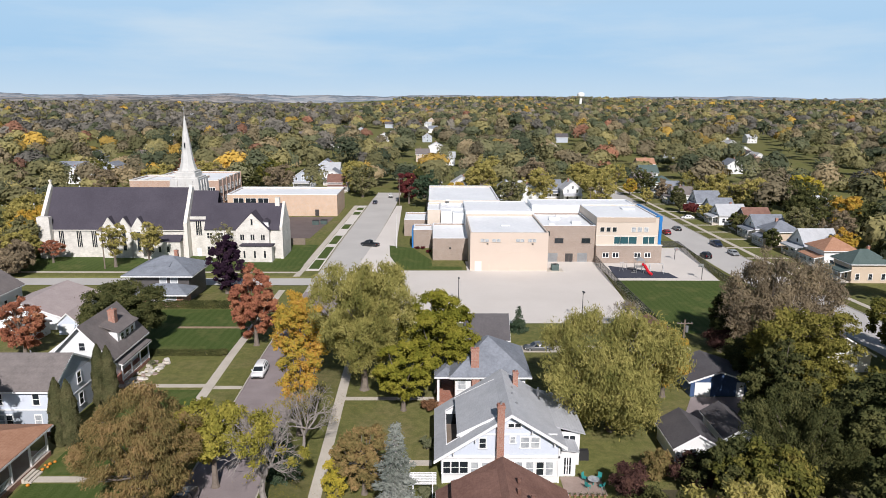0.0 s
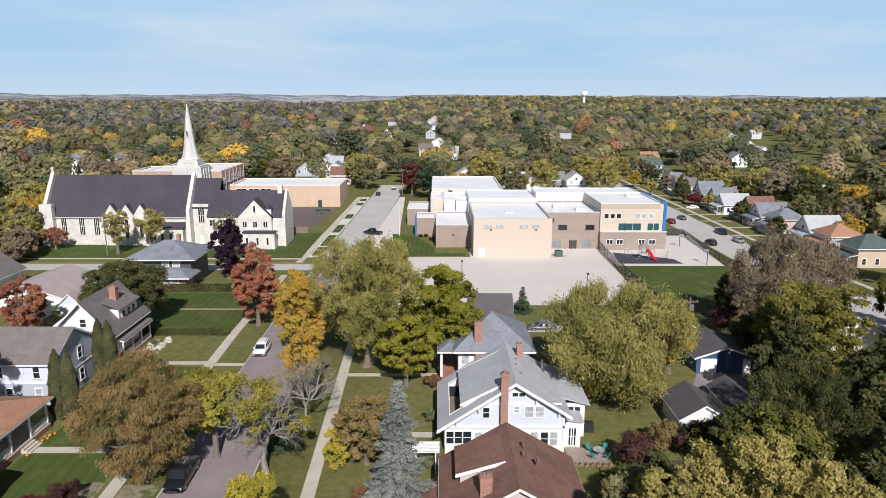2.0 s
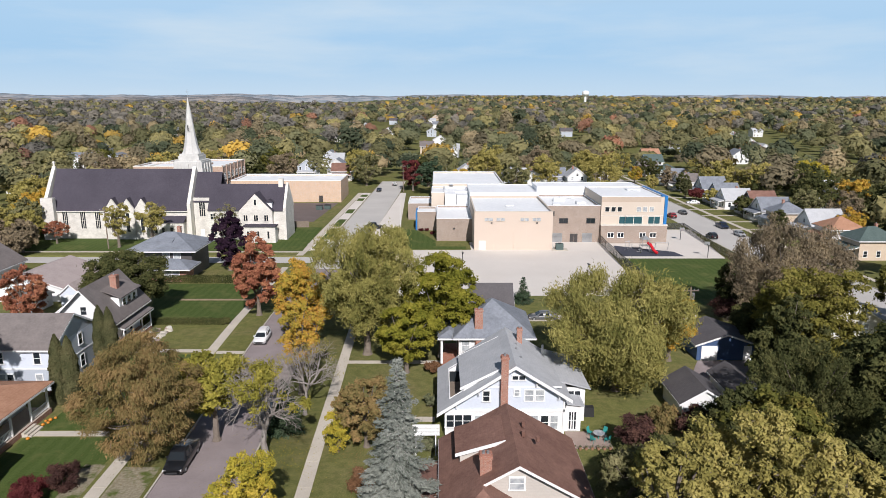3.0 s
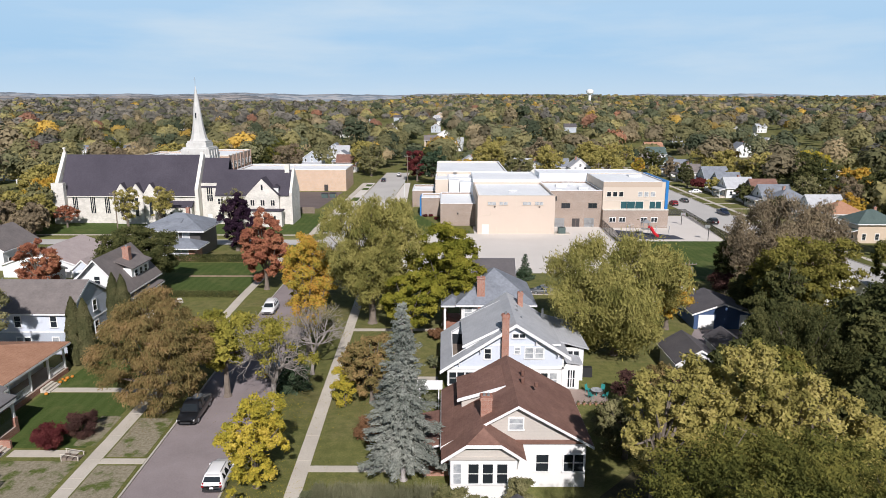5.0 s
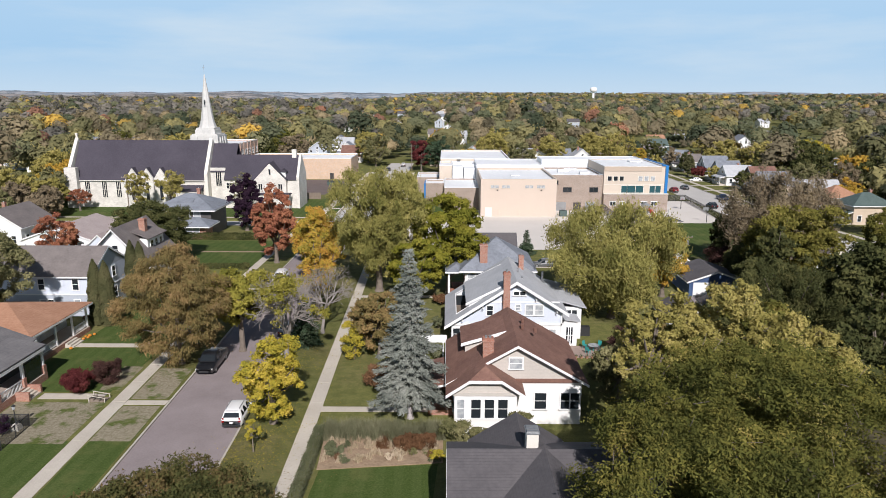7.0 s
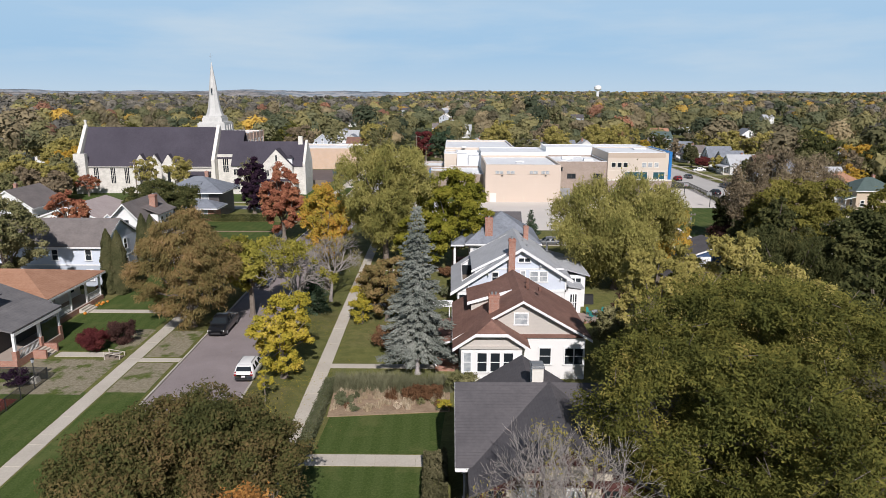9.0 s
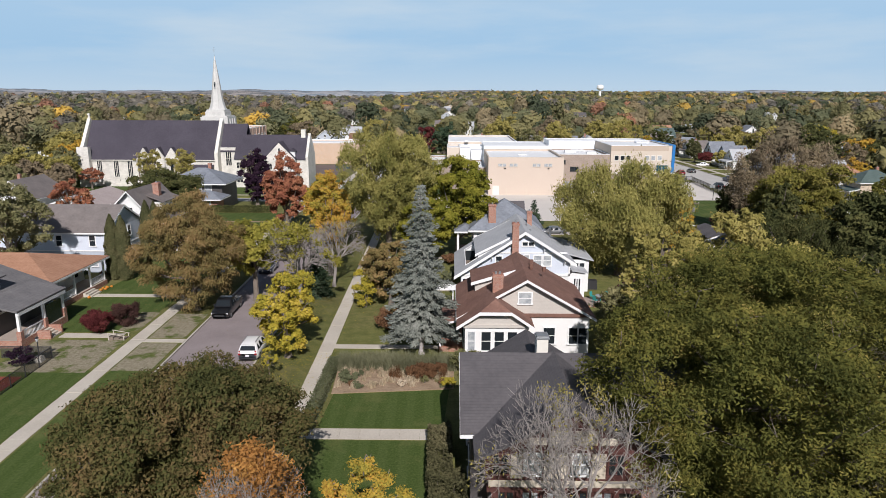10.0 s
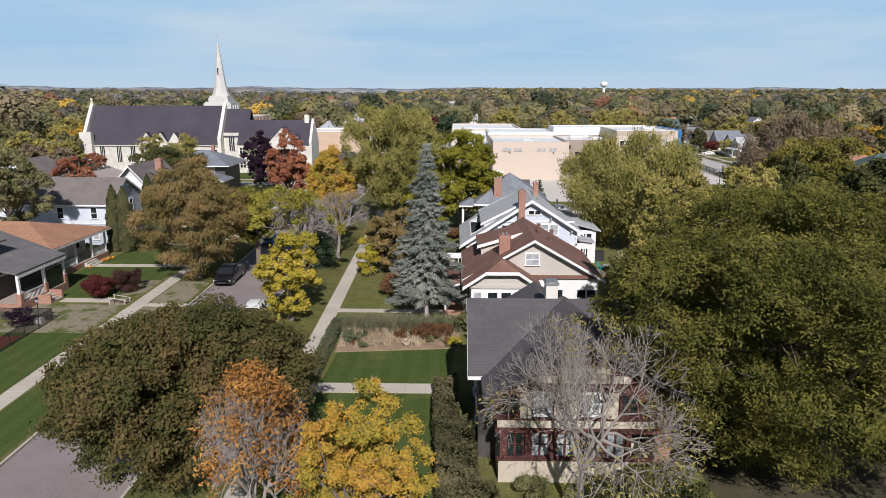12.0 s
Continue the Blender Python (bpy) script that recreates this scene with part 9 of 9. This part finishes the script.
def chain_fence(label, pts, h, pitch=3.0):
    top = thing("fence", pts[0][0], pts[0][1], 0, label, "fence")
    ox, oy = pts[0]
    pm = Geo().tube((0, 0, -0.1), (0, 0, h), 0.045, 0.045, 6).mesh("post")
    pm.materials.append(M_BLACK)
    for (xa, ya), (xb, yb) in zip(pts[:-1], pts[1:]):
        L = math.hypot(xb - xa, yb - ya)
        n = max(1, round(L / pitch))
        for k in range(n):
            p0 = (xa + (xb - xa) * k / n, ya + (yb - ya) * k / n)
            p1 = (xa + (xb - xa) * (k + 1) / n, ya + (yb - ya) * (k + 1) / n)
            z0, z1 = ground_z(*p0), ground_z(*p1)
            part("post", pm, M_BLACK, top, at=pose(p0[0] - ox, p0[1] - oy, z0))
            part("rail", Geo().tube((p0[0] - ox, p0[1] - oy, z0 + h - 0.05), (p1[0] - ox, p1[1] - oy, z1 + h - 0.05), 0.03, 0.03, 5), M_BLACK, top)
            dx, dy = (yb - ya) / L * 0.006, -(xb - xa) / L * 0.006
            g = Geo()
            g.solid([(p0[0] - ox - dx, p0[1] - oy - dy, z0 + 0.04), (p1[0] - ox - dx, p1[1] - oy - dy, z1 + 0.04), (p1[0] - ox + dx, p1[1] - oy + dy, z1 + 0.04), (p0[0] - ox + dx, p0[1] - oy + dy, z0 + 0.04)],
                    [(p0[0] - ox - dx, p0[1] - oy - dy, z0 + h - 0.08), (p1[0] - ox - dx, p1[1] - oy - dy, z1 + h - 0.08), (p1[0] - ox + dx, p1[1] - oy + dy, z1 + h - 0.08), (p0[0] - ox + dx, p0[1] - oy + dy, z0 + h - 0.08)])
            part("mesh_panel", g, M_CHAIN, top)
    return top


chain_fence("black chain-link fence between lot and playground", [(42.0, 168.3), (40.9, 140.0), (40.4, 114.0)], 2.3)
chain_fence("black chain-link fence along the play court", [(60.0, 187.6), (70.5, 187.6), (67.9, 150.2), (67.6, 112.0)], 1.9)
chain_fence("low black garden fence beside a lawn", [(-36.2, 30.0), (-36.8, 44.6), (-41.5, 44.6)], 1.2, 2.2)
pad("red_mulch_bed", [(-39.5, 28.0), (-36.6, 28.0), (-37.0, 40.5), (-39.9, 40.5)], 0.04, 0.1, tone("red_mulch", (0.22, 0.05, 0.035), 0.3, rough=0.95), "bed of red mulch behind a fence", "bed")
shrub("shrub", "dark leafless garden shrub behind a fence", -38.6, 43.0, 1.8, 1.2, L_PURPLE, 1800, 0.1, 91)


lan = thing("garden_lamp", -37.6, 44.0, 0, "black garden lamp on a pale stone base", "lamp")
part("base", Geo().solid([(-0.4, -0.4, -0.1), (0.4, -0.4, -0.1), (0.4, 0.4, -0.1), (-0.4, 0.4, -0.1)], [(-0.25, -0.25, 0.5), (0.25, -0.25, 0.5), (0.25, 0.25, 0.5), (-0.25, 0.25, 0.5)]), M_LIMEC, lan)
part("pole", Geo().tube((0, 0, 0.45), (0, 0, 1.9), 0.05, 0.04, 8), M_BLACK, lan)
part("lantern", Geo().tube((0, 0, 1.9), (0, 0, 2.2), 0.1, 0.16, 6), M_GLASSP, lan)
part("cap", Geo().tube((0, 0, 2.2), (0, 0, 2.36), 0.2, 0.03, 6), M_BLACK, lan)


def board_fence(x0, x1, y, h):
    top = thing("fence", x0, y, ground_z(x0, y), "weathered grey board fence beside the church lawn", "fence")
    me = Geo().box(0, 0.28, -0.02, 0.02, 0, h).mesh("board")
    me.materials.append(M_WOODPOLE)
    for k in range(int((x1 - x0) / 0.3)):
        part("board", me, M_WOODPOLE, top, at=pose(0.3 * k, 0, 0))


board_fence(-46.5, -37.6, 190.2, 1.9)


def handrail(x, y):
    top = thing("handrail", x, y, 0, "weathered timber garden steps with a low handrail", "handrail")
    for k in range(3):
        part("step", Geo().box(-1.7 + 0.55 * k, -1.2 + 0.55 * k, -0.45, 0.45, -0.02, 0.30 - 0.09 * k), M_WOODPOLE, top)
    for s in (-0.5, 0.5):
        part("rail", Geo().tube((-1.7, s, 0.72), (0.0, s, 0.42), 0.035, 0.035, 6), M_WALK, top)
        for k in (-1.6, -0.1):
            part("post", Geo().box(k - 0.035, k + 0.035, s - 0.035, s + 0.035, -0.02, 0.70 - 0.18 * (k + 1.6)), M_WALK, top)


handrail(-32.4, 49.8)


def pergola(x, y):
    top = thing("pergola", x, y, 0, "white slatted garden arbour beside the blue house", "pergola")
    for a in (-1.0, 1.0):
        for b in (-0.7, 0.7):
            part("post", Geo().box(a - 0.06, a + 0.06, b - 0.06, b + 0.06, -0.02, 2.2), M_WHITE, top)
        part("beam", Geo().box(a - 0.05, a + 0.05, -1.1, 1.1, 2.2, 2.34), M_WHITE, top)
    me = Geo().box(-1.4, 1.4, -0.03, 0.03, 2.35, 2.46).mesh("slat")
    me.materials.append(M_WHITE)
    for k in range(8):
        part("slat", me, M_WHITE, top, at=pose(0, -1.0 + 0.29 * k, 0))


pergola(-1.3, 60.4)

# patio with table, chairs and grill
pad("patio", [(13.6, 60.9), (18.0, 60.9), (18.0, 64.5), (13.6, 64.5)], 0.03, 0.1, M_PATIO, "brown paver patio beside the blue house", "patio")
tb = thing("patio_table", 16.9, 62.9, 0.03, "round glass patio table with a pale top", "table")
part("tabletop", Geo().tube((0, 0, 0.70), (0, 0, 0.74), 0.62, 0.62, 20), M_GLASSP, tb)
part("stem", Geo().tube((0, 0, 0), (0, 0, 0.7), 0.05, 0.05, 8), M_TEAL, tb)
for k in range(4):
    a = math.pi / 4 + math.pi / 2 * k
    ch = thing("patio_chair", 16.9 + 1.05 * math.cos(a), 62.9 + 1.05 * math.sin(a), 0.03, "teal metal patio chair beside a round table", "chair", "patio chairs", turn=math.degrees(a) - 90)
    part("seat", Geo().box(-0.24, 0.24, -0.22, 0.24, 0.40, 0.44), M_TEAL, ch)
    part("backrest", Geo().solid([(-0.24, 0.22, 0.44), (0.24, 0.22, 0.44), (0.24, 0.26, 0.44), (-0.24, 0.26, 0.44)], [(-0.22, 0.32, 0.92), (0.22, 0.32, 0.92), (0.22, 0.36, 0.92), (-0.22, 0.36, 0.92)]), M_TEAL, ch)
    for sx in (-0.21, 0.21):
        for sy in (-0.19, 0.21):
            part("leg", Geo().tube((sx, sy, 0), (sx, sy, 0.4), 0.018, 0.018, 6), M_TEAL, ch)
for k in range(7):
    pot = thing("flower_pot", 13.9 + 0.62 * k, 60.7, 0.0, "small terracotta pot with dry plants", "pot", "pots along the patio")
    part("pot", Geo().tube((0, 0, 0), (0, 0, 0.26), 0.12, 0.17, 10), M_SHORANGE, pot)
    rng = np.random.default_rng(k)
    part("plant", leaf_mesh("plant", rng.normal(size=(60, 3)) * 0.1 + np.array([0, 0, 0.36]), rng.normal(size=(60, 3)), 0.07, rng, L_SAGE), L_SAGE, pot)
gr = thing("grill", 16.8, 68.2, 0.0, "covered black barbecue grill against the wall", "grill")
part("cover", Geo().solid([(-0.75, -0.35, 0), (0.75, -0.35, 0), (0.75, 0.35, 0), (-0.75, 0.35, 0)], [(-0.7, -0.3, 1.15), (0.7, -0.3, 1.15), (0.7, 0.25, 1.2), (-0.7, 0.25, 1.2)]), M_BLACK, gr)


# ---------------------------------------------------------------- playground
def playground():
    z = ground_z(50, 158) + 0.07
    top = thing("play_structure", 50.5, 158.5, z, "play tower with a curved red slide", "playground", )
    for a in (-0.9, 0.9):
        for b in (-0.9, 0.9):
            part("post", Geo().tube((a, b, 0), (a, b, 3.4), 0.07, 0.07, 8), M_METAL, top)
    part("deck", Geo().box(-0.9, 0.9, -0.9, 0.9, 1.5, 1.6), M_METAL, top)
    part("roof_panel", Geo().solid([(-1.1, -1.1, 3.2), (1.1, -1.1, 3.2), (1.1, 1.1, 3.2), (-1.1, 1.1, 3.2)], [(-0.3, -0.3, 3.9), (0.3, -0.3, 3.9), (0.3, 0.3, 3.9), (-0.3, 0.3, 3.9)]), M_METAL, top)
    g = Geo()
    pts = [(0.7, -0.2, 2.2), (1.1, -0.7, 2.0), (1.3, -1.4, 1.5), (1.5, -2.1, 0.95), (1.9, -2.7, 0.5), (2.3, -3.1, 0.35)]
    for p0, p1 in zip(pts[:-1], pts[1:]):
        g.tube(p0, p1, 0.36, 0.36, 10)
    part("slide", g, M_RED, top, "curved red tube slide")
    part("ladder", Geo().box(-1.9, -0.9, -0.3, 0.3, 0, 0.1).box(-1.5, -0.9, -0.3, 0.3, 0.5, 0.6).box(-1.2, -0.9, -0.3, 0.3, 1.0, 1.1), M_METAL, top)
    for k, (x, y) in enumerate(((46.5, 159.5), (47.6, 161.0))):
        c = thing("climbing_frame", x, y, z, "grey metal climbing posts on the play surface", "climber", "climbing frames")
        for a in (-0.5, 0.5):
            part("post", Geo().tube((a, 0, 0), (a, 0, 2.4), 0.05, 0.05, 6), M_METAL, c)
        part("bar", Geo().tube((-0.5, 0, 2.3), (0.5, 0, 2.3), 0.04, 0.04, 6), M_METAL, c)
    s = thing("swing_frame", 54.6, 158.0, z, "grey metal swing frame on the play surface", "swing")
    for a in (-1.6, 1.6):
        for b in (-0.8, 0.8):
            part("leg", Geo().tube((a, b, 0), (a, 0, 2.4), 0.05, 0.05, 6), M_METAL, s)
    part("top_bar", Geo().tube((-1.6, 0, 2.4), (1.6, 0, 2.4), 0.05, 0.05, 6), M_METAL, s)
    for x, y, t in ((63.4, 151.6, 0), (64.2, 172.3, 180)):
        h = thing("basketball_hoop", x, y, ground_z(x, y) + 0.03, "basketball hoop on a dark post with white board", "hoop", "basketball hoops", turn=t)
        part("post", Geo().tube((0, 0, 0), (0, 0, 2.9), 0.09, 0.09, 8), M_BLACK, h)
        part("arm", Geo().tube((0, 0, 2.7), (0, 0.9, 3.1), 0.06, 0.06, 6), M_BLACK, h)
        part("backboard", Geo().box(-0.65, 0.65, 0.9, 0.95, 2.8, 3.6), M_METAL, h)
        part("rim", Geo().tube((0, 1.2, 3.02), (0, 1.2, 3.05), 0.23, 0.23, 12), M_RED, h)


playground()
ac = thing("cooling_unit", 30.0, 160.6, -1.8, "grey-green cooling unit on a concrete pad beside the gymnasium", "air unit")
part("pad", Geo().box(-2.0, 2.0, -1.2, 1.6, 0, 0.12), M_WALK, ac)
part("case", Geo().box(-0.9, 0.9, -0.5, 0.9, 0.12, 1.6), M_SHGREEN, ac)
part("fan", Geo().tube((0, 0.2, 1.6), (0, 0.2, 1.72), 0.5, 0.5, 14), M_BLACK, ac)
for k, (x, y) in enumerate(((-40.2, 221.5), (-37.6, 222.5))):
    dmp = thing("dumpster", x, y, ground_z(x, y) + 0.03, "dark green steel dumpster in the parking lot", "dumpster", "dumpsters")
    part("bin", Geo().solid([(-1.0, -0.6, 0), (1.0, -0.6, 0), (1.0, 0.6, 0), (-1.0, 0.6, 0)], [(-1.1, -0.8, 1.3), (1.1, -0.8, 1.3), (1.1, 0.7, 1.5), (-1.1, 0.7, 1.5)]), M_SHGREEN, dmp)
    part("lid", Geo().slab([(-1.12, -0.82, 1.36), (1.12, -0.82, 1.36), (1.12, 0.72, 1.58), (-1.12, 0.72, 1.58)], 0.05), M_BLACK, dmp)
car("dark truck stopped in the school drive", -18.9, 189.0, 60, P_BLACK, "pickup")
car("dark car parked far up the street", -24.2, 268.0, 0, P_NAVY, "sedan")
car("white car far up the street", -19.0, 286.0, 0, P_WHITE, "suv")
car("silver car behind the garage", 17.0, 102.6, 90, P_GREY, "sedan")


# ---------------------------------------------------------------- leaf litter on grass and kerbs
def litter(label, spots, n, leaf, seed):
    """Fallen leaves lying on the ground, thinning out from the foot of each tree."""
    rng = np.random.default_rng(seed)
    c, nr = [], []
    for x, y, r in spots:
        d = rng.normal(size=(n, 2)) * r * 0.6
        for a, b in d:
            px, py = x + a, y + b
            on_road = west_kerb(py) < px < east_kerb(py)
            if on_road and rng.random() < 0.75:
                continue
            c.append((px, py, ground_z(px, py) + (-0.10 if on_road else 0.04)))
    c = np.array(c)
    nr = rng.normal(size=c.shape) * 0.18 + np.array([0, 0, 1.0])
    return tagged(new("fallen_leaves", leaf_mesh("fallen_leaves", c, nr, 0.055, rng, leaf, 0.6)), label, "leaves", kind="stuff")


litter("yellow leaves fallen on the verge", [(-15.4, 45.4, 4.0), (-16.5, 40.0, 3.0), (-16.8, 59.0, 5.0)], 900, L_YELLOW, 301)
litter("brown leaves fallen on grass and walk", [(-29.0, 59.0, 6.5), (-14.5, 36.0, 4.0), (-7.4, 61.4, 3.5), (-10.0, 84.0, 6.0)], 1100, L_RUST, 302)
pad("front_lawn", [(-43.8, 51.6), (-33.1, 51.6), (-32.7, 63.4), (-43.8, 63.4)], 0.012, 0.08, M_LUSH, "green front lawn before a porch", "lawn")
pad("front_lawn_north", [(-43.2, 65.0), (-32.6, 65.0), (-32.2, 86.8), (-42.6, 86.8)], 0.012, 0.08, M_LUSH, "green front lawn before grey and white houses", "lawn")
pad("lawn_north", [(-47.0, 101.0), (-33.2, 101.0), (-33.6, 125.9), (-55.0, 125.9)], 0.012, 0.08, M_LUSH, "green side lawn between hedges", "lawn")
strip("verge_grass", lambda y: west_walk(y) + 0.85, lambda y: west_kerb(y) - 0.35, 0, 45, 5, 0.008, 0.06, M_LUSH, "green verge beside the kerb", "lawn")
strip("side_lawn", lambda y: -48.0, lambda y: west_walk(y) - 0.85, 0, 42, 6, 0.008, 0.06, M_LUSH, "green lawn beside the sidewalk", "lawn")
